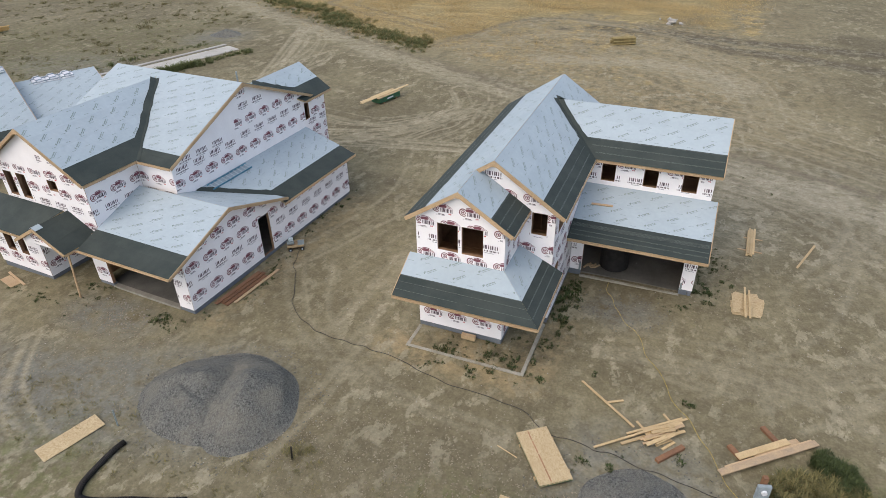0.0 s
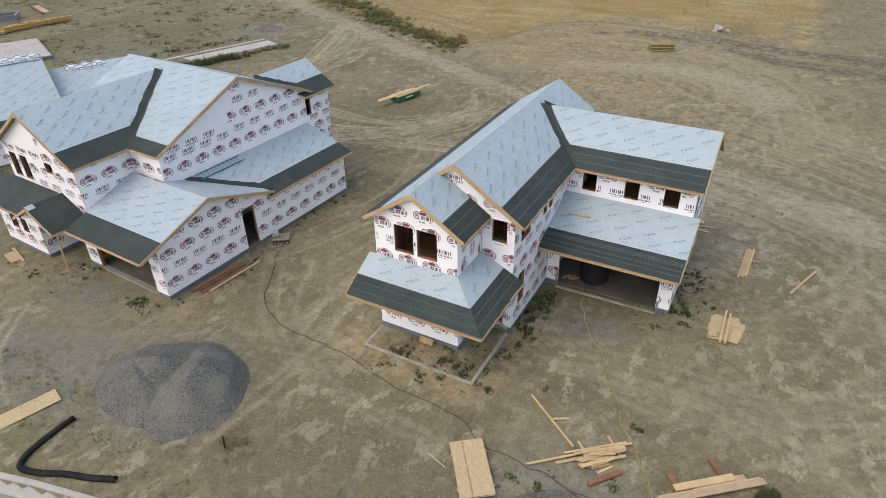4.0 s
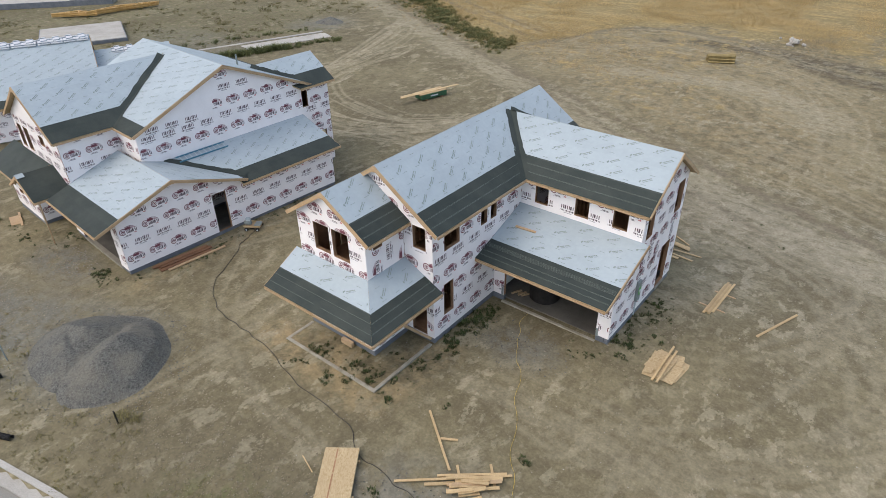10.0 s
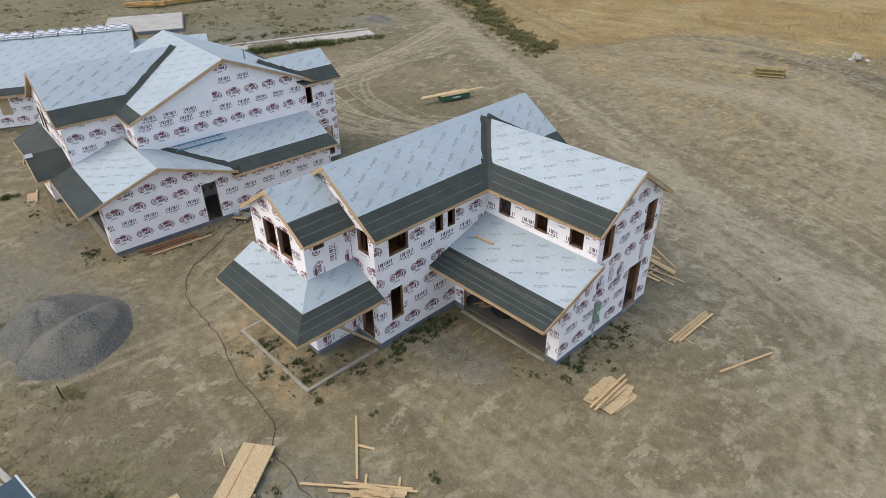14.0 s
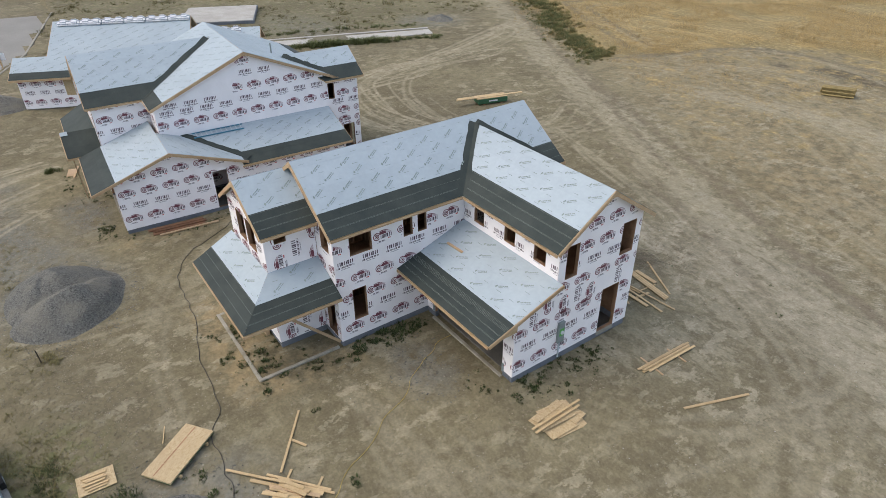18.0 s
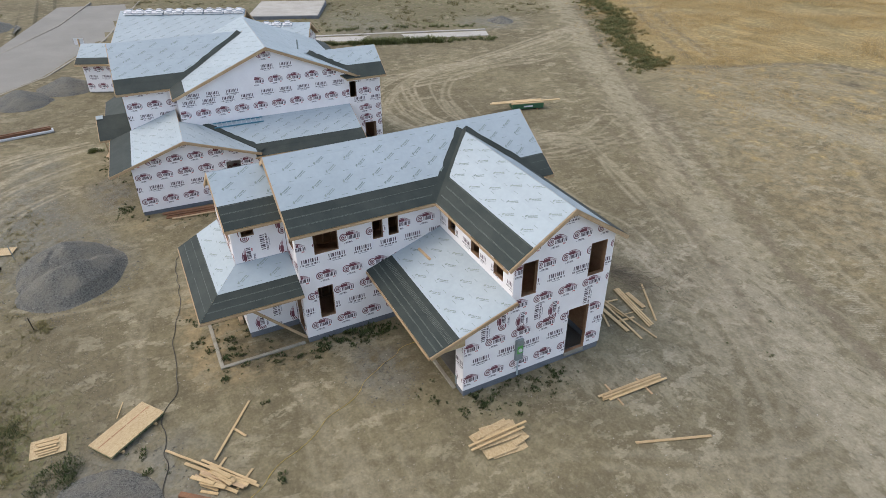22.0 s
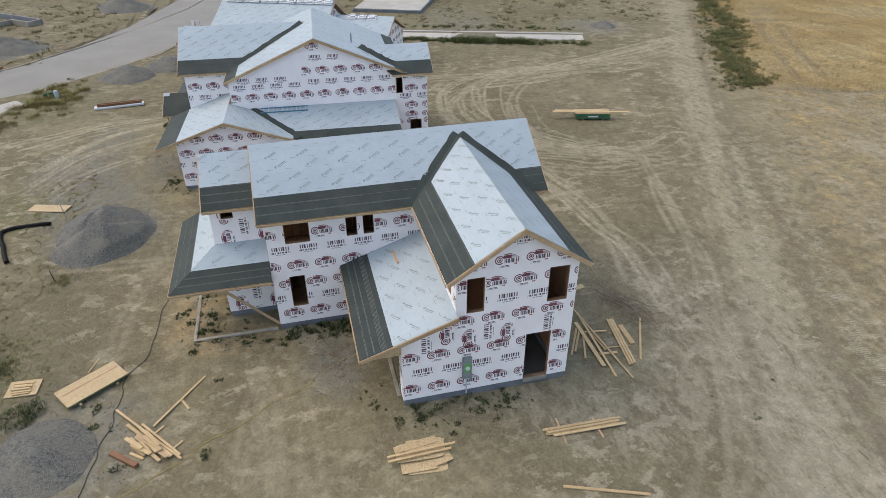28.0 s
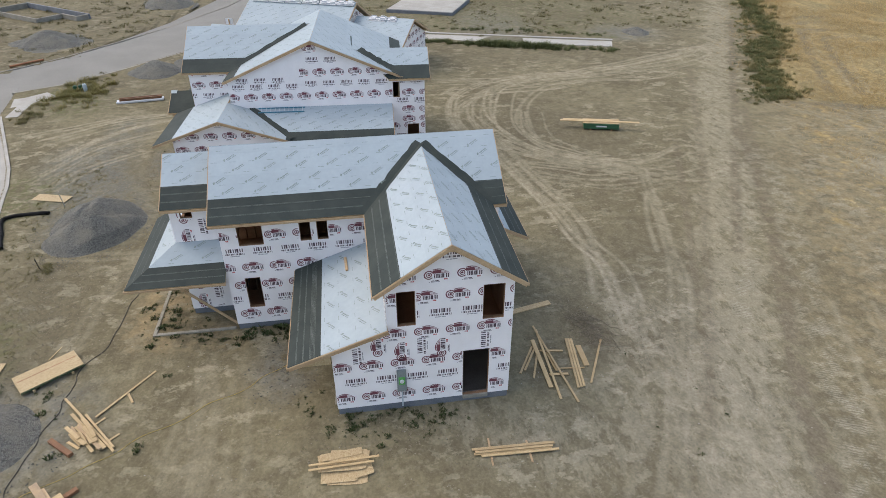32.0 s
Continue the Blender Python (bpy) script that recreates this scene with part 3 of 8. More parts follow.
def roof(parent, o, along, rise, polys, dark=1.3, pitch=1.1, prints=True, tilt=0.62, deck=0.09, all_dark=False, lines=4, phase=0.0):
    """One roof slope. o: the eave's start on top of the boarding, along: unit way along the eave (uphill to its left), rise: climb per metre. polys in metres along and up the slope."""
    o, along = Vector(o), Vector(along).normalized()
    flat = Vector((0, 0, 1)).cross(along)
    up = (flat + Vector((0, 0, rise))).normalized()
    n = along.cross(up)
    P = lambda a, s, h=0.0: o + along * a + up * s + n * h
    slope = None
    bm = bmesh.new()
    for poly in polys:
        prism(bm, [P(a, s, -deck) for a, s in poly], n * deck)
    bmesh.ops.recalc_face_normals(bm, faces=bm.faces[:])
    slope = part("roof_slope", bm, OSB, parent)
    top = max(s for poly in polys for _, s in poly)
    # dark membrane along the eave, in two laps
    edges = [0.0, min(dark * 0.62, top), min(dark, top)] if not all_dark else [0.0] + [min(top, 0.9 * (i + 1)) for i in range(int(top / 0.9) + 1)]
    for i in range(len(edges) - 1):
        for poly in polys:
            c = clip(clip(poly, 1, edges[i] - (0.06 if i else 0), True), 1, edges[i + 1], False)
            if len(c) > 2 and area(c) > 1e-3:
                bm = bmesh.new()
                prism(bm, [P(a, s, 0.004 + 0.004 * i) for a, s in c], n * 0.004)
                bmesh.ops.recalc_face_normals(bm, faces=bm.faces[:])
                part("membrane_strip", bm, MEMBRANE, slope)
    if all_dark:
        return slope
    bm = bmesh.new()
    for k in (() if not lines else (0.22, 0.245, 0.42, 0.44, 0.62, 0.655, 0.69, 0.725, 0.76) if lines > 4 else (0.29, 0.315, 0.60, 0.625, 0.90)):
        s = dark * k
        for poly in polys:
            c = clip(clip(poly, 1, s, True), 1, s + 0.018, False)
            if len(c) > 2:
                lo, hi = min(p[0] for p in c) + 0.05, max(p[0] for p in c) - 0.05
                a = lo
                while a < hi - 0.3:
                    b = min(hi, a + random.uniform(2.5, 9.0))
                    if random.random() < 0.9 and inside(poly, a, s + 0.009) and inside(poly, b, s + 0.009):
                        bm.faces.new([bm.verts.new(P(x, y, 0.0135)) for x, y in ((a, s), (b, s), (b, s + 0.012), (a, s + 0.012))])
                    a = b + random.uniform(0.02, 0.4)
    if len(bm.faces):
        part("membrane_line_print", bm, MEMBRANE_LINE, slope)["kind"] = "stuff"
    else:
        bm.free()
    # pale courses above it, each lapped over the one below
    s, i = dark, 0
    while s < top - 0.02:
        e = min(top, s + pitch)
        for poly in polys:
            c = clip(clip(poly, 1, s - 0.08, True), 1, e, False)
            if len(c) > 2 and area(c) > 1e-3:
                bm = bmesh.new()
                prism(bm, [P(a, q, 0.010 + 0.003 * i) for a, q in c], n * 0.004)
                bmesh.ops.recalc_face_normals(bm, faces=bm.faces[:])
                part("underlayment_course", bm, SHEET, slope)
        if prints:
            bm = bmesh.new()
            lift = 0.016 + 0.003 * i
            rows_ = ((0.30, 1), (0.80, 1), (0.04, 0), (0.56, 0)) if pitch > 0.9 else ((0.4, 1),)
            for off, big in rows_:
                sc = s + off * pitch / 1.1
                if sc > top - 0.08:
                    continue
                step = 1.32 if big else 0.78
                a = min(p[0] for poly in polys for p in poly) + (phase + 0.41 * i + off * 1.9) % step
                end = max(p[0] for poly in polys for p in poly)
                while a < end:
                    if big:
                        ca, sa = math.cos(tilt), math.sin(tilt)
                        quads = []
                        x = -0.20
                        for w in (0.05, 0.075, 0.06, 0.08, 0.07, 0.075):
                            quads.append((x, 0.0, x + w * 0.8, 0.052))
                            x += w
                        quads += [(-0.33, -0.012, -0.275, 0.075), (-0.285, 0.02, -0.235, 0.095), (-0.18, -0.062, 0.02, -0.034), (0.05, -0.062, 0.23, -0.034)]
                    else:
                        ca, sa = 1.0, 0.0
                        quads = [(-0.12, 0, 0.0, 0.02), (0.02, 0, 0.13, 0.02)]
                    for x0, y0, x1, y1 in quads:
                        pts = [(a + ca * x - sa * y, sc + sa * x + ca * y) for x, y in ((x0, y0), (x1, y0), (x1, y1), (x0, y1))]
                        if all(any(inside(poly, *p) for poly in polys) and s - 0.06 < p[1] < e + 0.2 for p in pts) and all(p[1] > dark for p in pts):
                            bm.faces.new([bm.verts.new(P(x, y, lift + 0.004)) for x, y in pts])
                    a += step
            if len(bm.faces):
                part("underlayment_printing", bm, SHEET_PRINT, slope)["kind"] = "stuff"
            else:
                bm.free()
        s, i = e, i + 1
    return slope


def edge_board(parent, a, b, h=0.16, w=0.04, name="fascia", drop=0.0):
    bm = bmesh.new()
    z = Vector((0, 0, -drop))
    bar(bm, Vector(a) + z, Vector(b) + z, w, h)
    bmesh.ops.recalc_face_normals(bm, faces=bm.faces[:])
    return part(name, bm, PINE, parent)


def strip_on(parent, pts, up, width, lift=0.03, ragged=0.05, mat=None, name="valley_membrane", thick=0.002):
    """A ragged strip of membrane laid along a line of points on a slope; up: the slope's normal."""
    up = Vector(up).normalized()
    bm = bmesh.new()
    a, b = Vector(pts[0]), Vector(pts[1])
    d = (b - a).normalized()
    s = up.cross(d).normalized()
    k, prev = 14, None
    for i in range(k + 1):
        p = a.lerp(b, i / k)
        p += up * (lift - 0.014 * (max(a.z, b.z) - p.z) / max(0.1, abs(a.z - b.z)))
        q = p + s * (width + random.uniform(-ragged, ragged)) + d * random.uniform(-ragged, ragged) - up * 0.006
        ring = [bm.verts.new(v) for v in (p, q, q + up * thick, p + up * thick)]
        if prev:
            for e in range(4):
                bm.faces.new((prev[e], prev[(e + 1) % 4], ring[(e + 1) % 4], ring[e]))
        else:
            bm.faces.new(ring[::-1])
        prev = ring
    bm.faces.new(prev)
    bmesh.ops.recalc_face_normals(bm, faces=bm.faces[:])
    return part(name, bm, mat or MEMBRANE, parent)


# ---- ground: one sheet to the horizon ----
KERB = [(-44.3, -1.2), (-36.3, 0.4), (-30.4, 3.1), (-24.9, 5.6), (-22.0, 6.65), (-16.1, 8.2), (-12.2, 9.05), (-9.98, 9.55), (-4.5, 10.62), (2.0, 11.7), (12.0, 12.6), (40.0, 13.0), (90, 13.0)]


def kerb_y(x):
    return float(np.interp(x, [p[0] for p in KERB], [p[1] for p in KERB]))


def ground_z(x, y):
    z = -0.012 * np.maximum(0, -x - 24)
    return z + 0.05 * np.sin(x * 0.31 + 1) * np.sin(y * 0.27) + 0.03 * np.sin(x * 0.83) * np.sin(y * 0.71 + 2)


def seg_dist(X, Y, pts):
    best = np.full(X.shape, 1e9)
    for (x0, y0), (x1, y1) in zip(pts, pts[1:]):
        dx, dy = x1 - x0, y1 - y0
        t = np.clip(((X - x0) * dx + (Y - y0) * dy) / (dx * dx + dy * dy), 0, 1)
        best = np.minimum(best, np.hypot(X - x0 - t * dx, Y - y0 - t * dy))
    return best


def spread(lo, core_lo, core_hi, hi, step):
    core = np.arange(core_lo, core_hi + step / 2, step)
    out_ = core_hi + (hi - core_hi) * (np.linspace(0, 1, 26)[1:] ** 2.6) + np.linspace(0, 1, 26)[1:] * 12
    in_ = core_lo - (core_lo - lo) * (np.linspace(0, 1, 26)[1:] ** 2.6) - np.linspace(0, 1, 26)[1:] * 12
    return np.concatenate([in_[::-1], core, out_])


def smooth(d, r0, r1):
    t = np.clip((r1 - d) / (r1 - r0), 0, 1)
    return t * t * (3 - 2 * t)


def finer(g, lo, hi, step):
    """A stretch of the grid's lines laid closer, where the ground is marked with thin tracks."""
    return np.concatenate([g[g < lo - step / 2], np.arange(lo, hi, step), g[g > hi]])


gx, gy = finer(spread(-1500, -66, 20, 1500, 0.17), -41, -14, 0.09), finer(spread(-1500, -2, 84, 1500, 0.17), 36, 54, 0.09)
GX, GY = np.meshgrid(gx, gy)
GZ = ground_z(np.clip(GX, -120, 60), np.clip(GY, -60, 150))


def paint(arr, pts, r0, r1, strength, lighten=True):
    """Draw a soft-edged line into a layer of the ground, looking only near the line."""
    xs, ys = [p[0] for p in pts], [p[1] for p in pts]
    i0, i1 = np.searchsorted(gx, (min(xs) - r1, max(xs) + r1))
    j0, j1 = np.searchsorted(gy, (min(ys) - r1, max(ys) + r1))
    w = (slice(j0, j1), slice(i0, i1))
    k = strength * smooth(seg_dist(GX[w], GY[w], pts), r0, r1)
    arr[w] = np.maximum(arr[w], k) if lighten else arr[w] * (1 - k)


def curve_through(pts, n=7):
    out_ = []
    m = len(pts)
    for i in range(m - 1):
        p0, p1, p2, p3 = (np.array(pts[max(0, min(m - 1, i + k))], float) for k in (-1, 0, 1, 2))
        for t in np.linspace(0, 1, n, endpoint=False):
            out_.append(tuple(0.5 * (2 * p1 + (p2 - p0) * t + (2 * p0 - 5 * p1 + 4 * p2 - p3) * t * t + (3 * p1 - p0 - 3 * p2 + p3) * t ** 3)))
    return out_ + [pts[-1]]


field_edge = [(-140, 118), (-66, 84), (-50, 76), (-37, 69), (-30, 66)]
arc = [(-30, 66), (-26, 72), (-24, 80), (-20, 84.5), (-12, 85), (-4, 84), (6, 80), (20, 77), (60, 72), (200, 60)]
edge_y = np.interp(GX, [p[0] for p in field_edge + arc[1:]], [p[1] for p in field_edge + arc[1:]])
wob = 1.2 * np.sin(GX * 0.5) + 0.8 * np.sin(GX * 1.3 + 2)
FIELD = np.clip((GY - edge_y + wob + 1.0) / 5.0, 0, 1) * np.clip((9.0 + 0.15 * (GY - 82) + 2.5 * np.sin(GY * 0.6 + 0.4 * GX) + 2 * wob - GX) / 16, 0, 1)
road = [(-140, 118), (-70.2, 83), (-55, 74.6), (-40, 66.3), (-26.7, 59), (-17, 54.3), (-9.8, 50.5), (-4.5, 47.8), (0.3, 45.3), (4.5, 43.1), (9, 41.2), (25, 33), (60, 17)]
rd = seg_dist(GX, GY, road)
# thin stubble creeping over the soil north of the dirt road
road_y = np.interp(GX, [p[0] for p in road], [p[1] for p in road])
FIELD = np.maximum(FIELD, 0.40 * np.clip((GY - road_y - 3.5) / 4, 0, 1) * np.clip((GX + 42) / 8, 0, 1) * np.clip((6 - GX) / 16, 0, 1))
spoil = 0.5 * np.sin(GX * 0.9) * np.sin(GY * 0.7) + 0.35 * np.sin(GX * 2.3 + 1) * np.sin(GY * 2.1)
TRACK = np.maximum(0.68 * smooth(rd + 1.3 * spoil, 0.9, 2.8), 0.42 * smooth(rd + spoil, 2.0, 5.0) * np.clip((GX + 25) / 25, 0, 1))
RUT, TREAD, SCUFF = np.zeros_like(GX), np.zeros_like(GX), np.zeros_like(GX)
for line, r0, r1, k in (([(-60, 79.6), (-42, 69.3), (-27, 60.9), (-16.9, 55.1), (-7.4, 49.8)], 0.15, 0.5, 0.9), ([(-24.6, 59.8), (-14.2, 55.3), (-7.1, 51.9), (-1.5, 48.9), (1.4, 47.4), (3.8, 46.1), (6, 45.3), (12, 42.5)], 0.2, 0.6, 0.9),
                        ([(-40, 63.6), (-26, 57.0), (-17, 52.9), (-10, 49.2), (-4.6, 46.6), (0.2, 44.0), (4.4, 41.8)], 0.1, 0.5, 0.6), ([(-22.2, 53.3), (-13.5, 49.7), (-7.8, 47.3), (-3, 45.2)], 0.1, 0.35, 0.7), ([(-28, 69), (-25.8, 75), (-24.2, 79.5), (-20, 83.6), (-12, 83.8), (-4, 82)], 0.2, 0.7, 0.9),
                        ([(-62, 90), (-46, 80.5), (-31, 72.5)], 0.2, 0.6, 0.8), ([(-62, 92.5), (-46, 83), (-30, 75)], 0.2, 0.6, 0.8), ([(-28, 62.3), (-18, 57.5), (-10, 53.6), (-2, 50)], 0.15, 0.5, 0.6)):
    paint(RUT, curve_through(line), r0, r1, k)
for line, r0, r1, k in (([(-21.4, 58.1), (-14, 54.3), (-7.3, 50.4), (-1.9, 46.9)], 0.35, 0.8, 0.85), ([(-19.3, 58.4), (-14.1, 56.4), (-8, 53.6), (-3, 50.9), (0.2, 49.6), (3.5, 48), (5.2, 47.2), (9, 45.4)], 0.5, 1.0, 1.0),
                        ([(-16.2, 59.6), (-11.3, 58.6), (-6.3, 56.7), (-3.3, 55.5), (3, 52.5)], 0.5, 1.2, 0.6), ([(-1.3, 50.4), (0.5, 51.1), (2, 51.2), (6, 50)], 0.4, 1.0, 0.6), ([(-36, 63.5), (-27, 59.2), (-17, 54.6), (-10, 50.9)], 0.4, 0.9, 0.45),
                        ([(-8, 81.5), (2, 78.4), (10.9, 78.6), (17, 78.6), (40, 74)], 0.8, 1.6, 0.8), ([(-2, 78.3), (4, 75.2), (9.5, 74), (16, 71.4), (40, 66)], 0.6, 1.3, 0.8), ([(-3.2, 25), (-1, 22), (0.6, 19.2)], 0.3, 0.7, 0.25)):
    paint(TREAD, curve_through(line), r0, r1, k)

# turning loops and runs of tyre tracks: (line, how many passes, how far they stray, strength)
RUNS = [([(-46, 68), (-42.7, 63.6), (-39.4, 53.2), (-39, 44.6), (-35.6, 40), (-30.8, 37.9), (-25.8, 38.2), (-22.2, 40.4), (-19.8, 44), (-19, 47.8)], 6, 0.9, 0.95),
        ([(-48, 70), (-45.8, 64.5), (-39.9, 50.4), (-37.6, 43.1), (-31.9, 40.1), (-26.6, 40.2), (-21.3, 42.7), (-18, 48)], 6, 0.9, 0.95), ([(-40, 62), (-38.5, 58.6), (-38.2, 49.3), (-34, 44.9), (-28.7, 43), (-23.8, 43.5), (-20, 46), (-19.9, 50.2)], 4, 0.7, 0.85),
        ([(-36.5, 49.3), (-36, 47), (-35.4, 41), (-33.5, 38.9), (-30.2, 37.6), (-25, 38)], 5, 0.6, 0.95), ([(-21.3, 39.4), (-14.2, 40.7), (-10, 41.1), (-7, 41.7), (-2, 41)], 2, 0.3, 0.95), ([(-19.3, 40), (-17.9, 43.3), (-16.7, 45.3), (-16.8, 48.9), (-17.1, 51)], 3, 0.35, 0.85),
        ([(-21.9, 42.1), (-20.1, 44), (-18.9, 46.9), (-18.9, 49.8), (-20.9, 53.3)], 3, 0.3, 0.95), ([(-29.9, 43.5), (-26.2, 42.8), (-23.3, 43.3), (-20.5, 45.5)], 3, 0.4, 0.8), ([(-13.9, 47.8), (-10.4, 46.6), (-7.5, 45.7)], 2, 0.3, 0.7),
        ([(-24.4, 40.1), (-17.4, 41.2), (-11.2, 42.2), (-4, 41)], 3, 0.5, 0.8), ([(-40.3, 37), (-39.9, 44.8), (-39.5, 50.3), (-41, 58)], 5, 0.9, 0.8), ([(-17.8, 49.3), (-9.1, 46.8), (-3.9, 45), (6, 40)], 3, 0.7, 0.6),
        ([(-25.4, 40), (-21, 41), (-17.6, 48.1), (-16.2, 51.5), (-18, 56)], 3, 0.5, 0.7), ([(-34.4, 15), (-34.2, 13.9), (-32.6, 9.4), (-29.8, 5.8)], 4, 0.5, 0.9), ([(-33, 16), (-33.1, 14.6), (-30.8, 10.8), (-26, 7.9)], 4, 0.5, 0.9),
        ([(-30.5, 15.1), (-27.8, 10.8), (-22.7, 8.3)], 4, 0.5, 0.85), ([(-34.8, 14), (-34.6, 11.1), (-32.4, 6.5), (-31.4, 4.4)], 4, 0.4, 0.85), ([(-26.5, 13.9), (-24, 10.8), (-20.9, 9.3)], 3, 0.3, 0.8),
        ([(-18, 22), (-16, 27), (-15, 33), (-17, 40)], 3, 0.9, 0.5), ([(-14, 18), (-13.5, 25), (-13, 33), (-14, 42)], 3, 0.8, 0.45), ([(3, 22), (8, 26), (11, 33), (10, 42)], 4, 1.2, 0.4), ([(-2, 22), (4, 21), (9, 24), (14, 31)], 3, 1.0, 0.35), ([(-3, 39.9), (-1.2, 40.6), (0.7, 40.8), (2.4, 40.8), (8, 39)], 2, 0.4, 0.6), ([(-4.5, 41.9), (-2, 42.9), (3, 42.4), (9, 39.5)], 3, 0.5, 0.5),
        ([(-24, 70), (-12, 74), (-2, 71), (4, 62), (6, 52)], 6, 1.3, 0.55), ([(-30, 66), (-18, 70), (-8, 66), (2, 58), (12, 50)], 6, 1.6, 0.5), ([(-25, 72), (-24, 79), (-18, 83.5), (-10, 82), (0, 77)], 6, 0.9, 0.6), ([(-22, 66), (-20, 74), (-14, 78), (-6, 76), (3, 70)], 5, 0.9, 0.5),
        ([(-50, 88), (-40, 80), (-30, 74.5)], 2, 0.5, 0.6), ([(-60, 90), (-45, 81), (-27, 76)], 2, 0.5, 0.5), ([(-1.5, 53.6), (8, 49), (16, 44)], 5, 1.5, 0.6),
        ([(5.5, 22), (9.5, 25.5), (11, 31), (8.5, 37), (3, 41)], 4, 0.8, 0.5), ([(2.5, 23), (7.5, 24), (12, 28), (13.5, 34)], 4, 0.7, 0.5), ([(-2, 22.5), (3, 23.2), (8, 22), (12, 18)], 3, 0.6, 0.45), ([(6, 31), (8.5, 36), (7, 41.5), (1, 44)], 3, 0.8, 0.5), ([(-12.5, 12.5), (-12, 17), (-12.8, 24), (-13.2, 32)], 3, 0.5, 0.45), ([(-17.5, 24), (-15, 20), (-11, 17), (-5, 16), (1, 15.8)], 3, 0.5, 0.4)]
rt = random.Random(17)
for line, passes, stray, strength in RUNS:
    for _ in range(passes):
        ox, oy = rt.gauss(0, stray), rt.gauss(0, stray)
        pts = curve_through([(x + ox + rt.gauss(0, stray * 0.25), y + oy + rt.gauss(0, stray * 0.25)) for x, y in line])
        k, w = strength * rt.uniform(0.5, 1.0), rt.uniform(0.12, 0.18) if -42 < ox + line[len(line) // 2][0] < -14 else rt.uniform(0.17, 0.24)
        paint(SCUFF, pts, 0.05, w * 1.15, k)
        if rt.random() < 0.3:
            paint(SCUFF, [(x + 0.5, y + 1.35) if abs(pts[-1][0] - pts[0][0]) > abs(pts[-1][1] - pts[0][1]) else (x + 1.4, y + 0.4) for x, y in pts], 0.03, w, 0.7 * k)
# broad pale sweeps where machines turned
for line, r, k in (([(-16, 65.5), (-8, 67), (-2.5, 66.9), (2.3, 63.9), (3.3, 61.7)], 4.5, 0.7), ([(-22, 63), (-12, 60), (-2, 57), (8, 52)], 4.5, 0.35), ([(-20, 78), (-8, 74), (4, 70), (14, 62)], 3.0, 0.4), ([(-41, 59), (-40, 52), (-39.5, 45)], 2.6, 0.4), ([(-44, 66), (-40, 58)], 3.0, 0.4), ([(4, 26), (9, 32), (9, 42)], 2.5, 0.3), ([(2.5, 33), (4.5, 37), (1, 41), (-3, 42)], 3.6, 0.55), ([(-31, 8), (-26, 10)], 2.5, 0.4), ([(-38.6, 64.4), (-21.2, 55.0), (-9.5, 48.9), (-1.6, 45.2), (3.8, 42.9), (7.3, 41.5)], 2.6, 0.45)):
    paint(TRACK, curve_through(line), 0.3, r, k)
GRAV = np.maximum.reduce([0.9 * smooth(seg_dist(GX, GY, [(-26, 10.5), (-22, 11.8), (-19, 13), (-16, 14)]), 1.2, 4.5), 0.8 * smooth(np.hypot(GX - 0.5, GY - 15.5), 1.5, 4.5), 0.9 * smooth(np.hypot((GX + 1.5) / 1.6, GY - 25.6), 0.4, 1.9),
                          0.8 * smooth(np.hypot(GX + 56, (GY - 63)), 2, 6), 0.7 * smooth(np.hypot((GX + 30) / 2.2, GY - 12), 0.6, 3.0), 0.7 * smooth(np.hypot((GX + 62) / 2, GY - 48), 2, 7), 0.95 * smooth(np.hypot((GX + 24.3) / 1.9, GY - 16.4), 0.6, 2.2)])
DARK = np.maximum.reduce([1.0 * smooth(seg_dist(GX, GY, [(-13, 80.6), (-5, 80.6), (3, 78.7), (12, 78.4), (24, 77), (60, 71)]), 0.7, 2.2), 1.0 * smooth(seg_dist(GX, GY, [(-2, 78), (2.5, 74.6), (9.5, 73.9), (16, 71.4), (60, 62)]), 0.7, 2.0),
                          0.9 * smooth(np.hypot((GX + 16.5) / 1.8, GY - 78.6), 0.3, 1.1), 0.25 * smooth(np.hypot((GX + 5) / 2, GY - 38.5), 1.0, 3.2), 0.6 * smooth(np.hypot((GX - 16) / 1.5, GY - 83), 1.5, 4),
                          0.45 * smooth(np.hypot((GX + 24) / 1.5, GY - 44), 2, 9), 0.28 * np.clip((-GX - 42) / 5, 0, 1) * (rd > 4), 0.4 * smooth(np.hypot((GX + 44) / 1.6, GY - 9), 2, 7), 0.5 * smooth(np.hypot(GX + 18, GY - 33), 1, 4), 0.45 * smooth(np.hypot((GX + 0.8), (GY - 39.4) / 1.2), 0.3, 1.8), 0.42 * smooth(np.hypot((GX + 4.5) / 2.0, GY - 13.0), 1.0, 4.5)])
SANDY = np.maximum.reduce([1.0 * smooth(seg_dist(GX, GY, [(-10.5, 19.6), (-4.6, 19.4), (-4.2, 23.2)]), 0.3, 1.7), 0.8 * smooth(np.hypot((GX + 7.3) / 2.0, GY - 20.4), 0.5, 1.6), 0.6 * smooth(seg_dist(GX, GY, [(-19.2, 18), (-18.8, 31)]), 0.3, 1.5), 0.6 * np.clip((GY - road_y - 2.0) / 5, 0, 1) * np.clip((GX + 44) / 10, 0, 1) * np.clip((14 - GX) / 14, 0, 1)])
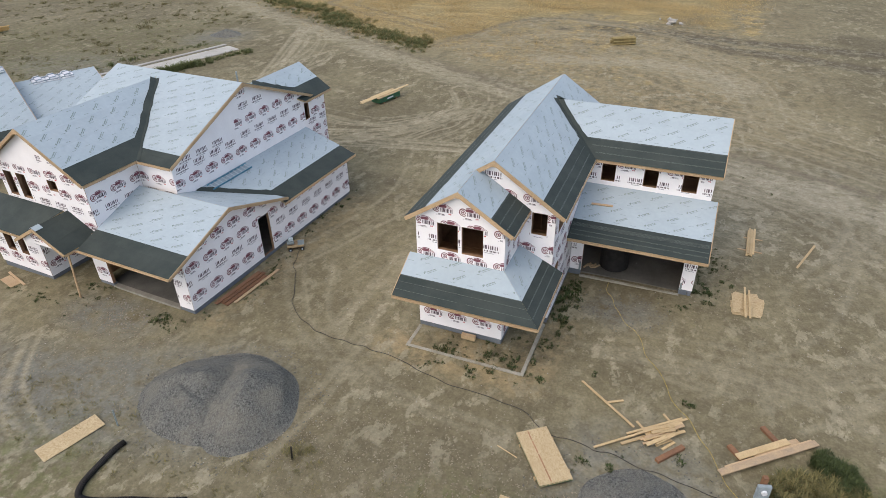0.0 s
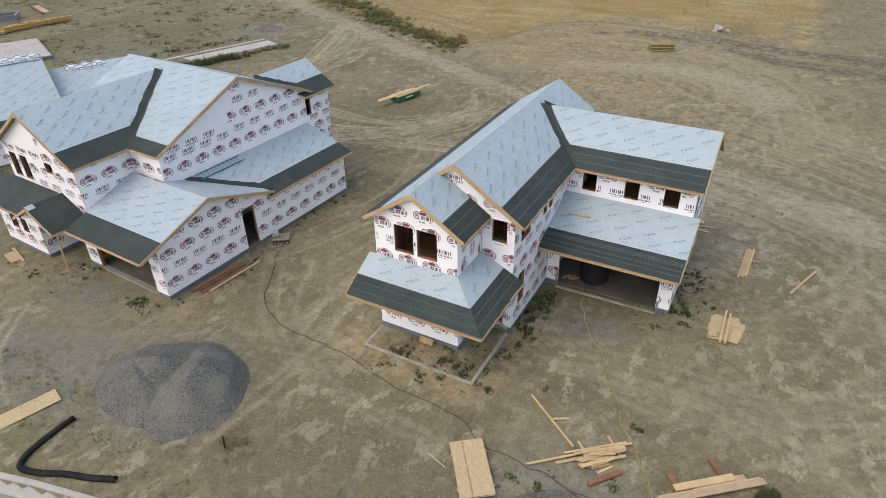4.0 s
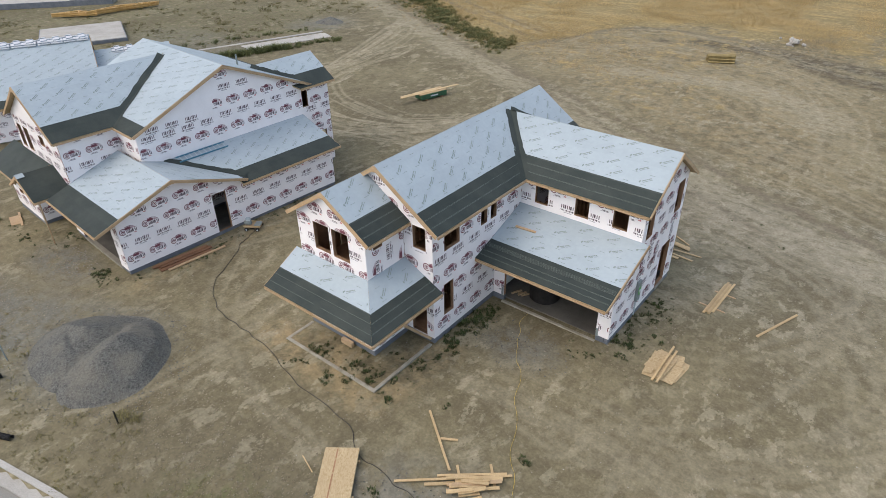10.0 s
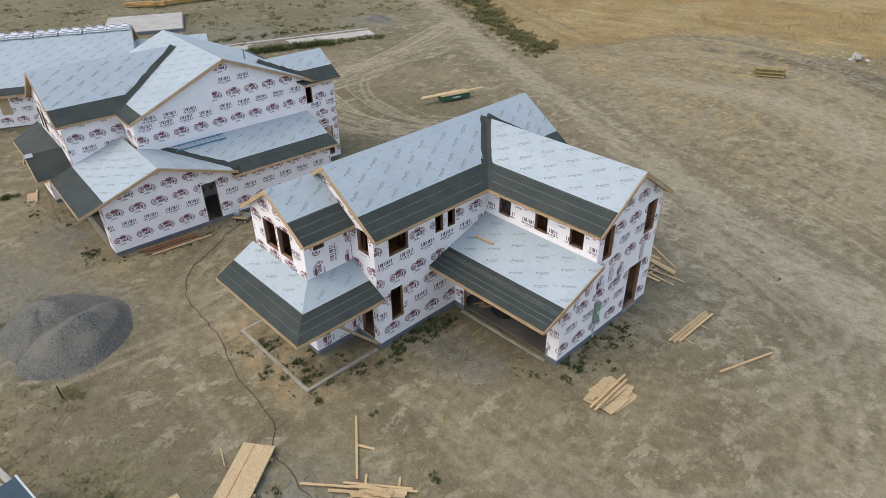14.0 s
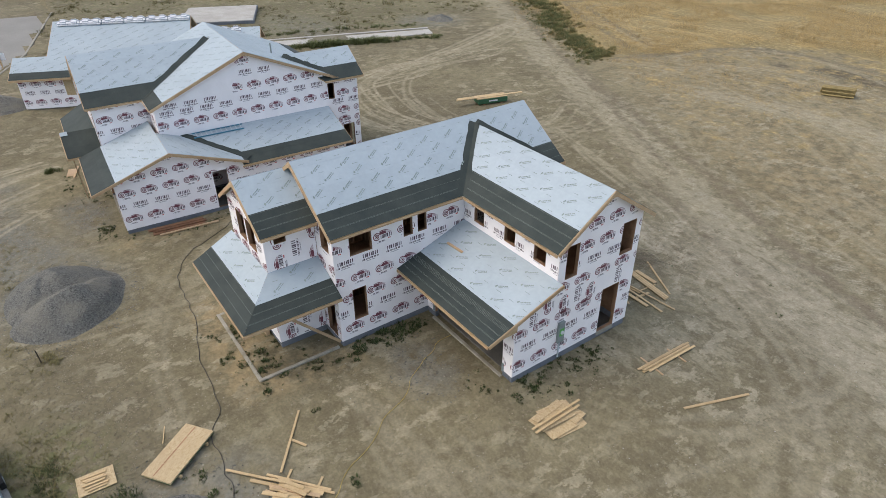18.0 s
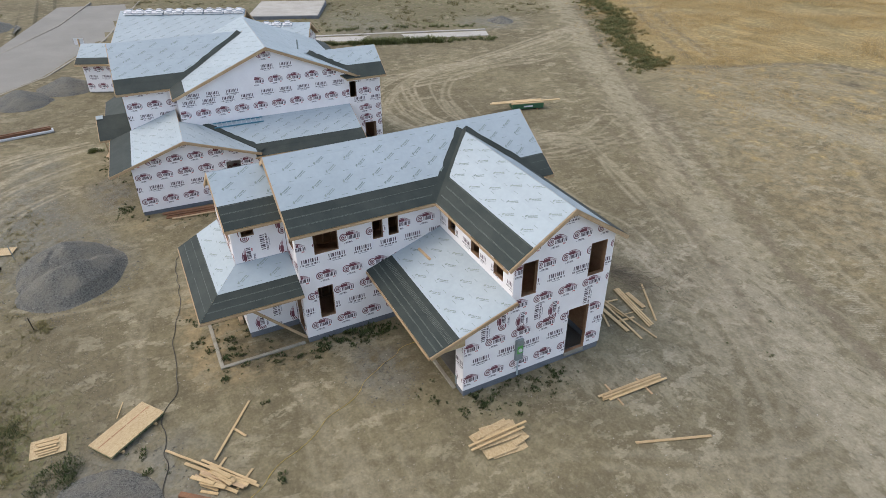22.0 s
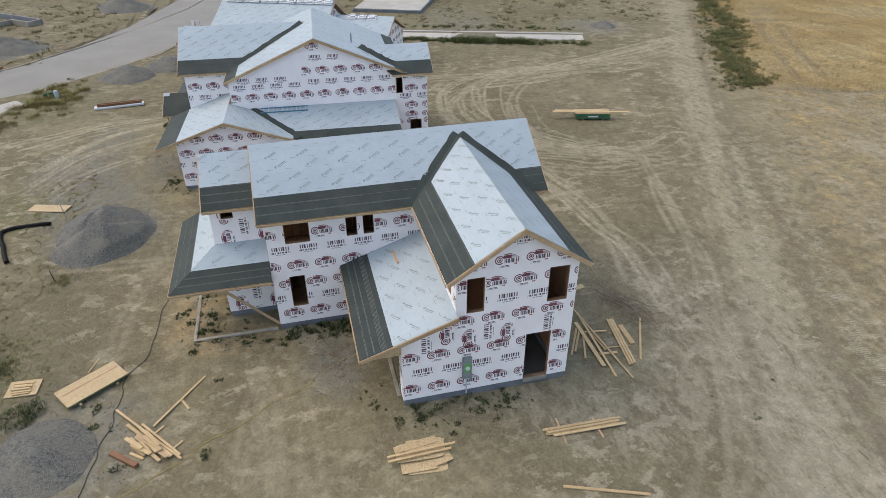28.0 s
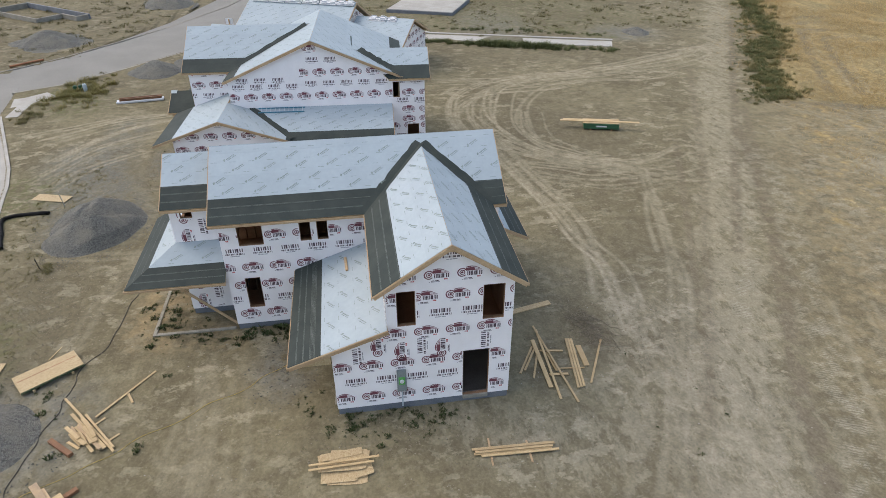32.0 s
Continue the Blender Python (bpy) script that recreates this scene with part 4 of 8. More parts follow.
WEEDY = np.maximum.reduce([0.9 * smooth(np.hypot(GX + 20, GY - 7.5), 1, 5), 0.9 * smooth(seg_dist(GX, GY, [(-60, 55), (-54, 60)]), 0.5, 2.5), 0.55 * np.clip((-GX - 56) / 6, 0, 1) * np.clip((GY - 22) / 6, 0, 1) * np.clip((78 - 0.5 * (-GX - 60) - GY) / 8, 0, 1),
                           0.9 * smooth(seg_dist(GX, GY, [(-42, 3), (-38, 6)]), 1, 4), 0.8 * smooth(np.hypot(GX - 7, GY - 17.5), 1, 3), 0.9 * smooth(np.hypot((GX + 4.4) / 1.3, GY - 11.8), 1, 3.2)])
# greyer dust towards the dirt road and the rear lots
ASHEN = np.clip((GY - 24) / 16, 0, 1) * np.clip((GX + 14) / 10, 0, 1) * np.clip((52 - GY) / 8, 0, 1)
# the street lies a kerb's height below the lots
ky = np.interp(GX, [p[0] for p in KERB], [p[1] for p in KERB])
east_street = (GX > -44) & (GY < ky - 0.3)
west_line = [(-42.6, -1.6), (-44.9, 1.9), (-49.1, 5.9), (-56.1, 11.7), (-70, 17.5), (-100, 24)]
wy = np.interp(-GX, [-p[0] for p in west_line], [p[1] for p in west_line])
west_street = (GX < -42.6) & (GY < wy - 0.3) & (GY > wy - 12.0)
GZ = GZ - 0.40 * (east_street | west_street)
nx, ny = len(gx), len(gy)
me = bpy.data.meshes.new("ground")
idx = np.arange(nx * ny).reshape(ny, nx)
faces = np.stack([idx[:-1, :-1], idx[:-1, 1:], idx[1:, 1:], idx[1:, :-1]], -1).reshape(-1, 4)
me.vertices.add(nx * ny)
me.vertices.foreach_set("co", np.stack([GX, GY, GZ], -1).astype(np.float32).ravel())
me.loops.add(faces.size)
me.loops.foreach_set("vertex_index", faces.astype(np.int32).ravel())
me.polygons.add(len(faces))
me.polygons.foreach_set("loop_start", np.arange(0, faces.size, 4, dtype=np.int32))
me.polygons.foreach_set("loop_total", np.full(len(faces), 4, dtype=np.int32))
me.update()
for nm, arr in (("field", FIELD), ("track", TRACK), ("gravel", GRAV), ("dark", DARK), ("weedy", WEEDY), ("rut", RUT), ("tread", TREAD), ("sandy", SANDY), ("ashen", ASHEN), ("scuff", SCUFF)):
    at = me.attributes.new(nm, "FLOAT", "POINT")
    at.data.foreach_set("value", np.clip(arr, 0, 1).astype(np.float32).ravel())
me.polygons.foreach_set("use_smooth", np.ones(len(faces), dtype=bool))
me.materials.append(SOIL)
ground = tagged(new("ground", me), "bare rutted building-site soil running into dry grass", "ground", kind="structure")


def ribbon(name, line, left, right, z, mat, label, category, thick=0.12, cell=None):
    """A flat band along a line, from left to right of it."""
    bm = bmesh.new()
    rows_ = []
    for i, p in enumerate(line):
        a, b = Vector(line[max(0, i - 1)]), Vector(line[min(len(line) - 1, i + 1)])
        d = (b - a).normalized()
        s = Vector((-d.y, d.x))
        q = Vector(p)
        gz = float(ground_z(np.float64(q.x), np.float64(q.y)))
        rows_.append([(q + s * left, gz), (q + s * right, gz)])
    prev = None
    for (l, gl), (r, gr) in rows_:
        vs = [bm.verts.new((l.x, l.y, gl + z)), bm.verts.new((r.x, r.y, gr + z)), bm.verts.new((r.x, r.y, gr + z - thick)), bm.verts.new((l.x, l.y, gl + z - thick))]
        if prev:
            for i in range(4):
                bm.faces.new((prev[i], prev[(i + 1) % 4], vs[(i + 1) % 4], vs[i]))
        prev = vs
    bmesh.ops.recalc_face_normals(bm, faces=bm.faces[:])
    return tagged(finish(name, bm, mat), label, category, kind="structure")


ribbon("road", [(-95, 18.0), (-70, 12.0), (-56, 6.2), (-49, 0.8), (-44, -5), (-40, -14)], 5.6, -5.6, -0.10, ASPHALT, "worn pale asphalt street curving past the lots", "road")
ribbon("road", [(x, y - 5.2) for x, y in KERB], 4.8, -4.8, -0.11, ASPHALT, "worn grey asphalt street along the kerb", "road")
ribbon("kerb", KERB[1:], 0.05, -0.16, 0.07, CONCRETE_PALE, "cast concrete kerb along the street", "kerb", 0.3)
ribbon("gutter", KERB[1:], -0.16, -0.62, -0.05, CONCRETE_PALE, "pale concrete gutter pan beside the kerb", "gutter", 0.2)
ribbon("kerb", [(-43.0, -1.4), (-45.0, 2.1), (-49.2, 6.1), (-56.2, 12.0), (-70, 17.8), (-95, 23.7)], 0.1, -0.12, 0.03, CONCRETE, "cast concrete kerb along the far street", "kerb", 0.3)
ribbon("kerb", [(-44, -10.5), (-50.9, -5.3), (-55.3, -1.4), (-61.4, 2.8), (-69.8, 7.4), (-82, 12.8), (-98, 17)], 0.1, -0.12, 0.03, CONCRETE, "cast concrete kerb on the far side of the street", "kerb", 0.3)
ribbon("pavement", [(-60.7, 36.6), (-58.2, 39.1), (-50.6, 59.5)], 1.15, -1.1, 0.03, CONCRETE_PALE, "new pale concrete strip with an earth verge", "pavement", 0.15)
ribbon("kerb", [(-62.2, 37.5), (-59.9, 39.8), (-52.3, 60.2)], 0.35, -0.15, 0.08, CONCRETE_PALE, "raised concrete kerb beside the new strip", "kerb", 0.3)
ribbon("pavement", [(-40.0, -0.2), (-40.3, 1.0), (-41.8, 2.6)], 1.2, -1.2, 0.03, CONCRETE_PALE, "pale concrete corner ramp by the street", "pavement", 0.15)
ribbon("pavement", [(-41.5, 1.0), (-38.2, 1.2), (-36.0, 1.3)], 0.5, -0.5, 0.035, CONCRETE_PALE, "pale concrete footpath at the corner", "pavement", 0.15)


# ---- the near house: two storeys, L plan with a garage wing ----
HA = thing("house", "unfinished two-storey house in printed white wrap with pale underlayment roofs", "house", pose(-4.57, 23.44, 0))


def A(x, y, z):
    return Vector((x + 4.57, y - 23.44, z))


EX, SY, NX, WX = Vector((0, 1, 0)), Vector((1, 0, 0)), Vector((-1, 0, 0)), Vector((0, -1, 0))


def rect(a0, z0, a1, z1):
    return [(a0, z0), (a1, z0), (a1, z1), (a0, z1)]


def foundation(parent, x0, y0, x1, y1, z0, z1, mat=None):
    bm = bmesh.new()
    slab(bm, x0, y0, z0, x1, y1, z1)
    bmesh.ops.bevel(bm, geom=bm.edges[:], offset=0.01, segments=1, affect="EDGES")
    return part("foundation", bm, mat or FOOTING_BLUE, parent)


def floor_deck(parent, x0, y0, x1, y1, z, mat=None, name="floor_deck"):
    bm = bmesh.new()
    slab(bm, x0, y0, z - 0.22, x1, y1, z)
    return part(name, bm, mat or FRAMING, parent)


def partition(parent, a, b, z0, z1, step=0.4):
    """A bare stud partition: plates and studs."""
    a, b = Vector(a), Vector(b)
    d = (b - a).normalized()
    n = int((b - a).length / step)
    for z, nm in ((z0 + 0.04, "bottom_plate"), (z1, "top_plate")):
        bm = bmesh.new()
        bar(bm, a + Vector((0, 0, z)), b + Vector((0, 0, z)), 0.09, 0.04)
        part(nm, bm, FRAMING, parent)
    first = None
    for i in range(n + 1):
        p = a + d * min((b - a).length - 0.02, i * step)
        if first is None:
            bm = bmesh.new()
            slab(bm, -0.02, -0.045, z0 + 0.04, 0.02, 0.045, z1 - 0.04)
            first = part("stud", bm, FRAMING, parent)
        ob = first if i == 0 else first.copy()
        if i:
            scene.collection.objects.link(ob)
        ob.location = p
        ob.rotation_euler.z = math.atan2(d.y, d.x)


# foundations (walls stand 2 cm outside of them at the wrap's edge)
FA = lambda x0, y0, x1, y1, z1=0.3: foundation(HA, *A(x0, y0, 0).xy, *A(x1, y1, 0).xy, -0.3, z1)
FA(-10.03, 23.47, -4.60, 35.43)
FA(-10.03, 21.25, -6.12, 23.44)
FA(1.27, 27.95, 1.44, 34.63, 0.36)
FA(-4.58, 34.46, 1.25, 34.63, 0.3)
FA(-4.58, 27.95, -3.98, 28.15, 0.32)
FA(0.86, 27.95, 1.25, 28.15, 0.36)
foundation(HA, *A(-4.58, 28.2, 0).xy, *A(1.25, 34.44, 0).xy, -0.3, 0.06, DARK_SLAB)
floor_deck(HA, *A(-9.85, 21.4, 0).xy, *A(-6.25, 23.5, 0).xy, 0.32)
floor_deck(HA, *A(-9.85, 23.6, 0).xy, *A(-4.75, 35.3, 0).xy, 0.33)
floor_deck(HA, *A(-9.85, 21.4, 0).xy, *A(-6.25, 23.5, 0).xy, 3.25)
floor_deck(HA, *A(-9.85, 23.6, 0).xy, *A(-4.75, 35.3, 0).xy, 3.26)
floor_deck(HA, *A(-4.74, 30.15, 0).xy, *A(1.3, 34.5, 0).xy, 3.27)
partition(HA, A(-7.2, 23.7, 0), A(-7.2, 35.2, 0), 0.33, 3.0)
partition(HA, A(-7.2, 23.7, 0), A(-7.2, 35.2, 0), 3.26, 5.7)
partition(HA, A(-9.8, 26.2, 0), A(-4.8, 26.2, 0), 3.26, 5.7)
partition(HA, A(-9.8, 26.4, 0), A(-4.8, 26.4, 0), 0.33, 3.0)
partition(HA, A(-2.0, 30.2, 0), A(-2.0, 34.4, 0), 3.27, 5.7)

# walls of the main block
wall(HA, A(-4.57, 23.44, 0), EX, [rect(0, 0.3, 12.01, 5.72)], [(0.76, 4.44, 1.80, 5.50), (3.34, 4.47, 3.81, 5.46), (4.07, 4.47, 4.53, 5.48), (0.70, 1.18, 1.36, 2.78)], rolls=((0.87, 0.70), (3.36, 0.0), (5.85, 0.4)))
kA = 0.67
wall(HA, A(-10.02, 23.44, 0), SY, [[(3.93, 0.3), (5.45, 0.3), (5.45, 5.93), (2.73, 7.76), (0.0, 5.93), (0.0, 5.75), (3.93, 5.75)]], [(4.42, 4.67, 5.10, 5.72), (4.22, 0.33, 5.05, 2.35)], rolls=((0.9, 0.3), (3.95, 0.72), (6.36, 0.95)))
wall(HA, A(-4.57, 35.45, 0), NX, [[(0, 0.3), (5.45, 0.3), (5.45, 5.93), (2.73, 7.76), (0, 5.93)]], (), phase=0.1)
wall(HA, A(-10.02, 35.45, 0), WX, [rect(0, 0.3, 12.01, 5.72)], (), phase=0.8)
# front projection
wall(HA, A(-10.02, 21.22, 0), SY, [[(0, 0.3), (3.93, 0.3), (3.93, 5.94), (1.965, 7.22), (0, 5.94)]], [(0.97, 4.43, 1.89, 5.72), (2.06, 4.42, 3.0, 5.73)], rolls=((0.99, 0.70), (4.13, 0.42), (6.41, 0.08)))
wall(HA, A(-6.09, 21.22, 0), EX, [rect(0, 0.3, 2.2, 5.72)], [(0.44, 5.17, 0.95, 5.6)], phase=0.1, turned=True)
wall(HA, A(-10.02, 23.42, 0), WX, [rect(0, 0.3, 2.2, 5.72)], (), phase=0.6)
# wing
wall(HA, A(-4.57, 29.996, 0), SY, [rect(0.02, 3.2, 6.04, 5.72)], [(0.76, 4.53, 1.44, 5.52), (2.80, 4.53, 3.48, 5.52), (4.62, 4.55, 5.32, 5.52)], rolls=((3.92, 0.80),))
wall(HA, A(1.47, 27.92, 0), EX, [[(0, 0.36), (6.74, 0.36), (6.74, 5.92), (4.40, 7.47), (2.08, 5.92), (2.08, 4.18), (0, 3.46)]],
     [(2.47, 4.15, 3.14, 5.67), (5.60, 4.12, 6.39, 5.66), (4.89, 0.36, 5.91, 2.68)], rolls=((0.88, 0.27), (3.83, 0.02), (6.28, 0.43)),
     extra=[(1.69, 3.30, EMBLEM, True), (2.55, 2.98, EMBLEM, True), (0.95, 2.95, NAME_BARS, True), (3.35, 3.16, NAME_BARS, True), (4.07, 2.98, EMBLEM, True), (5.75, 3.15, NAME_BARS, True)])
wall(HA, A(1.47, 34.66, 0), NX, [rect(0, 0.3, 6.02, 5.72)], (), phase=0.4)
# garage front: two piers and the header
wall(HA, A(-4.57, 27.92, 0), SY, [[(0.02, 0.32), (0.62, 0.32), (0.62, 2.35), (0.02, 2.35)], [(5.43, 0.36), (6.04, 0.36), (6.04, 2.35), (5.43, 2.35)], [(0.02, 2.35), (6.04, 2.35), (6.04, 3.42), (0.02, 3.42)]], (), phase=0.25)
wall(HA, A(-4.55, 28.1, 0), EX, [rect(0, 0.06, 6.4, 3.0)], (), 0.05, prints=False)
bm = bmesh.new()
slab(bm, *A(-4.0, 27.78, 0).xy, -0.2, *A(0.9, 27.94, 0).xy, 0.075)
bmesh.ops.bevel(bm, geom=bm.edges[:], offset=0.015, segments=1, affect="EDGES")
part("threshold", bm, EARTHY_CONCRETE, HA)
for x in (-4.02, 0.93):
    bm = bmesh.new()
    slab(bm, *A(x - 0.05, 27.875, 0.32).xy, 0.34, *A(x + 0.05, 27.91, 0).xy, 0.75)
    part("hold_down_strap", bm, STEEL_GREY, HA, "grey steel hold-down strap")

# roofs
f = math.sqrt(1 + kA * kA)
TOPA = 3.18 * f
roof(HA, A(-4.11, 23.21, 5.78), EX, kA, [[(0, 0), (6.36, 0), (9.11, 2.75 * f), (9.11, TOPA), (0, TOPA)], [(11.86, 0), (12.47, 0), (12.47, TOPA), (9.11, TOPA), (9.11, 2.75 * f)]], phase=0.3)
roof(HA, A(-10.47, 35.68, 5.78), WX, kA, [[(0, 0), (12.47, 0), (12.47, TOPA), (0, TOPA)]], phase=0.9)
roof(HA, A(-4.11, 29.57, 5.78), SY, kA, [[(0, 0), (5.86, 0), (5.86, 2.75 * f), (-2.75, 2.75 * f)]], phase=0.6)
roof(HA, A(1.75, 35.07, 5.78), NX, kA, [[(0, 0), (5.86, 0), (8.61, 2.75 * f), (0, 2.75 * f)]], phase=0.1)
kB = 0.65
fb = math.sqrt(1 + kB * kB)
roof(HA, A(-5.67, 21.02, 5.83), EX, kB, [[(0, 0), (2.40, 0), (2.40, 2.39 * fb), (0, 2.39 * fb)]], dark=1.25, phase=0.5)
roof(HA, A(-10.45, 23.19, 5.83), WX, kB, [[(0, 0), (2.17, 0), (2.17, 2.39 * fb), (0, 2.39 * fb)]], dark=1.25, phase=0.5)
fp = math.sqrt(1 + 0.508 ** 2)
roof(HA, A(-10.36, 19.27, 2.99), SY, 0.508, [[(0, 0), (6.29, 0), (4.27, 1.95 * fp), (0, 1.95 * fp)]], dark=1.12, pitch=1.3, phase=0.7)
fq = math.sqrt(1 + 0.49 ** 2)
roof(HA, A(-4.07, 19.27, 2.99), EX, 0.49, [[(0, 0), (4.16, 0), (4.16, 2.02 * fq), (1.95, 2.02 * fq)]], dark=1.12, pitch=1.3, phase=0.2)
fg = math.sqrt(1 + 0.347 ** 2)
roof(HA, A(-4.56, 26.36, 3.01), SY, 0.347, [[(0, 0), (6.35, 0), (6.35, 3.64 * fg), (0, 3.64 * fg)]], dark=1.38, pitch=1.25, lines=7, phase=0.4)
roof(HA, A(-5.69, 37.24, 3.0), NX, 0.5, [[(0, 0), (4.6, 0), (4.6, 1.78 * 1.118), (0, 1.78 * 1.118)]], dark=1.1, pitch=1.3)
# membrane over the valleys and the wing's ridge end
n_e, n_s, n_n = Vector((kA, 0, 1)), Vector((0, -kA, 1)), Vector((0, kA, 1))
VT, VS, VN = A(-6.86, 32.32, 7.625), A(-4.11, 29.57, 5.78), A(-4.11, 35.07, 5.78)
strip_on(HA, (VS, VT), n_e, 0.30, 0.03, 0.04)
strip_on(HA, (VT, VS), n_s, 0.24, 0.028, 0.04)
strip_on(HA, (VT, VN), n_e, 0.30, 0.03, 0.04)
strip_on(HA, (VN, VT), n_n, 0.30, 0.028)
strip_on(HA, (A(-4.07, 19.27, 2.99), A(-6.09, 21.22, 3.98)), Vector((0.0, -0.508, 1)), 0.02, 0.01, 0.0)
# fascia and rake boards
for a, b in (((-4.09, 23.21, 5.74), (-4.09, 29.55, 5.74)), ((-4.09, 35.08, 5.74), (-4.09, 35.68, 5.74)), ((-10.49, 23.2, 5.74), (-10.49, 35.68, 5.74)), ((-4.10, 29.55, 5.74), (1.75, 29.55, 5.74)), ((-4.10, 35.09, 5.74), (1.75, 35.09, 5.74)),
             ((-5.65, 21.02, 5.79), (-5.65, 23.4, 5.79)), ((-10.36, 19.25, 2.95), (-4.05, 19.25, 2.95)), ((-4.05, 19.27, 2.95), (-4.05, 23.43, 2.95)), ((-4.54, 26.34, 2.97), (1.79, 26.34, 2.97)), ((-10.3, 37.26, 2.96), (-5.69, 37.26, 2.96))):
    edge_board(HA, A(*a), A(*b), 0.10)
for a, b in (((-4.11, 23.19, 5.76), (-7.29, 23.19, 7.89)), ((-7.29, 23.19, 7.89), (-8.3, 23.19, 7.21)), ((-4.11, 35.70, 5.76), (-7.29, 35.70, 7.89)), ((-7.29, 35.70, 7.89), (-10.47, 35.70, 5.76)),
             ((1.77, 29.57, 5.76), (1.77, 32.32, 7.6)), ((1.77, 32.32, 7.6), (1.77, 35.07, 5.76)), ((-5.67, 21.0, 5.81), (-8.06, 21.0, 7.37)), ((-8.06, 21.0, 7.37), (-10.45, 21.0, 5.81)),
             ((1.81, 26.36, 3.0), (1.81, 30.02, 4.27)), ((-5.67, 37.24, 2.98), (-5.67, 35.46, 3.87)), ((-10.38, 19.27, 2.97), (-10.38, 21.2, 3.96))):
    edge_board(HA, A(*a), A(*b), 0.15, name="rake_board")


def rake_joint(parent, apex, along, k):
    """The meeting of two rake boards at a gable's top; along: the gable's level direction."""
    a, u = Vector(apex), Vector(along).normalized()
    n = u.cross(Vector((0, 0, 1)))
    P = lambda s, z: a + u * s + Vector((0, 0, z + 0.03)) - n * 0.024
    bm = bmesh.new()
    prism(bm, [P(-0.16, -0.16 * k - 0.17), P(0.16, -0.16 * k - 0.17), P(0.16, -0.16 * k), P(0, 0), P(-0.16, -0.16 * k)], n * 0.048)
    bmesh.ops.recalc_face_normals(bm, faces=bm.faces[:])
    part("rake_joint", bm, PINE, parent)


for p, u in (((-7.29, 23.19, 7.89), SY), ((-7.29, 35.70, 7.89), SY), ((1.77, 32.32, 7.6), EX), ((-8.06, 21.0, 7.37), SY)):
    rake_joint(HA, A(*p), u, 0.66)
# soffit framing at the garage's deep eave
bm = bmesh.new()
prism(bm, [A(1.62, 26.45, 2.86), A(1.62, 27.9, 2.86), A(1.62, 27.9, 3.36)], (0.03, 0, 0))
bmesh.ops.recalc_face_normals(bm, faces=bm.faces[:])
part("eave_return", bm, OSB, HA)
for i in range(10):
    bm = bmesh.new()
    x = -4.4 + i * 0.61
    bar(bm, A(x, 26.38, 2.9), A(x, 29.9, 4.13), 0.04, 0.12)
    part("rafter_tail", bm, FRAMING, HA)
# lower porch framing: beam, posts and the temporary brace
bm = bmesh.new()
bar(bm, A(-6.0, 19.75, 2.98), A(-4.5, 19.75, 2.98), 0.09, 0.2)
part("porch_beam", bm, PINE, HA)
bm = bmesh.new()
bar(bm, A(-4.66, 21.15, 2.78), A(-4.74, 23.46, 0.27), 0.04, 0.12)
part("brace", bm, PINE, HA, "temporary pine brace under the porch roof")
bm = bmesh.new()
slab(bm, *A(-7.9, 20.98, 0).xy, 0.0, *A(-7.25, 21.15, 0).xy, 0.26)
part("step_block", bm, PINE, HA)
# door sill slab in the garage wall
bm = bmesh.new()
slab(bm, *A(1.30, 32.82, 0).xy, 0.2, *A(1.52, 33.82, 0).xy, 0.372)
bmesh.ops.bevel(bm, geom=bm.edges[:], offset=0.01, segments=1, affect="EDGES")
part("door_sill", bm, CONCRETE, HA)
# meter enclosure on the garage wall
bm = bmesh.new()
slab(bm, *A(1.475, 30.26, 0).xy, 1.05, *A(1.60, 30.62, 0).xy, 2.1)
bmesh.ops.bevel(bm, geom=bm.edges[:], offset=0.02, segments=2, affect="EDGES")
box = part("meter_enclosure", bm, STEEL_GREY, HA, "grey electric meter enclosure on the wall")
bm = bmesh.new()
slab(bm, *A(1.601, 30.32, 0).xy, 1.42, *A(1.612, 30.56, 0).xy, 1.80)
part("cover", bm, LIME, box, "bright green sticker plate")
bm = bmesh.new()
bmesh.ops.create_cone(bm, segments=16, radius1=0.085, radius2=0.08, depth=0.06, cap_ends=True, matrix=Matrix.Translation(A(1.63, 30.44, 1.6)) @ pose(0, 0, 0, 0, 90, 0))
part("meter_socket", bm, WHITE_PLASTIC, box)
bm = bmesh.new()
bar(bm, A(1.53, 30.44, 1.06), A(1.53, 30.44, 0.2), 0.05, 0.05, up=(1, 0, 0))
part("conduit", bm, PALE_GREY, box)
# a lone board left on the garage roof
tb = thing("board", "short pale pine board lying on underlayment", "board", pose(0, 0, 0))
bm = bmesh.new()
bar(bm, (-3.92, 28.60, 3.01 + 0.347 * 2.24 + 0.078), (-2.88, 28.65, 3.01 + 0.347 * 2.29 + 0.078), 0.11, 0.04, up=(0, -0.347, 1))
part("plank", bm, PINE, tb)
# porch footing ring
pf = thing("porch_footing", "low concrete footing ring for a porch, earth inside", "footing", pose(-4.6, 19.7, 0))
for x0, y0, x1, y1 in ((-5.45, -0.08, 0.0, 0.08), (-0.16, 0.082, 0.0, 3.6), (-5.45, 0.082, -5.29, 1.5)):
    bm = bmesh.new()
    slab(bm, x0, y0, -0.2, x1, y1, 0.07)
    bmesh.ops.bevel(bm, geom=bm.edges[:], offset=0.015, segments=1, affect="EDGES")
    part("footing_wall", bm, EARTHY_CONCRETE, pf)

# ---- the second house, turned a little ----
HB = thing("house", "large unfinished two-storey house in printed white wrap behind a gravel heap", "house", pose(-20.45, 18.0, 0, 0, 0, -3.3))


def FB(*a, z1=0.22):
    foundation(HB, a[0], a[1], a[2], a[3], -0.4, z1)


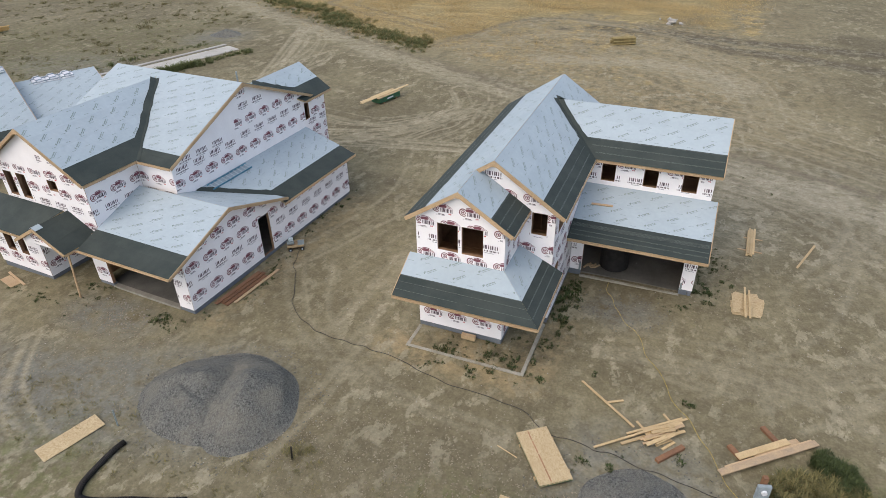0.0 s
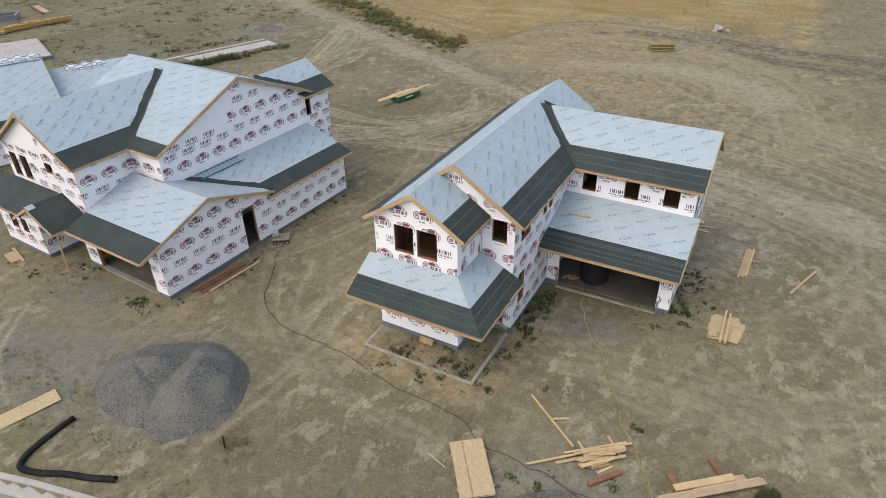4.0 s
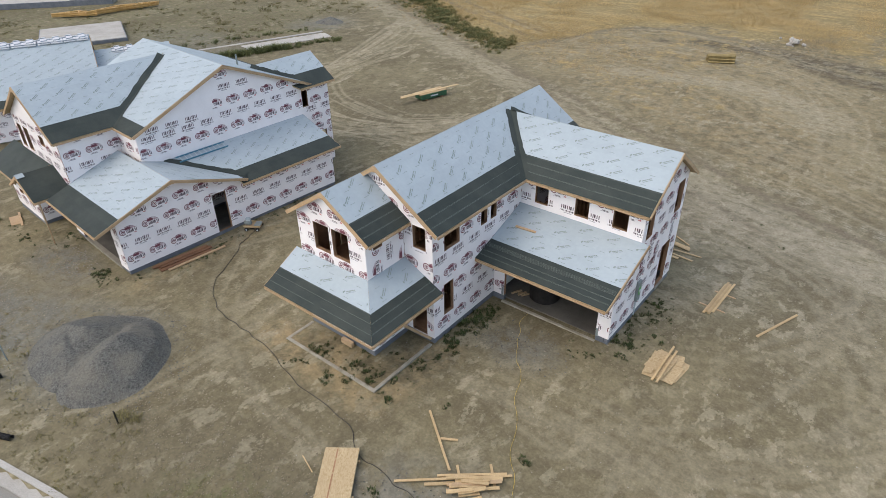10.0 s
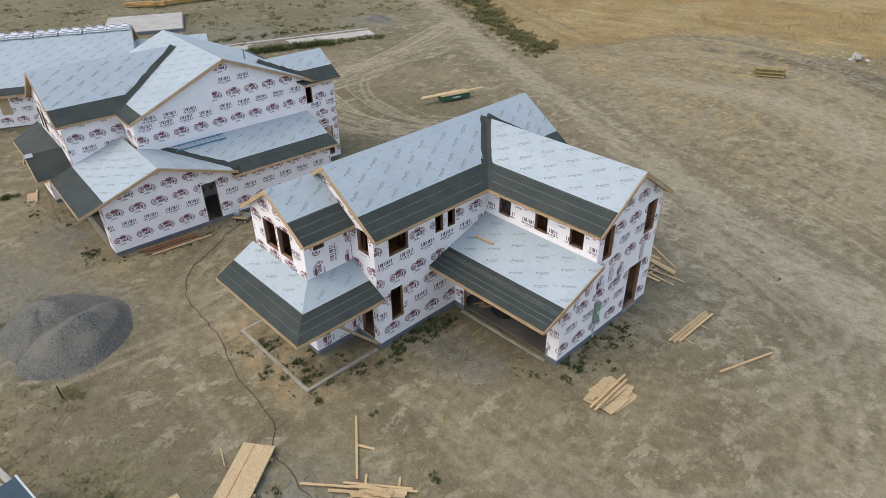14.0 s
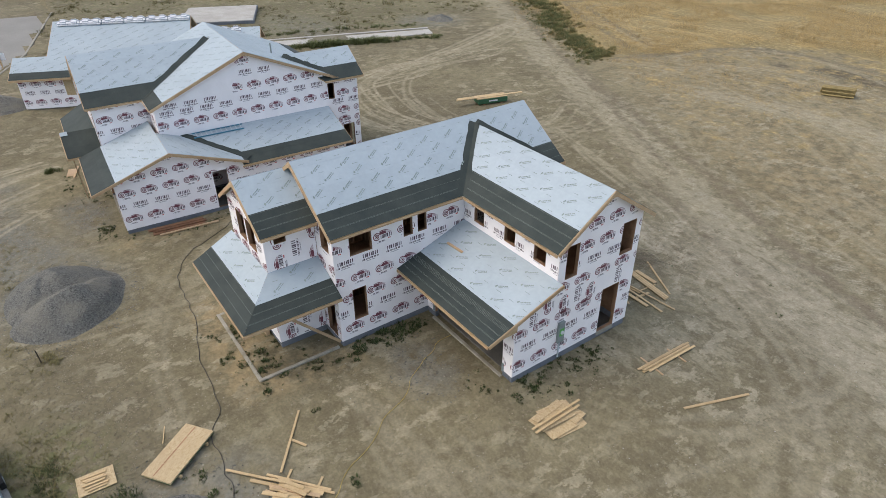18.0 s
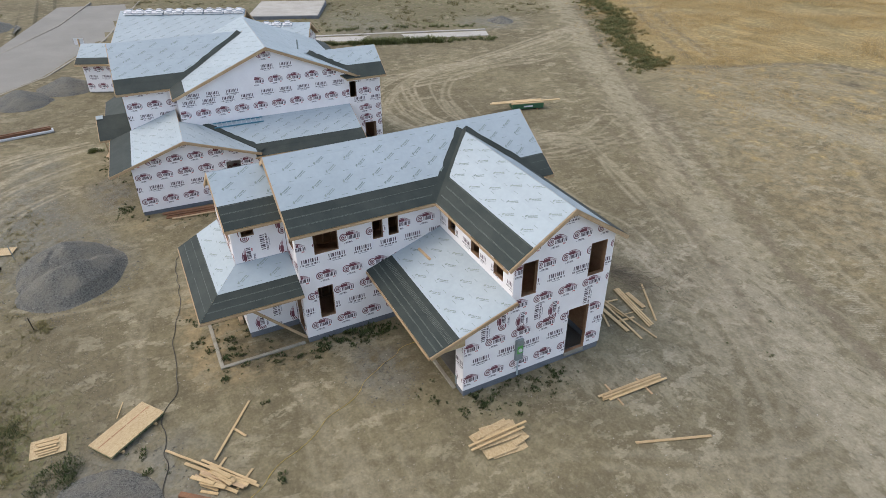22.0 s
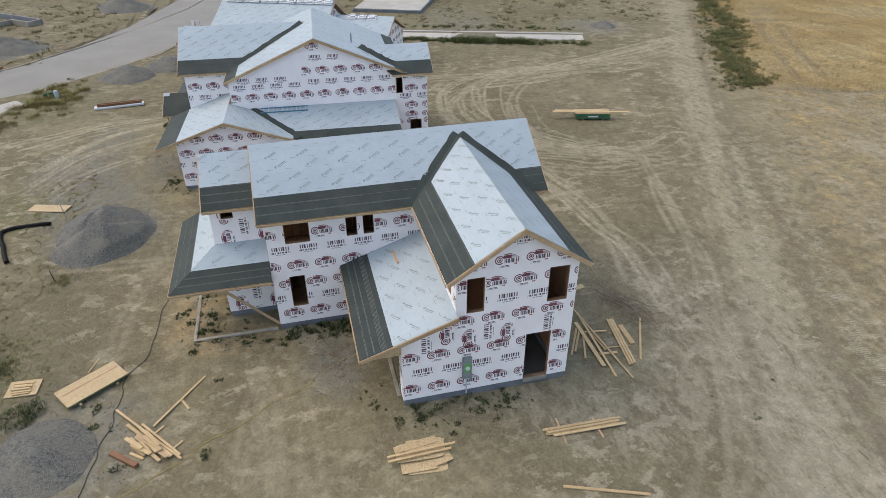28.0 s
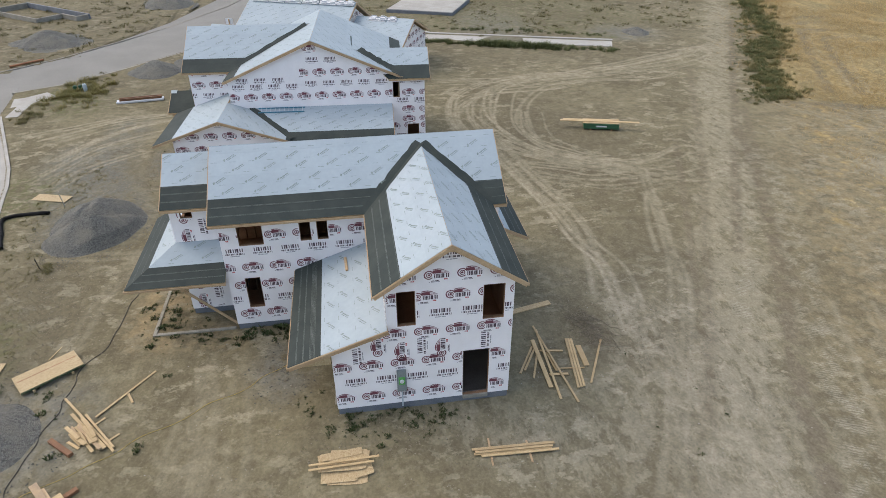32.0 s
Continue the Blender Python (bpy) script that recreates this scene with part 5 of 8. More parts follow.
FB(-0.2, 0.03, -0.03, 13.67)
FB(-6.5, 0.03, -5.5, 0.25)
FB(-0.95, 0.03, -0.21, 0.25)
FB(-12.9, -0.84, -8.99, 2.4)
FB(-11.87, 2.42, -3.14, 14.5)
FB(-6.9, 14.52, -3.14, 16.2)
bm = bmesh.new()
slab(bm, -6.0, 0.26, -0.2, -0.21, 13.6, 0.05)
part("garage_slab", bm, DARK_SLAB, HB)
bm = bmesh.new()
slab(bm, -5.5, -0.02, -0.2, -0.9, 0.24, 0.1)
part("threshold", bm, CONCRETE, HB)
floor_deck(HB, -12.7, -0.7, -9.1, 2.3, 0.3)
floor_deck(HB, -11.7, 2.4, -3.3, 14.4, 0.28)
floor_deck(HB, -11.7, 0.35, -5.7, 3.3, 3.1)
floor_deck(HB, -11.7, 3.3, -3.3, 14.4, 3.1)
partition(HB, (-8.0, 0.5, 0), (-8.0, 14, 0), 3.1, 5.7)
partition(HB, (-11.6, 4.2, 0), (-5.6, 4.2, 0), 3.1, 5.7)
# garage and shed side
wall(HB, (0, 0, 0), EX, [[(0, 0.22), (13.7, 0.22), (13.7, 2.72), (6.9, 2.80), (3.1, 4.22), (0, 3.16)]], [(5.23, 0.22, 6.08, 2.55)], rolls=((0.87, 0.56), (3.30, 0.11)))
wall(HB, (-6.5, 0, 0), SY, [rect(0, 0.22, 1.0, 2.4), rect(5.6, 0.22, 6.48, 2.4), rect(0, 2.4, 6.48, 3.1)], (), phase=0.3)
wall(HB, (0, 13.7, 0), NX, [[(0.02, 0.22), (3.1, 0.22), (3.1, 3.8), (0.02, 2.72)]], [(0.5, 0.22, 1.4, 2.2)], phase=0.1)
# main block
wall(HB, (-3.1, 3.3, 0), EX, [[(0, 0.2), (13.0, 0.2), (13.0, 5.68), (11.45, 5.80), (5.68, 8.20), (0, 5.81)]], [(10.85, 4.38, 11.30, 5.45), (11.75, 0.4, 12.55, 2.45)], rolls=((0.8, 0.3), (4.72, 0.23)), blank=[(0.0, 5.2, 4.75, 9.0)],
     extra=[(5.65 + 1.17 * i, 7.06, NAME_BARS, False) for i in range(2)] + [(5.55, 7.85, EMBLEM, False)] + [(0.66 + 1.17 * i, 5.36, NAME_BARS, False) for i in range(4)] + [(11.5 + 1.17 * i, 4.15, NAME_BARS, False) for i in range(2)] + [(11.9 + 1.17 * i, z, EMBLEM, False) for i in range(2) for z in (2.85, 3.55)] + [(0.97 + 1.17 * i, 5.78, NAME_BARS, False) for i in range(3)])
wall(HB, (-5.5, 3.3, 0), SY, [rect(0.02, 3.0, 2.4, 5.74)], (), phase=0.2)
wall(HB, (-3.1, 16.3, 0), NX, [[(0.02, 0.2), (3.84, 0.2), (3.84, 5.84), (1.92, 7.03), (0.02, 5.84)]], [(0.5, 0.4, 1.6, 2.4)], phase=0.2)
wall(HB, (-6.96, 14.6, 0), NX, [rect(0, 0.2, 4.96, 5.72)], (), phase=0.2)
wall(HB, (-6.94, 16.3, 0), WX, [rect(0, 0.2, 1.68, 5.68)], (), phase=0.2)
wall(HB, (-11.92, 14.6, 0), WX, [[(0, 0.2), (14.4, 0.2), (14.4, 5.75), (11.3, 5.75), (5.6, 8.1), (0, 5.72)]], (), phase=0.5)
# front wing, upper storey
wall(HB, (-11.92, 0.2, 0), SY, [[(0, 3.0), (6.42, 3.0), (6.42, 5.95), (3.21, 7.97), (0, 5.95)]], [(0.35, 4.05, 1.0, 5.4), (1.35, 4.05, 2.05, 5.42), (3.75, 4.92, 4.40, 5.5)], phase=0.15, blank=[(0, 5.9, 3.6, 9)])
wall(HB, (-5.5, 0.2, 0), EX, [rect(0.02, 2.9, 3.1, 5.74)], (), phase=0.6)
# ground floor front
wall(HB, (-12.96, -0.87, 0), SY, [rect(0, 0.22, 4.0, 2.95)], [(1.05, 1.2, 1.75, 2.6), (2.15, 1.2, 2.75, 2.5)], phase=0.1)
wall(HB, (-8.96, -0.87, 0), EX, [rect(0.02, 0.22, 3.3, 2.95)], [(1.6, 1.5, 2.3, 2.6)], phase=0.3)
wall(HB, (-8.94, 2.45, 0), SY, [rect(0, 0.22, 2.4, 2.95)], [(0.6, 0.25, 1.6, 2.4)], phase=0.6)
wall(HB, (-6.52, 2.43, 0), WX, [rect(0, 0.22, 2.4, 2.95)], (), phase=0.6)
wall(HB, (-12.96, 2.4, 0), WX, [rect(0, 0.22, 3.25, 2.95)], (), phase=0.6)
# roofs
fm, fw, fs = math.sqrt(1 + 0.42 ** 2), math.sqrt(1 + 0.63 ** 2), math.sqrt(1 + 0.34 ** 2)


def uv(pts, u0, su, v0, sv, k):
    """Plan points to metres along and up a slope."""
    return [((u - u0) * su, (v - v0) * sv * k) for u, v in pts]


roof(HB, (-12.26, 3.05, 5.84), SY, 0.42, [uv([(-5.1, 3.05), (-2.87, 3.05), (-2.87, 8.98), (-8.68, 8.98), (-8.68, 8.5)], -12.26, 1, 3.05, 1, fm), uv([(-12.26, 3.05), (-8.68, 8.5), (-8.68, 8.98), (-12.26, 8.98)], -12.26, 1, 3.05, 1, fm)], dark=0.95, phase=0.2, lines=0)
roof(HB, (-2.87, 14.91, 5.84), NX, 0.42, [[(0, 0.02), (2.15, 3.2 * fm), (2.15, 5.93 * fm), (0, 5.93 * fm)], [(4.4, 0), (9.39, 0), (9.39, 5.93 * fm), (2.15, 5.93 * fm), (2.15, 3.2 * fm)]], dark=0.95, phase=0.4, lines=0)
roof(HB, (-5.1, -0.08, 5.875), EX, 0.63, [[(0, 0), (3.13, 0), (8.5, 3.58 * fw), (0, 3.58 * fw)]], dark=1.3, phase=0.1, lines=0)
roof(HB, (-12.26, 8.5, 5.875), WX, 0.63, [[(5.45, 0), (8.58, 0), (8.58, 3.58 * fw), (0, 3.58 * fw)]], dark=1.3, phase=0.6, lines=0)
roof(HB, (-2.74, 13.9, 5.75), EX, 0.63, [[(0, 0), (2.75, 0), (2.75, 2.28 * fw), (-2.2, 2.28 * fw)]], dark=1.25, phase=0.3, lines=0)
roof(HB, (-7.3, 16.65, 5.75), WX, 0.63, [[(0, 0), (1.75, 0), (4.95, 2.28 * fw), (0, 2.28 * fw)]], dark=1.25, phase=0.3, lines=0)
roof(HB, (-5.5, -1.17, 2.93), SY, 0.34, [[(0, 0), (5.9, 0), (5.9, 4.27 * fs), (0.0, 4.27 * fs), (0, 1.4)]], dark=1.45, phase=0.5, lines=0)
roof(HB, (0.4, 7.37, 2.93), NX, 0.34, [[(0, 0), (0.3, 0), (3.48, 2.97 * fs), (3.48, 4.27 * fs), (0, 4.27 * fs)]], dark=0.35, phase=0.7, lines=0)
roof(HB, (0.45, 7.39, 2.74), EX, 0.34, [[(-0.35, 0), (6.68, 0), (6.68, 3.55 * fs), (-2.99, 3.55 * fs), (-0.35, 0.5)]], dark=1.25, phase=0.2, lines=0)
# entry gable and its side roof
roof(HB, (-5.59, -1.75, 2.95), EX, 0.56, [[(0, 0), (1.95, 0), (1.95, 1.8 * 1.146), (0, 1.8 * 1.146)]], all_dark=True)
roof(HB, (-9.19, 0.2, 2.95), WX, 0.56, [[(0, 0), (1.95, 0), (1.95, 1.8 * 1.146), (0, 1.8 * 1.146)]], all_dark=True)
roof(HB, (-13.3, -1.5, 3.0), SY, 0.53, [[(0, 0), (4.4, 0), (5.6, 1.68 * 1.13), (0, 1.68 * 1.13)]], all_dark=True)
wall(HB, (-9.0, -1.55, 0), SY, [[(0.1, 2.9), (3.2, 2.9), (1.65, 3.78)]], (), 0.05, phase=0.2)
bm = bmesh.new()
prism(bm, [(-7.65, -1.76, 3.875), (-7.39, -1.76, 4.02), (-7.39, -1.35, 4.02), (-7.65, -1.35, 3.875)], (0, 0, 0.006))
prism(bm, [(-7.13, -1.76, 3.875), (-7.39, -1.76, 4.02), (-7.39, -1.35, 4.02), (-7.13, -1.35, 3.875)], (0, 0, 0.006))
bmesh.ops.recalc_face_normals(bm, faces=bm.faces[:])
part("ridge_scrap", bm, SHEET, HB)
# valleys
nB_e, nB_s, nB_n = Vector((0.63, 0, 1)), Vector((0, -0.42, 1)), Vector((0, 0.42, 1))
strip_on(HB, ((-5.1, 3.05, 5.86), (-8.5, 8.3, 8.06)), nB_e, 0.30, 0.03, 0.05)
strip_on(HB, ((-8.5, 8.3, 8.06), (-5.1, 3.05, 5.86)), nB_s, 0.16, 0.03, 0.04)
strip_on(HB, ((-2.9, 14.85, 5.86), (-4.9, 11.9, 7.12)), nB_n, 0.25, 0.03, 0.05)
strip_on(HB, ((-4.9, 11.9, 7.12), (-2.9, 14.85, 5.86)), nB_e, 0.35, 0.03, 0.05)
strip_on(HB, ((0.15, 7.39, 2.95), (-3.05, 4.45, 3.93)), Vector((0.34, 0, 1)), 0.02, 0.03, 0.01)
strip_on(HB, ((-3.05, 4.45, 3.93), (0.15, 7.39, 2.95)), Vector((0.34, 0, 1)), 0.38, 0.032, 0.06)
# fascia and rakes
for a, b in (((-8.2, -1.19, 2.89), (0.4, -1.19, 2.89)), ((0.47, 6.95, 2.70), (0.47, 14.07, 2.70)), ((-5.08, -0.08, 5.83), (-5.08, 3.05, 5.83)), ((-5.08, 3.03, 5.80), (-2.87, 3.03, 5.80)), ((-2.72, 13.9, 5.71), (-2.72, 16.65, 5.71)),
             ((-13.3, -1.52, 2.96), (-9.0, -1.52, 2.96)), ((-5.57, -1.75, 2.92), (-5.57, -1.2, 2.92))):
    edge_board(HB, a, b, 0.09)
for a, b in (((0.42, -1.17, 2.92), (0.42, 3.1, 4.37)), ((0.42, 3.1, 4.37), (0.42, 7.39, 2.92)), ((-2.85, 3.05, 5.82), (-2.85, 8.98, 8.31)), ((-2.85, 8.98, 8.31), (-2.85, 14.91, 5.82)), ((-5.1, -0.10, 5.86), (-8.68, -0.10, 8.11)),
             ((-8.68, -0.10, 8.11), (-12.26, -0.10, 5.86)), ((-2.74, 16.67, 5.73), (-5.02, 16.67, 7.17)), ((-5.02, 16.67, 7.17), (-7.3, 16.67, 5.73)), ((0.45, 14.09, 2.73), (-3.1, 14.09, 3.93)), ((-5.59, -1.77, 2.94), (-7.39, -1.77, 3.95)), ((-7.39, -1.77, 3.95), (-9.19, -1.77, 2.94))):
    edge_board(HB, a, b, 0.14, name="rake_board")
for p, u, k in (((0.42, 3.1, 4.37), EX, 0.34), ((-2.85, 8.98, 8.31), EX, 0.42), ((-8.68, -0.10, 8.11), SY, 0.63), ((-5.02, 16.67, 7.17), SY, 0.63)):
    rake_joint(HB, p, u, k)
bm = bmesh.new()
bmesh.ops.create_cone(bm, segments=12, radius1=0.05, radius2=0.05, depth=0.7, cap_ends=True, matrix=pose(-5.59, 11.49, 5.84 + 0.42 * (14.91 - 11.49) + 0.3))
part("vent_pipe", bm, STEEL_GREY, HB, "thin grey vent pipe through the roof")
# leaning prop under the entry roof
bm = bmesh.new()
bar(bm, (-5.75, -1.45, 2.85), (-6.29, -1.36, 0.0), 0.1, 0.05, up=(0, 1, 0))
part("prop", bm, PINE, HB, "pine prop under the entry roof")
# ladder on the shed roof
lad = thing("ladder", "blue extension ladder lying on the shed roof against the wall", "ladder", pose(-20.45, 18.0, 0, 0, 0, -3.3))
zl = lambda u: 2.74 + 0.34 * (0.45 - u) + 0.05
for du in (0.0, 0.42):
    bm = bmesh.new()
    bar(bm, (-2.95 + du, 5.1, zl(-2.95 + du) + 0.07), (-2.95 + du, 8.15, zl(-2.95 + du) + 0.06), 0.028, 0.07)
    part("rail", bm, BLUE_PAINT, lad)
rung = None
for i in range(10):
    if rung is None:
        bm = bmesh.new()
        bar(bm, (-2.93, 5.3, zl(-2.93) + 0.05), (-2.55, 5.3, zl(-2.55) + 0.05), 0.035, 0.03)
        rung = part("rung", bm, PALE_GREY, lad)
    else:
        r = rung.copy()
        scene.collection.objects.link(r)
        r.location.y = 0.3 * i

# ---- third house, further along the street: one storey ----
HC = thing("house", "single-storey unfinished house with bundles of shingles along its ridge", "house", pose(-52.15, 20.39, -0.35, 0, 0, -24.0))
kC, fC = 0.55, math.sqrt(1 + 0.55 ** 2)
roof(HC, (6.0, -0.4, 2.85), EX, kC, [[(-2.6, 0), (11.8, 0), (11.8, 2.6), (-2.6, 2.6)]], dark=0.9, lines=0)
roof(HC, (3.72, 0.0, 4.105), EX, kC, [[(-0.3, 0), (11.4, 0), (11.4, 3.72 * fC), (-0.3, 3.72 * fC)]], dark=0.02, lines=0, phase=0.4)
roof(HC, (-6.0, 11.4, 2.85), WX, kC, [[(0, 0), (11.7, 0), (11.7, 6.0 * fC), (0, 6.0 * fC)]], dark=0.9, lines=0)
roof(HC, (5.0, 11.4, 2.75), EX, 0.42, [[(0, 0), (6.0, 0), (6.0, 5.0 * 1.085), (0, 5.0 * 1.085)]], dark=0.9, lines=0)
roof(HC, (-5.0, 17.4, 2.75), WX, 0.42, [[(0, 0), (6.0, 0), (6.0, 5.0 * 1.085), (0, 5.0 * 1.085)]], dark=0.9, lines=0)
wall(HC, (5.5, -2.6, 0), EX, [rect(0, 0.2, 13.6, 2.75)], [(8, 0.9, 9, 2.2)], rolls=((0.76, 0.22),))
bm = bmesh.new()
slab(bm, 5.506, 0.98, 1.2, 5.52, 1.72, 2.62)
part("sheathing_patch", bm, OSB, HC, "bare strand board showing where the wrap ends")
wall(HC, (-5.5, -2.6, 0), SY, [rect(0, 0.2, 11, 2.75)], [(3, 0.9, 4.5, 2.3)], phase=0.3)
wall(HC, (5.48, 11.0, 0), NX, [[(0, 0.2), (10.9, 0.2), (10.9, 2.9), (5.45, 5.75), (0, 2.9)]], (), phase=0.3)
wall(HC, (4.5, 17.1, 0), NX, [[(0, 0.2), (9.0, 0.2), (9.0, 2.7), (4.5, 4.55), (0, 2.7)]], [(2.0, 0.2, 3.0, 2.3)], phase=0.1)
wall(HC, (4.5, 11.1, 0), EX, [rect(0, 0.2, 5.98, 2.7)], (), phase=0.3)
wall(HC, (-5.5, 11.0, 0), WX, [rect(0, 0.2, 13.58, 2.75)], (), phase=0.3)
foundation(HC, -5.4, -2.5, 5.4, 11.0, -0.6, 0.2, CONCRETE)
foundation(HC, -4.4, 11.0, 4.4, 17.0, -0.6, 0.2, CONCRETE)
edge_board(HC, (6.02, -3.0, 2.82), (6.02, 11.4, 2.82), 0.15)
edge_board(HC, (6.0, -3.02, 2.84), (3.74, -3.02, 4.08), 0.18, name="rake_board")
edge_board(HC, (3.72, -0.32, 4.1), (0, -0.32, 6.14), 0.18, name="rake_board")
for s in (5.0, -5.0):
    edge_board(HC, (s, 17.42, 2.75), (0, 17.42, 4.85), 0.18, name="rake_board")
edge_board(HC, (0, 11.42, 6.14), (6, 11.42, 2.85), 0.18, name="rake_board")
edge_board(HC, (0, 11.42, 6.14), (-6, 11.42, 2.85), 0.18, name="rake_board")

# shingle bundles in wrapped stacks along the ridges
CM = HC.matrix_basis


def bundle_stack(m):
    t = thing("shingle_bundle", "white-wrapped roofing shingle bundles stacked on the ridge", "shingles", m, group="shingle bundles on the ridge")
    lean = math.degrees(math.atan(kC))
    for x, y, z, tilt, turn in ((0.34, -0.22, -0.07, lean, 4), (0.36, 0.24, -0.07, lean, -5), (0.30, 0.02, 0.05, lean - 3, 8), (-0.34, 0.0, -0.07, -lean, 3)):
        m_ = pose(x, y, z, 0, tilt, turn)
        bm = bmesh.new()
        slab(bm, -0.30, -0.23, 0.0, 0.34, 0.23, 0.10, m_)
        bmesh.ops.bevel(bm, geom=bm.edges[:], offset=0.025, segments=2, affect="EDGES")
        b = part("packet", bm, WHITE_PLASTIC, t)
        for x0 in (-0.22, 0.14):
            bm = bmesh.new()
            slab(bm, x0, -0.234, -0.004, x0 + 0.11, 0.234, 0.104, m_)
            part("band", bm, PACKET, b)
    return t


first = bundle_stack(CM @ pose(0, 0.6, 6.1))
for i in range(1, 12):
    copy_thing(first, CM @ pose(random.uniform(-0.05, 0.05), 0.6 + i * 0.93, 6.1, 0, 0, random.uniform(-6, 6)))
for i in range(3):
    copy_thing(first, CM @ pose(0.0, 13.2 + i * 1.0, 4.8, 0, 0, random.uniform(-6, 6)))


# ---- heaps of gravel ----
def heap(name, label, cx, cy, rx, ry, h, seed, mat, turn=0.0, ridges=(), n=64, rings=30, cones=(), blunt=0.03):
    rnd = random.Random(seed)
    ph = [rnd.uniform(0, 6.28) for _ in range(6)]
    verts, faces = [], []
    for i in range(rings + 1):
        r = i / rings
        for j in range(n):
            a = 2 * math.pi * j / n
            wob = 1 + 0.06 * math.sin(2 * a + ph[0]) + 0.05 * math.sin(3 * a + ph[1]) + 0.02 * math.sin(7 * a + ph[2])
            x, y = r * rx * wob * math.cos(a), r * ry * wob * math.sin(a)
            z = h * (math.sqrt((1 - r) ** 2 + 0.012) - 0.11) / 0.895 * (1 - 0.15 * r * (1 - r))
            if cones:
                # tipped loads: each a ridge line with slopes at the angle of repose
                tops = []
                for ax, ay, az_, bx, by, bz, fall in cones:
                    dx, dy = bx - ax, by - ay
                    t = max(0.0, min(1.0, ((x - ax) * dx + (y - ay) * dy) / (dx * dx + dy * dy)))
                    tops.append(az_ + (bz - az_) * t - fall * math.sqrt((x - ax - t * dx) ** 2 + (y - ay - t * dy) ** 2 + blunt))
                z = max(max(tops), 0.03 * (1 - r)) * min(1.0, (1 - r) / 0.2) ** 0.8
            for px, py, pr, ph_ in ridges:
                d = math.hypot(x - px, y - py)
                z += ph_ * math.exp(-(d / pr) ** 2)
            z += (0.05 * noise.noise((x * 1.1 + seed, y * 1.1, 0)) + 0.028 * noise.noise((x * 4 + seed, y * 4, 3))) * (1 - r ** 4)
            verts.append((x, y, z - 0.06 * r ** 6))
    for i in range(rings):
        for j in range(n):
            k = (j + 1) % n
            faces.append((i * n + j, (i + 1) * n + j, (i + 1) * n + k, i * n + k))
    me = bpy.data.meshes.new(name)
    me.from_pydata(verts, [], faces)
    me.materials.append(mat)
    me.polygons.foreach_set("use_smooth", np.ones(len(faces), dtype=bool))
    ob = tagged(new(name, me), label, "mound")
    ob.matrix_basis = pose(cx, cy, float(ground_z(np.float64(cx), np.float64(cy))), 0, 0, turn)
    return ob


def scatter_stones(name, label, pts, size, seed, mat):
    """Loose stones as one joined mesh of small rough lumps."""
    rng = np.random.default_rng(seed)
    base = np.array([(1, 0, 0), (-0.5, 0.87, 0), (-0.5, -0.87, 0), (0, 0, 0.8), (0, 0, -0.4)])
    tri = [(0, 1, 3), (1, 2, 3), (2, 0, 3), (1, 0, 4), (2, 1, 4), (0, 2, 4)]
    verts, faces = [], []
    for x, y, z in pts:
        a, s = rng.uniform(0, 6.28), size * rng.uniform(0.5, 1.6)
        c, sn = math.cos(a), math.sin(a)
        q = base * rng.uniform(0.7, 1.3, (5, 1)) * s
        k = len(verts)
        verts += [(x + c * p[0] - sn * p[1], y + sn * p[0] + c * p[1], z + p[2]) for p in q]
        faces += [tuple(k + i for i in t) for t in tri]
    me = bpy.data.meshes.new(name)
    me.from_pydata(verts, [], faces)
    me.materials.append(mat)
    return tagged(new(name, me), label, "stones", kind="stuff")


heap("mound", "large heap of grey crushed gravel on bare soil", -15.65, 13.9, 3.45, 2.95, 1.4, 3, GRAVEL, 0, n=110, rings=60,
     cones=((-1.7, -0.1, 1.0, -0.75, 0.15, 1.18, 0.52), (1.30, 0.55, 1.46, 1.42, -0.35, 1.24, 0.62), (1.42, -0.35, 1.24, 1.62, -1.5, 0.60, 0.58), (0.3, 1.45, 0.80, 1.5, 1.2, 0.86, 0.50), (-1.3, -0.7, 0.92, -0.3, -1.0, 0.80, 0.46), (1.6, 0.3, 1.0, 2.1, 0.0, 0.8, 0.52)), blunt=0.006)
heap("mound", "low spread heap of grey gravel near scrub", 0.75, 14.75, 2.45, 2.0, 0.62, 5, GRAVEL, 30)
heap("mound", "dark heap of fine gravel beside the street", -48.0, 10.4, 3.7, 2.8, 1.2, 7, GRAVEL, 40, blunt=0.3, cones=((-0.6, 0.1, 1.3, 0.5, -0.2, 1.2, 0.52), (1.0, 0.4, 0.9, 1.4, 0.0, 0.7, 0.5)))
heap("mound", "dark heap of fine gravel near the street verge", -50.6, 13.9, 3.5, 2.8, 1.2, 8, GRAVEL, 30, blunt=0.3, cones=((-0.6, 0.2, 1.25, 0.4, 0.1, 1.3, 0.52), (-1.2, -0.5, 0.8, -0.5, -0.8, 0.7, 0.5)))
heap("mound", "broad dark heap of gravel across the street", -62.6, -4.6, 6.4, 4.4, 2.0, 9, GRAVEL, 50, blunt=0.3, cones=((-2.4, 0.3, 1.3, -0.8, 0.0, 1.7, 0.52), (0.8, -0.3, 1.3, 2.2, 0.2, 0.9, 0.5)))
heap("mound", "far dark heap of gravel across the street", -84.0, 4.0, 6.0, 4.0, 1.9, 11, GRAVEL, 30, cones=((-2.0, 0.2, 1.5, 0.2, 0.0, 1.8, 0.5), (1.2, -0.3, 1.2, 2.4, 0.2, 1.0, 0.48)))
heap("mound", "small grey gravel heap at the strip's end", -55.6, 64.6, 2.3, 1.7, 0.7, 10, GRAVEL, 10)
rng = np.random.default_rng(4)
pts = []
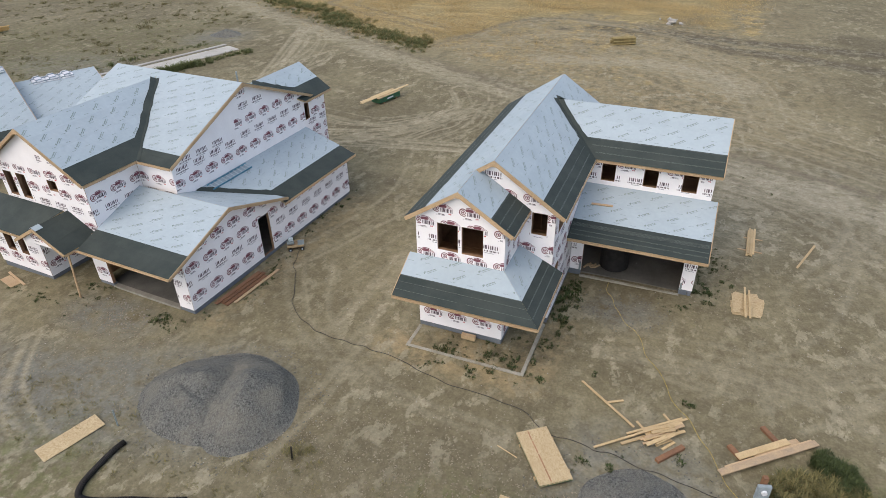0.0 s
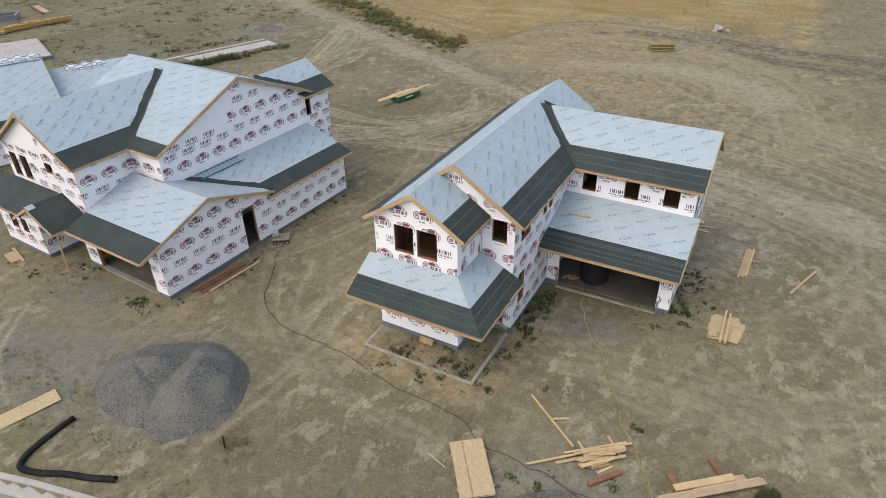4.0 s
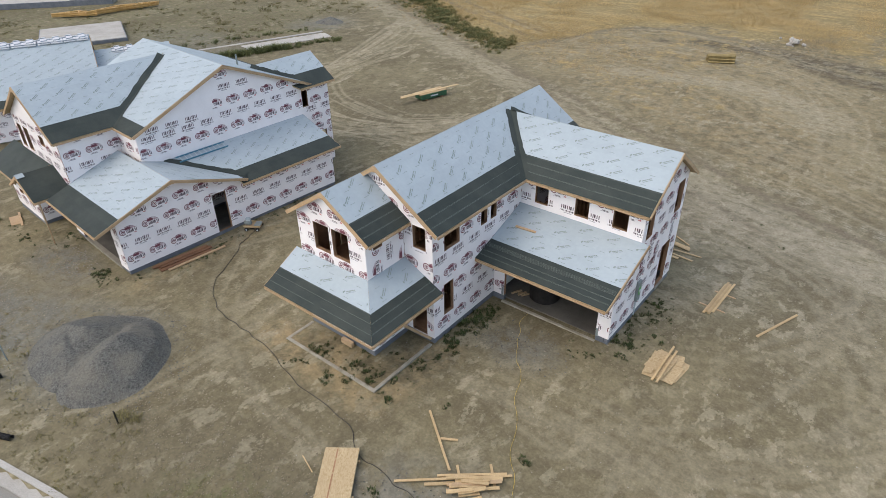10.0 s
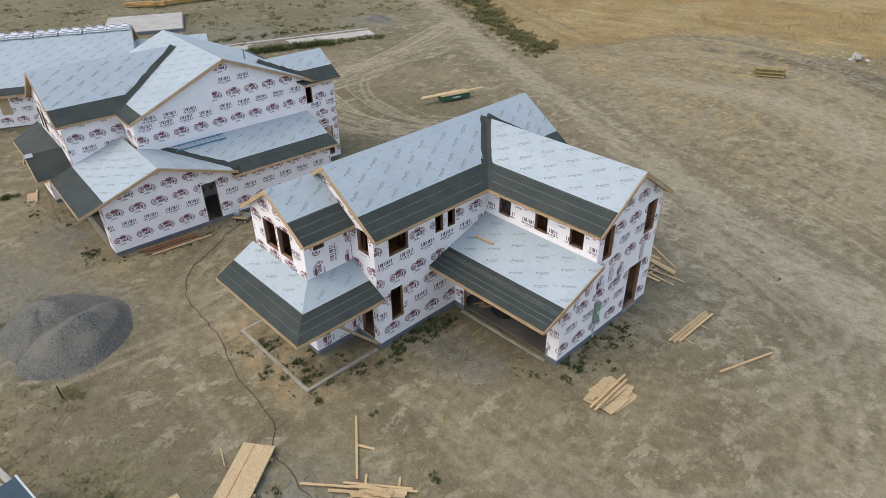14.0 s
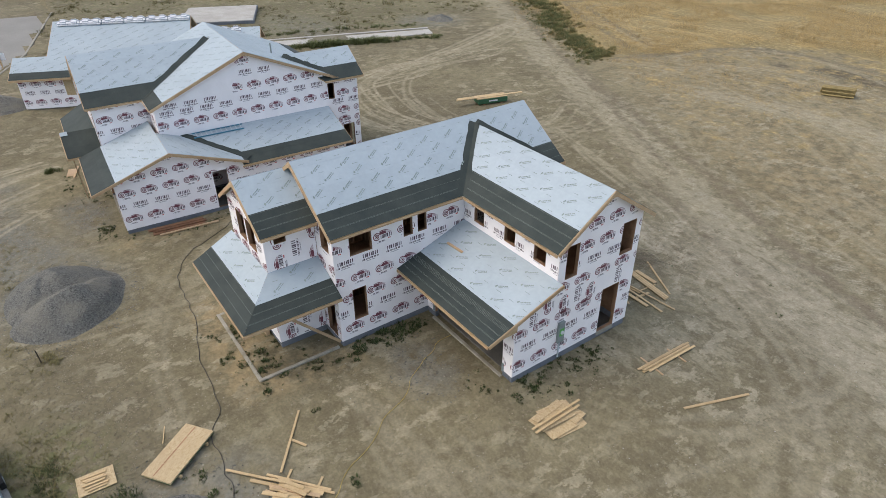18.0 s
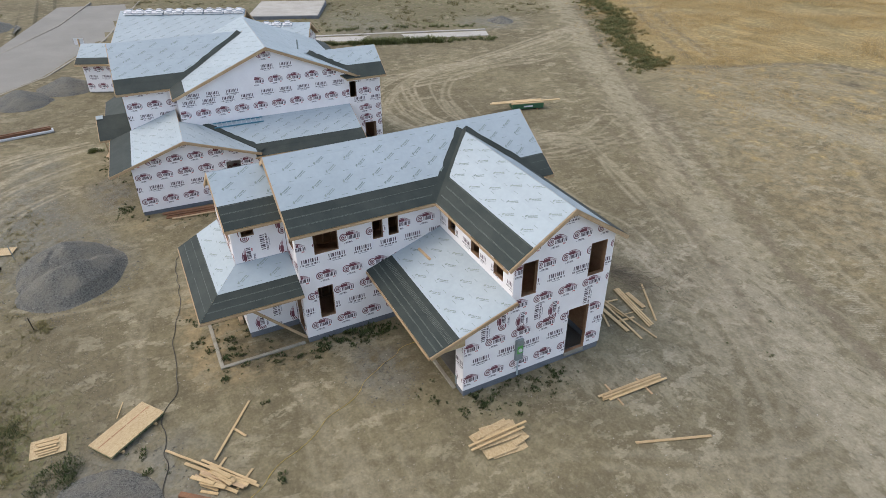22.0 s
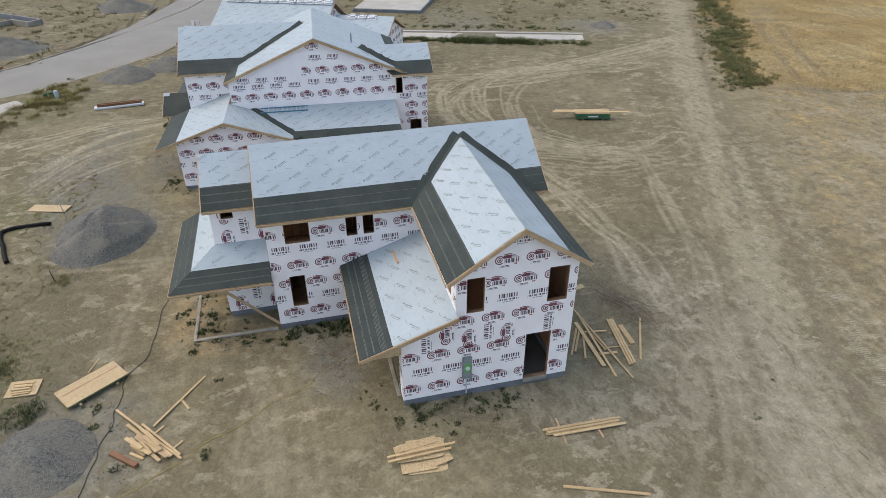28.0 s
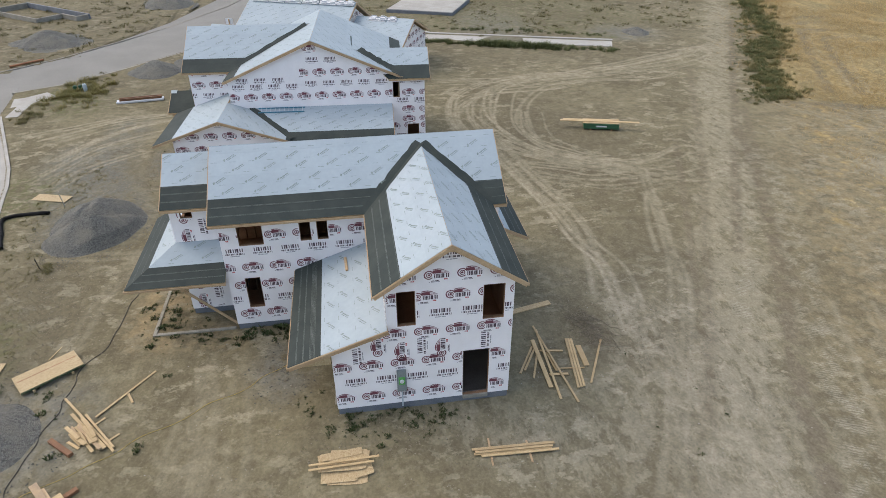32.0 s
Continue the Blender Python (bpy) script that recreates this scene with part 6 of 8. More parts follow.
for cx, cy, rx, ry, n in ((-15.3, 13.95, 4.3, 3.5, 420), (0.75, 14.75, 4.0, 3.4, 420), (-1.6, 25.6, 2.6, 1.6, 300)):
    for _ in range(n):
        a, r = rng.uniform(0, 6.28), rng.uniform(0.72, 1.0) if n > 300 else rng.uniform(0, 1)
        x, y = cx + rx * r * math.cos(a), cy + ry * r * math.sin(a)
        pts.append((x, y, float(ground_z(np.float64(x), np.float64(y)))))
scatter_stones("loose_gravel", "loose grey gravel strewn over soil", pts, 0.035, 6, GRAVEL)
pts = []
for _ in range(5000):
    x, y = rng.uniform(-24, 14), rng.uniform(10.5, 44)
    pts.append((x, y, float(ground_z(np.float64(x), np.float64(y)))))
pale = []
for _ in range(800):
    x, y = rng.uniform(-26, 14), rng.uniform(9.8, 44)
    if y > kerb_y(x) + 0.3:
        pale.append((x, y, float(ground_z(np.float64(x), np.float64(y)))))
stony = []
for cx, cy, sx, sy, n in ((-5.0, 13.5, 5.0, 1.6, 2600), (-11.5, 12.6, 2.0, 1.2, 500), (-24.0, 16.0, 2.2, 0.9, 700), (-22.0, 13.0, 2.5, 1.6, 800), (-1.0, 40.0, 1.6, 1.6, 500), (2.6, 30.0, 0.8, 2.0, 400)):
    for _ in range(n):
        x, y = rng.normal(cx, sx), rng.normal(cy, sy)
        if y > kerb_y(x) + 0.3:
            stony.append((x, y, float(ground_z(np.float64(x), np.float64(y)))))
scatter_stones("rough_clods", "rough dark clods and stones on disturbed soil", stony, 0.034, 28, CLOD)
rubble = []
for cx, cy, sx, sy, n in ((-23.8, 17.2, 0.9, 0.28, 60), (-23.2, 16.6, 1.0, 0.4, 40)):
    for _ in range(n):
        x, y = rng.normal(cx, sx), rng.normal(cy, sy)
        rubble.append((x, y, float(ground_z(np.float64(x), np.float64(y)))))
scatter_stones("rubble", "broken grey stones on disturbed soil before a garage", rubble, 0.05, 31, CONCRETE)
scatter_stones("pebbles", "small pale pebbles strewn over the bare soil", pale, 0.022, 18, ROCK_WHITE)
scatter_stones("soil_clods", "clods and small stones strewn over the bare soil", pts, 0.026, 8, CLOD)


# ---- lumber lying about ----
def lumber(label, a, b, w=0.09, h=0.04, z=0.0, mat=None, z2=None, category="board", name="board", group="loose boards"):
    """One board lying from a to b on the ground or on what lies there."""
    (x0, y0), (x1, y1) = a, b
    g0, g1 = float(ground_z(np.float64(x0), np.float64(y0))), float(ground_z(np.float64(x1), np.float64(y1)))
    d = Vector((x1 - x0, y1 - y0))
    g = max(g0, g1, float(ground_z(np.float64((x0 + x1) / 2), np.float64((y0 + y1) / 2))))
    z0_, z1_ = (g0 if z2 is not None else g) + z, (g1 if z2 is not None else g) + (z if z2 is None else z2)
    m = Matrix.Translation((x0, y0, z0_)) @ Matrix.Rotation(math.atan2(d.y, d.x), 4, "Z") @ Matrix.Rotation(-math.atan2(z1_ - z0_, d.length), 4, "Y")
    bm = bmesh.new()
    slab(bm, 0, -w / 2, 0, d.length, w / 2, h)
    bmesh.ops.bevel(bm, geom=bm.edges[:], offset=0.004, segments=1, affect="EDGES")
    ob = tagged(finish(name, bm, mat or PINE_PALE), label, category, group)
    ob.matrix_basis = m
    return ob


G1 = "boards dropped in front of the near house"
for a, b, w, h, z, mat in (((-2.24, 20.28), (0.10, 18.54), 0.09, 0.04, 0.0, PINE_PALE), ((-1.05, 19.45), (-0.48, 19.78), 0.09, 0.04, 0.04, PINE_PALE), ((-1.14, 17.01), (1.95, 19.70), 0.09, 0.04, 0.05, PINE_PALE),
                           ((-0.11, 18.11), (1.76, 19.65), 0.09, 0.04, 0.05, PINE_PALE), ((-0.23, 17.55), (0.55, 18.24), 0.12, 0.04, 0.04, PINE_PALE), ((0.55, 18.28), (1.79, 19.35), 0.16, 0.04, 0.10, PINE_PALE),
                           ((0.57, 18.08), (1.84, 19.23), 0.14, 0.04, 0.14, PINE), ((0.86, 18.09), (1.91, 18.98), 0.12, 0.04, 0.10, PINE_PALE), ((0.97, 17.91), (1.49, 18.41), 0.1, 0.04, 0.05, PINE_PALE), ((1.21, 17.86), (1.60, 18.38), 0.1, 0.04, 0.0, PINE_PALE),
                           ((0.15, 18.91), (0.9, 18.2), 0.09, 0.04, 0.0, PINE_PALE), ((1.07, 19.67), (1.7, 19.0), 0.09, 0.04, 0.0, PINE_PALE), ((0.75, 18.35), (1.5, 19.0), 0.14, 0.04, 0.19, PINE_PALE), ((0.4, 18.0), (1.2, 18.75), 0.1, 0.04, 0.06, PINE)):
    lumber("pale pine board dropped in a loose pile on soil", a, b, w, h, z, mat, group=G1)
rs = random.Random(44)
for i in range(12):
    k, off = rs.uniform(-0.15, 0.75), rs.uniform(-0.42, 0.30)
    x, y = 0.55 + 0.76 * k + 0.64 * off, 17.95 + 0.64 * k - 0.76 * off
    l, a = rs.uniform(0.45, 1.15), math.radians(40 + rs.gauss(0, 7))
    lumber("short pale pine offcut heaped on dropped boards", (x, y), (x + l * math.cos(a), y + l * math.sin(a)), rs.choice((0.09, 0.09, 0.14)), 0.04, 0.09 + 0.042 * (i % 4), PINE_PALE if i % 4 else PINE, group=G1)
lumber("dark reddish timber sleeper lying on soil", (1.08, 17.21), (1.91, 18.21), 0.19, 0.14, 0, CEDAR, category="timber", name="timber")
lumber("dark reddish timber sleeper under planks", (4.60, 20.28), (5.40, 19.32), 0.19, 0.12, 0, CEDAR, category="timber", name="timber")
lumber("dark reddish timber sleeper under planks", (3.46, 18.92), (4.02, 18.30), 0.19, 0.12, 0, CEDAR, category="timber", name="timber")
lumber("long wide weathered plank resting on sleepers", (3.17, 17.40), (6.41, 20.08), 0.26, 0.045, 0.13, PLANK_WORN, category="plank", name="plank")
lumber("long wide plank under another plank", (3.40, 17.72), (6.30, 20.12), 0.24, 0.04, 0.085, PINE, category="plank", name="plank")
lumber("short wide pale plank resting on sleepers", (3.73, 18.36), (5.45, 19.80), 0.27, 0.045, 0.13, PINE_PALE, category="plank", name="plank")
lumber("short wide plank resting on sleepers", (4.3, 18.75), (5.80, 19.98), 0.25, 0.045, 0.08, PINE, category="plank", name="plank")
lumber("thin pale lath lying on soil", (-4.47, 15.79), (-3.63, 15.51), 0.04, 0.02)
G2 = "boards behind the garage wing"
for a, b, w, z, z2 in (((-2.45, 36.78), (2.22, 37.40), 0.09, 0.20, 0.03), ((-2.2, 36.86), (1.98, 36.75), 0.10, 0.17, 0.03), ((-1.65, 36.55), (1.30, 36.54), 0.18, 0.08, 0.04), ((-0.79, 36.96), (0.39, 37.07), 0.12, 0.05, 0.05), ((-1.16, 36.53), (0.15, 35.74), 0.09, 0.05, 0.02),
                       ((-0.92, 36.59), (0.65, 35.99), 0.09, 0.06, 0.02), ((-1.3, 36.45), (0.3, 35.5), 0.09, 0.03, 0.01), ((-1.51, 38.06), (1.48, 37.65), 0.1, 0.06, 0.06), ((-1.49, 38.17), (1.45, 37.78), 0.1, 0.06, 0.06), ((-1.46, 38.28), (1.42, 37.91), 0.1, 0.06, 0.06), ((-1.03, 38.47), (0.24, 38.44), 0.24, 0.02, 0.02),
                       ((-1.29, 39.63), (1.25, 38.27), 0.09, 0.02, 0.02), ((-0.98, 36.7), (-0.81, 37.7), 0.09, 0.02, 0.02), ((0.24, 37.2), (0.34, 38.3), 0.06, 0.02, 0.02), ((0.53, 36.7), (0.60, 37.5), 0.12, 0.02, 0.02)):
    lumber("pale pine stud in a scattered heap on soil", a, b, w, 0.04, z, PINE_PALE, z2, group=G2)
lumber("narrow sheathing offcut beside the rear corner", (-3.80, 36.1), (-4.28, 38.15), 0.32, 0.05, 0, OSB)
G3 = "studs stacked on two bearers"
lumber("pine bearer under a stack of studs", (3.50, 33.43), (4.74, 33.35), 0.07, 0.04, 0, PINE, group=G3)
lumber("pine bearer under a stack of studs", (3.79, 34.82), (4.78, 34.80), 0.07, 0.04, 0, PINE, group=G3)
for i, (dx, dy, z) in enumerate(((-0.06, 0.0, 0.045), (0.05, 0.12, 0.045), (0.16, 0.05, 0.045), (0.27, 0.3, 0.045), (0.0, 0.2, 0.09), (0.12, 0.1, 0.09))):
    lumber("pale pine stud in a tidy stack", (4.02 + dx, 32.72 + dy), (4.12 + dx, 35.6 + dy), 0.1, 0.04, z, PINE_PALE, group=G3)
lumber("single pale pine board lying on bare soil", (6.40, 32.51), (7.42, 35.23), 0.11, 0.04)
G4 = "red-brown boards by the garage wall"
for i, (dx, dy, w, z) in enumerate(((0, 0, 0.19, 0), (0.21, 0.1, 0.19, 0), (0.42, 0.05, 0.19, 0), (0.03, -0.1, 0.19, 0.045), (0.25, 0.2, 0.19, 0.045), (0.1, 0.1, 0.19, 0.09), (0.65, 0.35, 0.14, 0))):
    lumber("red-brown stained board beside the garage wall", (-20.1 + 1.3 * dx, 19.1 + dy), (-19.78 + 1.3 * dx, 21.95 + dy + (0.4 if i == 6 else 0)), w * 1.2, 0.05, 1.2 * z, CEDAR if i != 6 else PINE, group=G4)
lumber("plywood offcut by the front wall", (-32.2, 16.9), (-31.0, 16.6), 0.5, 0.03, 0, PINE)
lumber("pine offcut by the front wall", (-32.4, 17.3), (-30.5, 16.75), 0.12, 0.04, 0.02, PINE)


def sheet(label, corner, along, across, thick, z, mat, edge=None, category="sheathing panel"):
    """A panel from a corner, by two edge vectors in plan."""
    bm = bmesh.new()
    c, u, v = Vector((*corner, z)), Vector((*along, 0)), Vector((*across, 0))
    prism(bm, [c, c + u, c + u + v, c + v], (0, 0, thick), 0, 0 if edge is None else 1)
    bmesh.ops.recalc_face_normals(bm, faces=bm.faces[:])
    return tagged(finish("strand_board", bm, [mat] if edge is None else [mat, edge]), label, category)


# stack of panels with green-painted edges, on two bearers
st = thing("panel_stack", "stack of strand board panels with green edges on bearers", "panel stack", pose(-2.51, 14.52, 0.0, 0, 0, math.degrees(math.atan2(1.97, -1.46))))
for i in range(5):
    bm = bmesh.new()
    j = (0.0, 0.01, -0.01, 0.015, 0.0)[i]
    slab(bm, j, -1.22 + j, 0.10 + 0.02 * i, 2.44 + j, j, 0.118 + 0.02 * i)
    bm.faces.ensure_lookup_table()
    for fc in bm.faces:
        fc.material_index = 0 if abs(fc.normal.z) > 0.5 else 1
    bm.normal_update()
    for fc in bm.faces:
        fc.material_index = 0 if abs(fc.normal.z) > 0.5 else 1
    part("panel", bm, [OSB, GREEN_WRAP], st)
bm = bmesh.new()
for x0, x1 in ((0.08, 0.62), (0.66, 1.3), (1.36, 1.9), (1.98, 2.38)):
    slab(bm, x0, -0.47, 0.1995, x1, -0.42, 0.2025)
part("printed_line", bm, FRAMING, st)
for x in (0.4, 1.9):
    bm = bmesh.new()
    slab(bm, x, -1.3, 0.0, x + 0.09, 0.05, 0.098)
    part("bearer", bm, PINE_PALE, st)
sheet("strand board panel lying on weedy soil", (-20.42, 9.18), (0.66, 2.2), (0.80, -0.24), 0.02, 0.06, OSB)
sheet("small strand board panel under short offcuts", (-3.77, 12.6), (0.07, 1.2), (0.92, -0.03), 0.02, 0.05, OSB)
for i in range(6):
    lumber("short pine offcut on a small panel", (-3.6 + 0.13 * i, 12.75 + 0.06 * (i % 3)), (-3.52 + 0.12 * i, 13.55 - 0.07 * (i % 2)), 0.09, 0.04, 0.06 + (0.04 if i in (2, 3) else 0), PINE_PALE, group="offcuts on a small panel")
# scrap of sheathing with two studs across
rs = random.Random(12)
for i, (x, y, w, l, a) in enumerate(((3.9, 28.1, 1.2, 1.5, 3), (4.2, 28.2, 1.1, 1.45, -6), (3.65, 27.75, 0.7, 1.15, 8), (4.35, 27.9, 0.6, 1.3, -3), (3.95, 28.5, 1.15, 0.9, -8), (4.3, 28.75, 0.45, 0.7, 12), (3.75, 28.25, 0.9, 1.3, -4), (3.5, 28.0, 0.32, 1.5, 5), (4.1, 28.0, 0.28, 1.7, -4))):
    bm = bmesh.new()
    c0, c1 = rs.uniform(0.02, 0.16) * w, rs.uniform(0.02, 0.2) * l
    prism(bm, [(-w / 2, -l / 2, 0), (w / 2, -l / 2 + rs.uniform(0, 0.05) * l, 0), (w / 2, l / 2 - c1, 0), (w / 2 - c0, l / 2, 0), (-w / 2 + rs.uniform(0, 0.05) * w, l / 2, 0)], (0, 0, 0.014))
    bmesh.ops.recalc_face_normals(bm, faces=bm.faces[:])
    ob = tagged(finish("sheathing_offcut", bm, OSB), "strand board offcut in a loose scrap pile", "sheathing offcut", "sheathing scrap pile")
    ob.matrix_basis = pose(x, y, 0.03 + 0.018 * i, rs.uniform(-1.2, 1.2), rs.uniform(-1.2, 1.2), a)
for dx in (0.0, 0.2):
    lumber("pale pine stud across the sheathing scrap", (3.92 + dx, 26.85), (3.86 + dx, 29.35 - dx), 0.09, 0.04, 0.21, PINE_PALE, group="sheathing scrap pile")


# ---- cables and pipe ----
def tube(name, pts, r, mat, label, category, ripple=0.0):
    cu = bpy.data.curves.new(name, "CURVE")
    cu.dimensions, cu.bevel_depth, cu.bevel_resolution = "3D", r, 2
    sp = cu.splines.new("NURBS")
    sp.points.add(len(pts) - 1)
    for p, q in zip(sp.points, pts):
        p.co = (*q, 1)
    sp.use_endpoint_u, sp.order_u, sp.resolution_u = True, 3, 6
    cu.materials.append(mat)
    tmp = bpy.data.objects.new(name, cu)
    me = bpy.data.meshes.new_from_object(tmp)
    me.name = name
    bpy.data.objects.remove(tmp)
    me.polygons.foreach_set("use_smooth", np.ones(len(me.polygons), dtype=bool))
    return tagged(new(name, me), label, category)


def on_ground(pts, up, wiggle=0.0, seed=0):
    r = random.Random(seed)
    out_ = []
    for (x0, y0), (x1, y1) in zip(pts, pts[1:]):
        n = max(1, int(math.hypot(x1 - x0, y1 - y0) / 0.5)) if wiggle else 1
        for i in range(n):
            x, y = x0 + (x1 - x0) * i / n + r.uniform(-wiggle, wiggle), y0 + (y1 - y0) * i / n + r.uniform(-wiggle, wiggle)
            out_.append((x, y, float(ground_z(np.float64(x), np.float64(y))) + up))
    x, y = pts[-1]
    return out_ + [(x, y, float(ground_z(np.float64(x), np.float64(y))) + up)]


tube("extension_cord", on_ground([(-19.3, 24.7), (-19.04, 24.9), (-18.63, 23.82), (-17.46, 22.01), (-16.36, 20.15), (-14.36, 19.09), (-11.83, 18.82), (-10.09, 18.70), (-8.23, 18.12), (-6.67, 18.03), (-4.92, 17.87), (-3.96, 17.77), (-3.35, 17.24), (-2.55, 17.11), (-0.51, 16.92), (1.11, 16.64), (2.44, 16.54), (4.1, 16.5)], 0.02, 0.15, 1), 0.013, BLACK_CORD, "black power cord snaking over bare soil", "power cord")
tube("extension_cord", on_ground([(-2.6, 27.6), (-1.94, 25.96), (-1.08, 24.68), (0.16, 22.89), (1.30, 20.81), (2.03, 19.66), (2.72, 18.33), (3.24, 17.23), (3.53, 16.84), (4.1, 16.4)], 0.02, 0.16, 2), 0.0075, YELLOW_CORD, "yellow extension cord snaking over bare soil", "power cord")


def corrugated(pts, r):
    """Ribbed drain pipe along a smooth line."""
    bm = bmesh.new()
    line = []
    n = len(pts)
    for i in range(n - 1):
        p0, p1, p2, p3 = (Vector(pts[max(0, min(n - 1, i + k))]) for k in (-1, 0, 1, 2))
        for s in range(40):
            t = s / 40
            line.append(0.5 * ((2 * p1) + (p2 - p0) * t + (2 * p0 - 5 * p1 + 4 * p2 - p3) * t * t + (3 * p1 - p0 - 3 * p2 + p3) * t ** 3))
    prev = None
    for i, p in enumerate(line):
        d = (line[min(i + 1, len(line) - 1)] - line[max(0, i - 1)]).normalized()
        s = d.cross(Vector((0, 0, 1))).normalized()
        u = s.cross(d)
        rr = r * (1.0 if i % 2 else 0.86)
        ring = [bm.verts.new(p + (s * math.cos(a) + u * math.sin(a)) * rr) for a in (2 * math.pi * k / 12 for k in range(12))]
        if prev:
            for k in range(12):
                bm.faces.new((prev[k], prev[(k + 1) % 12], ring[(k + 1) % 12], ring[k]))
        prev = ring
    bmesh.ops.recalc_face_normals(bm, faces=bm.faces[:])
    return bm


tagged(finish("drain_pipe", corrugated([(-17.55, 10.75, 0.10), (-17.62, 10.3, 0.10), (-17.6, 9.5, 0.10), (-17.5, 8.75, 0.10), (-17.15, 8.32, 0.10), (-16.4, 8.45, 0.10), (-15.4, 8.9, 0.10), (-14.5, 9.2, 0.10), (-13.6, 9.6, 0.10)], 0.12), BLACK_PLASTIC), "black corrugated drain pipe bent on weedy soil", "drain pipe")


# ---- small site equipment ----
cart = thing("hand_cart", "low wooden hand cart with a grey compressor by a doorway", "cart", pose(-19.25, 24.9, 0.0, 0, 0, 35) @ Matrix.Scale(0.8, 4))
bm = bmesh.new()
slab(bm, -0.62, -0.38, 0.26, 0.55, 0.38, 0.32)
part("deck", bm, PINE, cart)
for y in (-0.4, 0.37):
    bm = bmesh.new()
    slab(bm, -0.62, y, 0.322, 0.55, y + 0.03, 0.42)
    part("side_board", bm, PINE_PALE, cart)
bm = bmesh.new()
slab(bm, 0.1, -0.36, 0.322, 0.54, 0.36, 0.4)
part("tray", bm, STEEL_GREY, cart)
for x in (-0.42, 0.38):
    for y in (-0.46, 0.46):
        bm = bmesh.new()
        bmesh.ops.create_cone(bm, segments=18, radius1=0.14, radius2=0.14, depth=0.07, cap_ends=True, matrix=pose(x, y, 0.14, 90))
        w = part("wheel", bm, RUBBER, cart)
        bm = bmesh.new()
        bmesh.ops.create_cone(bm, segments=12, radius1=0.06, radius2=0.06, depth=0.085, cap_ends=True, matrix=pose(x, y, 0.14, 90))
        part("hub", bm, PALE_GREY, w)
comp = thing("compressor", "small grey portable compressor standing on a cart", "compressor", pose(-19.35, 24.8, 0.26, 0, 0, 35) @ Matrix.Scale(0.8, 4))
bm = bmesh.new()
bmesh.ops.create_cone(bm, segments=20, radius1=0.16, radius2=0.16, depth=0.5, cap_ends=True, matrix=pose(-0.2, 0, 0.17, 0, 90))
bmesh.ops.bevel(bm, geom=[e for e in bm.edges if abs(e.verts[0].co.x - e.verts[1].co.x) < 1e-4], offset=0.04, segments=2, affect="EDGES")
part("tank", bm, STEEL_GREY, comp)
bm = bmesh.new()
slab(bm, -0.32, -0.12, 0.32, 0.0, 0.12, 0.55)
bmesh.ops.bevel(bm, geom=bm.edges[:], offset=0.03, segments=2, affect="EDGES")
part("motor", bm, PALE_GREY, comp)

ped = thing("power_pedestal", "pale grey temporary power box with a round meter on timber", "power box", pose(4.40, 16.42, 0, 0, 0, 18))
bm = bmesh.new()
slab(bm, -0.06, 0.12, 0, 0.10, 0.27, 1.42)
part("post", bm, CEDAR, ped)
bm = bmesh.new()
slab(bm, -0.22, -0.02, 0.52, 0.22, 0.12, 1.18)
bmesh.ops.bevel(bm, geom=bm.edges[:], offset=0.02, segments=2, affect="EDGES")
bx = part("enclosure", bm, BOX_GREY, ped)
bm = bmesh.new()
bmesh.ops.create_cone(bm, segments=24, radius1=0.10, radius2=0.085, depth=0.08, cap_ends=True, matrix=pose(0.0, -0.05, 0.93, 90))
part("meter", bm, WHITE_PLASTIC, bx)
bm = bmesh.new()
slab(bm, -0.08, -0.03, 0.2, -0.02, 0.03, 0.62)
part("conduit", bm, WHITE_PLASTIC, ped)
for x, y, h, mat, lab in ((-11.25, 12.45, 0.75, BLACK_PLASTIC, "short dark marker stake beside a weed"), (-18.5, 11.3, 0.95, STEEL_GREY, "thin grey marker stake in weedy soil")):
    bm = bmesh.new()
    slab(bm, -0.03, -0.02, -0.1, 0.03, 0.02, h)
    bmesh.ops.bevel(bm, geom=bm.edges[:], offset=0.006, segments=1, affect="EDGES")
    s = tagged(finish("marker_stake", bm, mat), lab, "stake")
    s.matrix_basis = pose(x, y, 0, 4, 6, 20)

rs = random.Random(31)
bm = bmesh.new()
for _ in range(150):
    x, y, a = rs.gauss(0, 0.7), rs.gauss(0, 0.36), rs.gauss(0.25, 0.7)
    l, z = rs.uniform(0.25, 0.8), rs.uniform(0.02, 0.16)
    bar(bm, (x - l / 2 * math.cos(a), y - l / 2 * math.sin(a), z + rs.uniform(-0.03, 0.06)), (x + l / 2 * math.cos(a), y + l / 2 * math.sin(a), z + rs.uniform(-0.03, 0.06)), rs.uniform(0.012, 0.024), 0.015)
bh = tagged(finish("brush_heap", bm, DRY_STICK), "low heap of dry grey sticks and stalks on soil", "brush", kind="stuff")
bh.matrix_basis = pose(-2.2, 39.4, float(ground_z(np.float64(-2.2), np.float64(39.4))), 0, 0, 20)

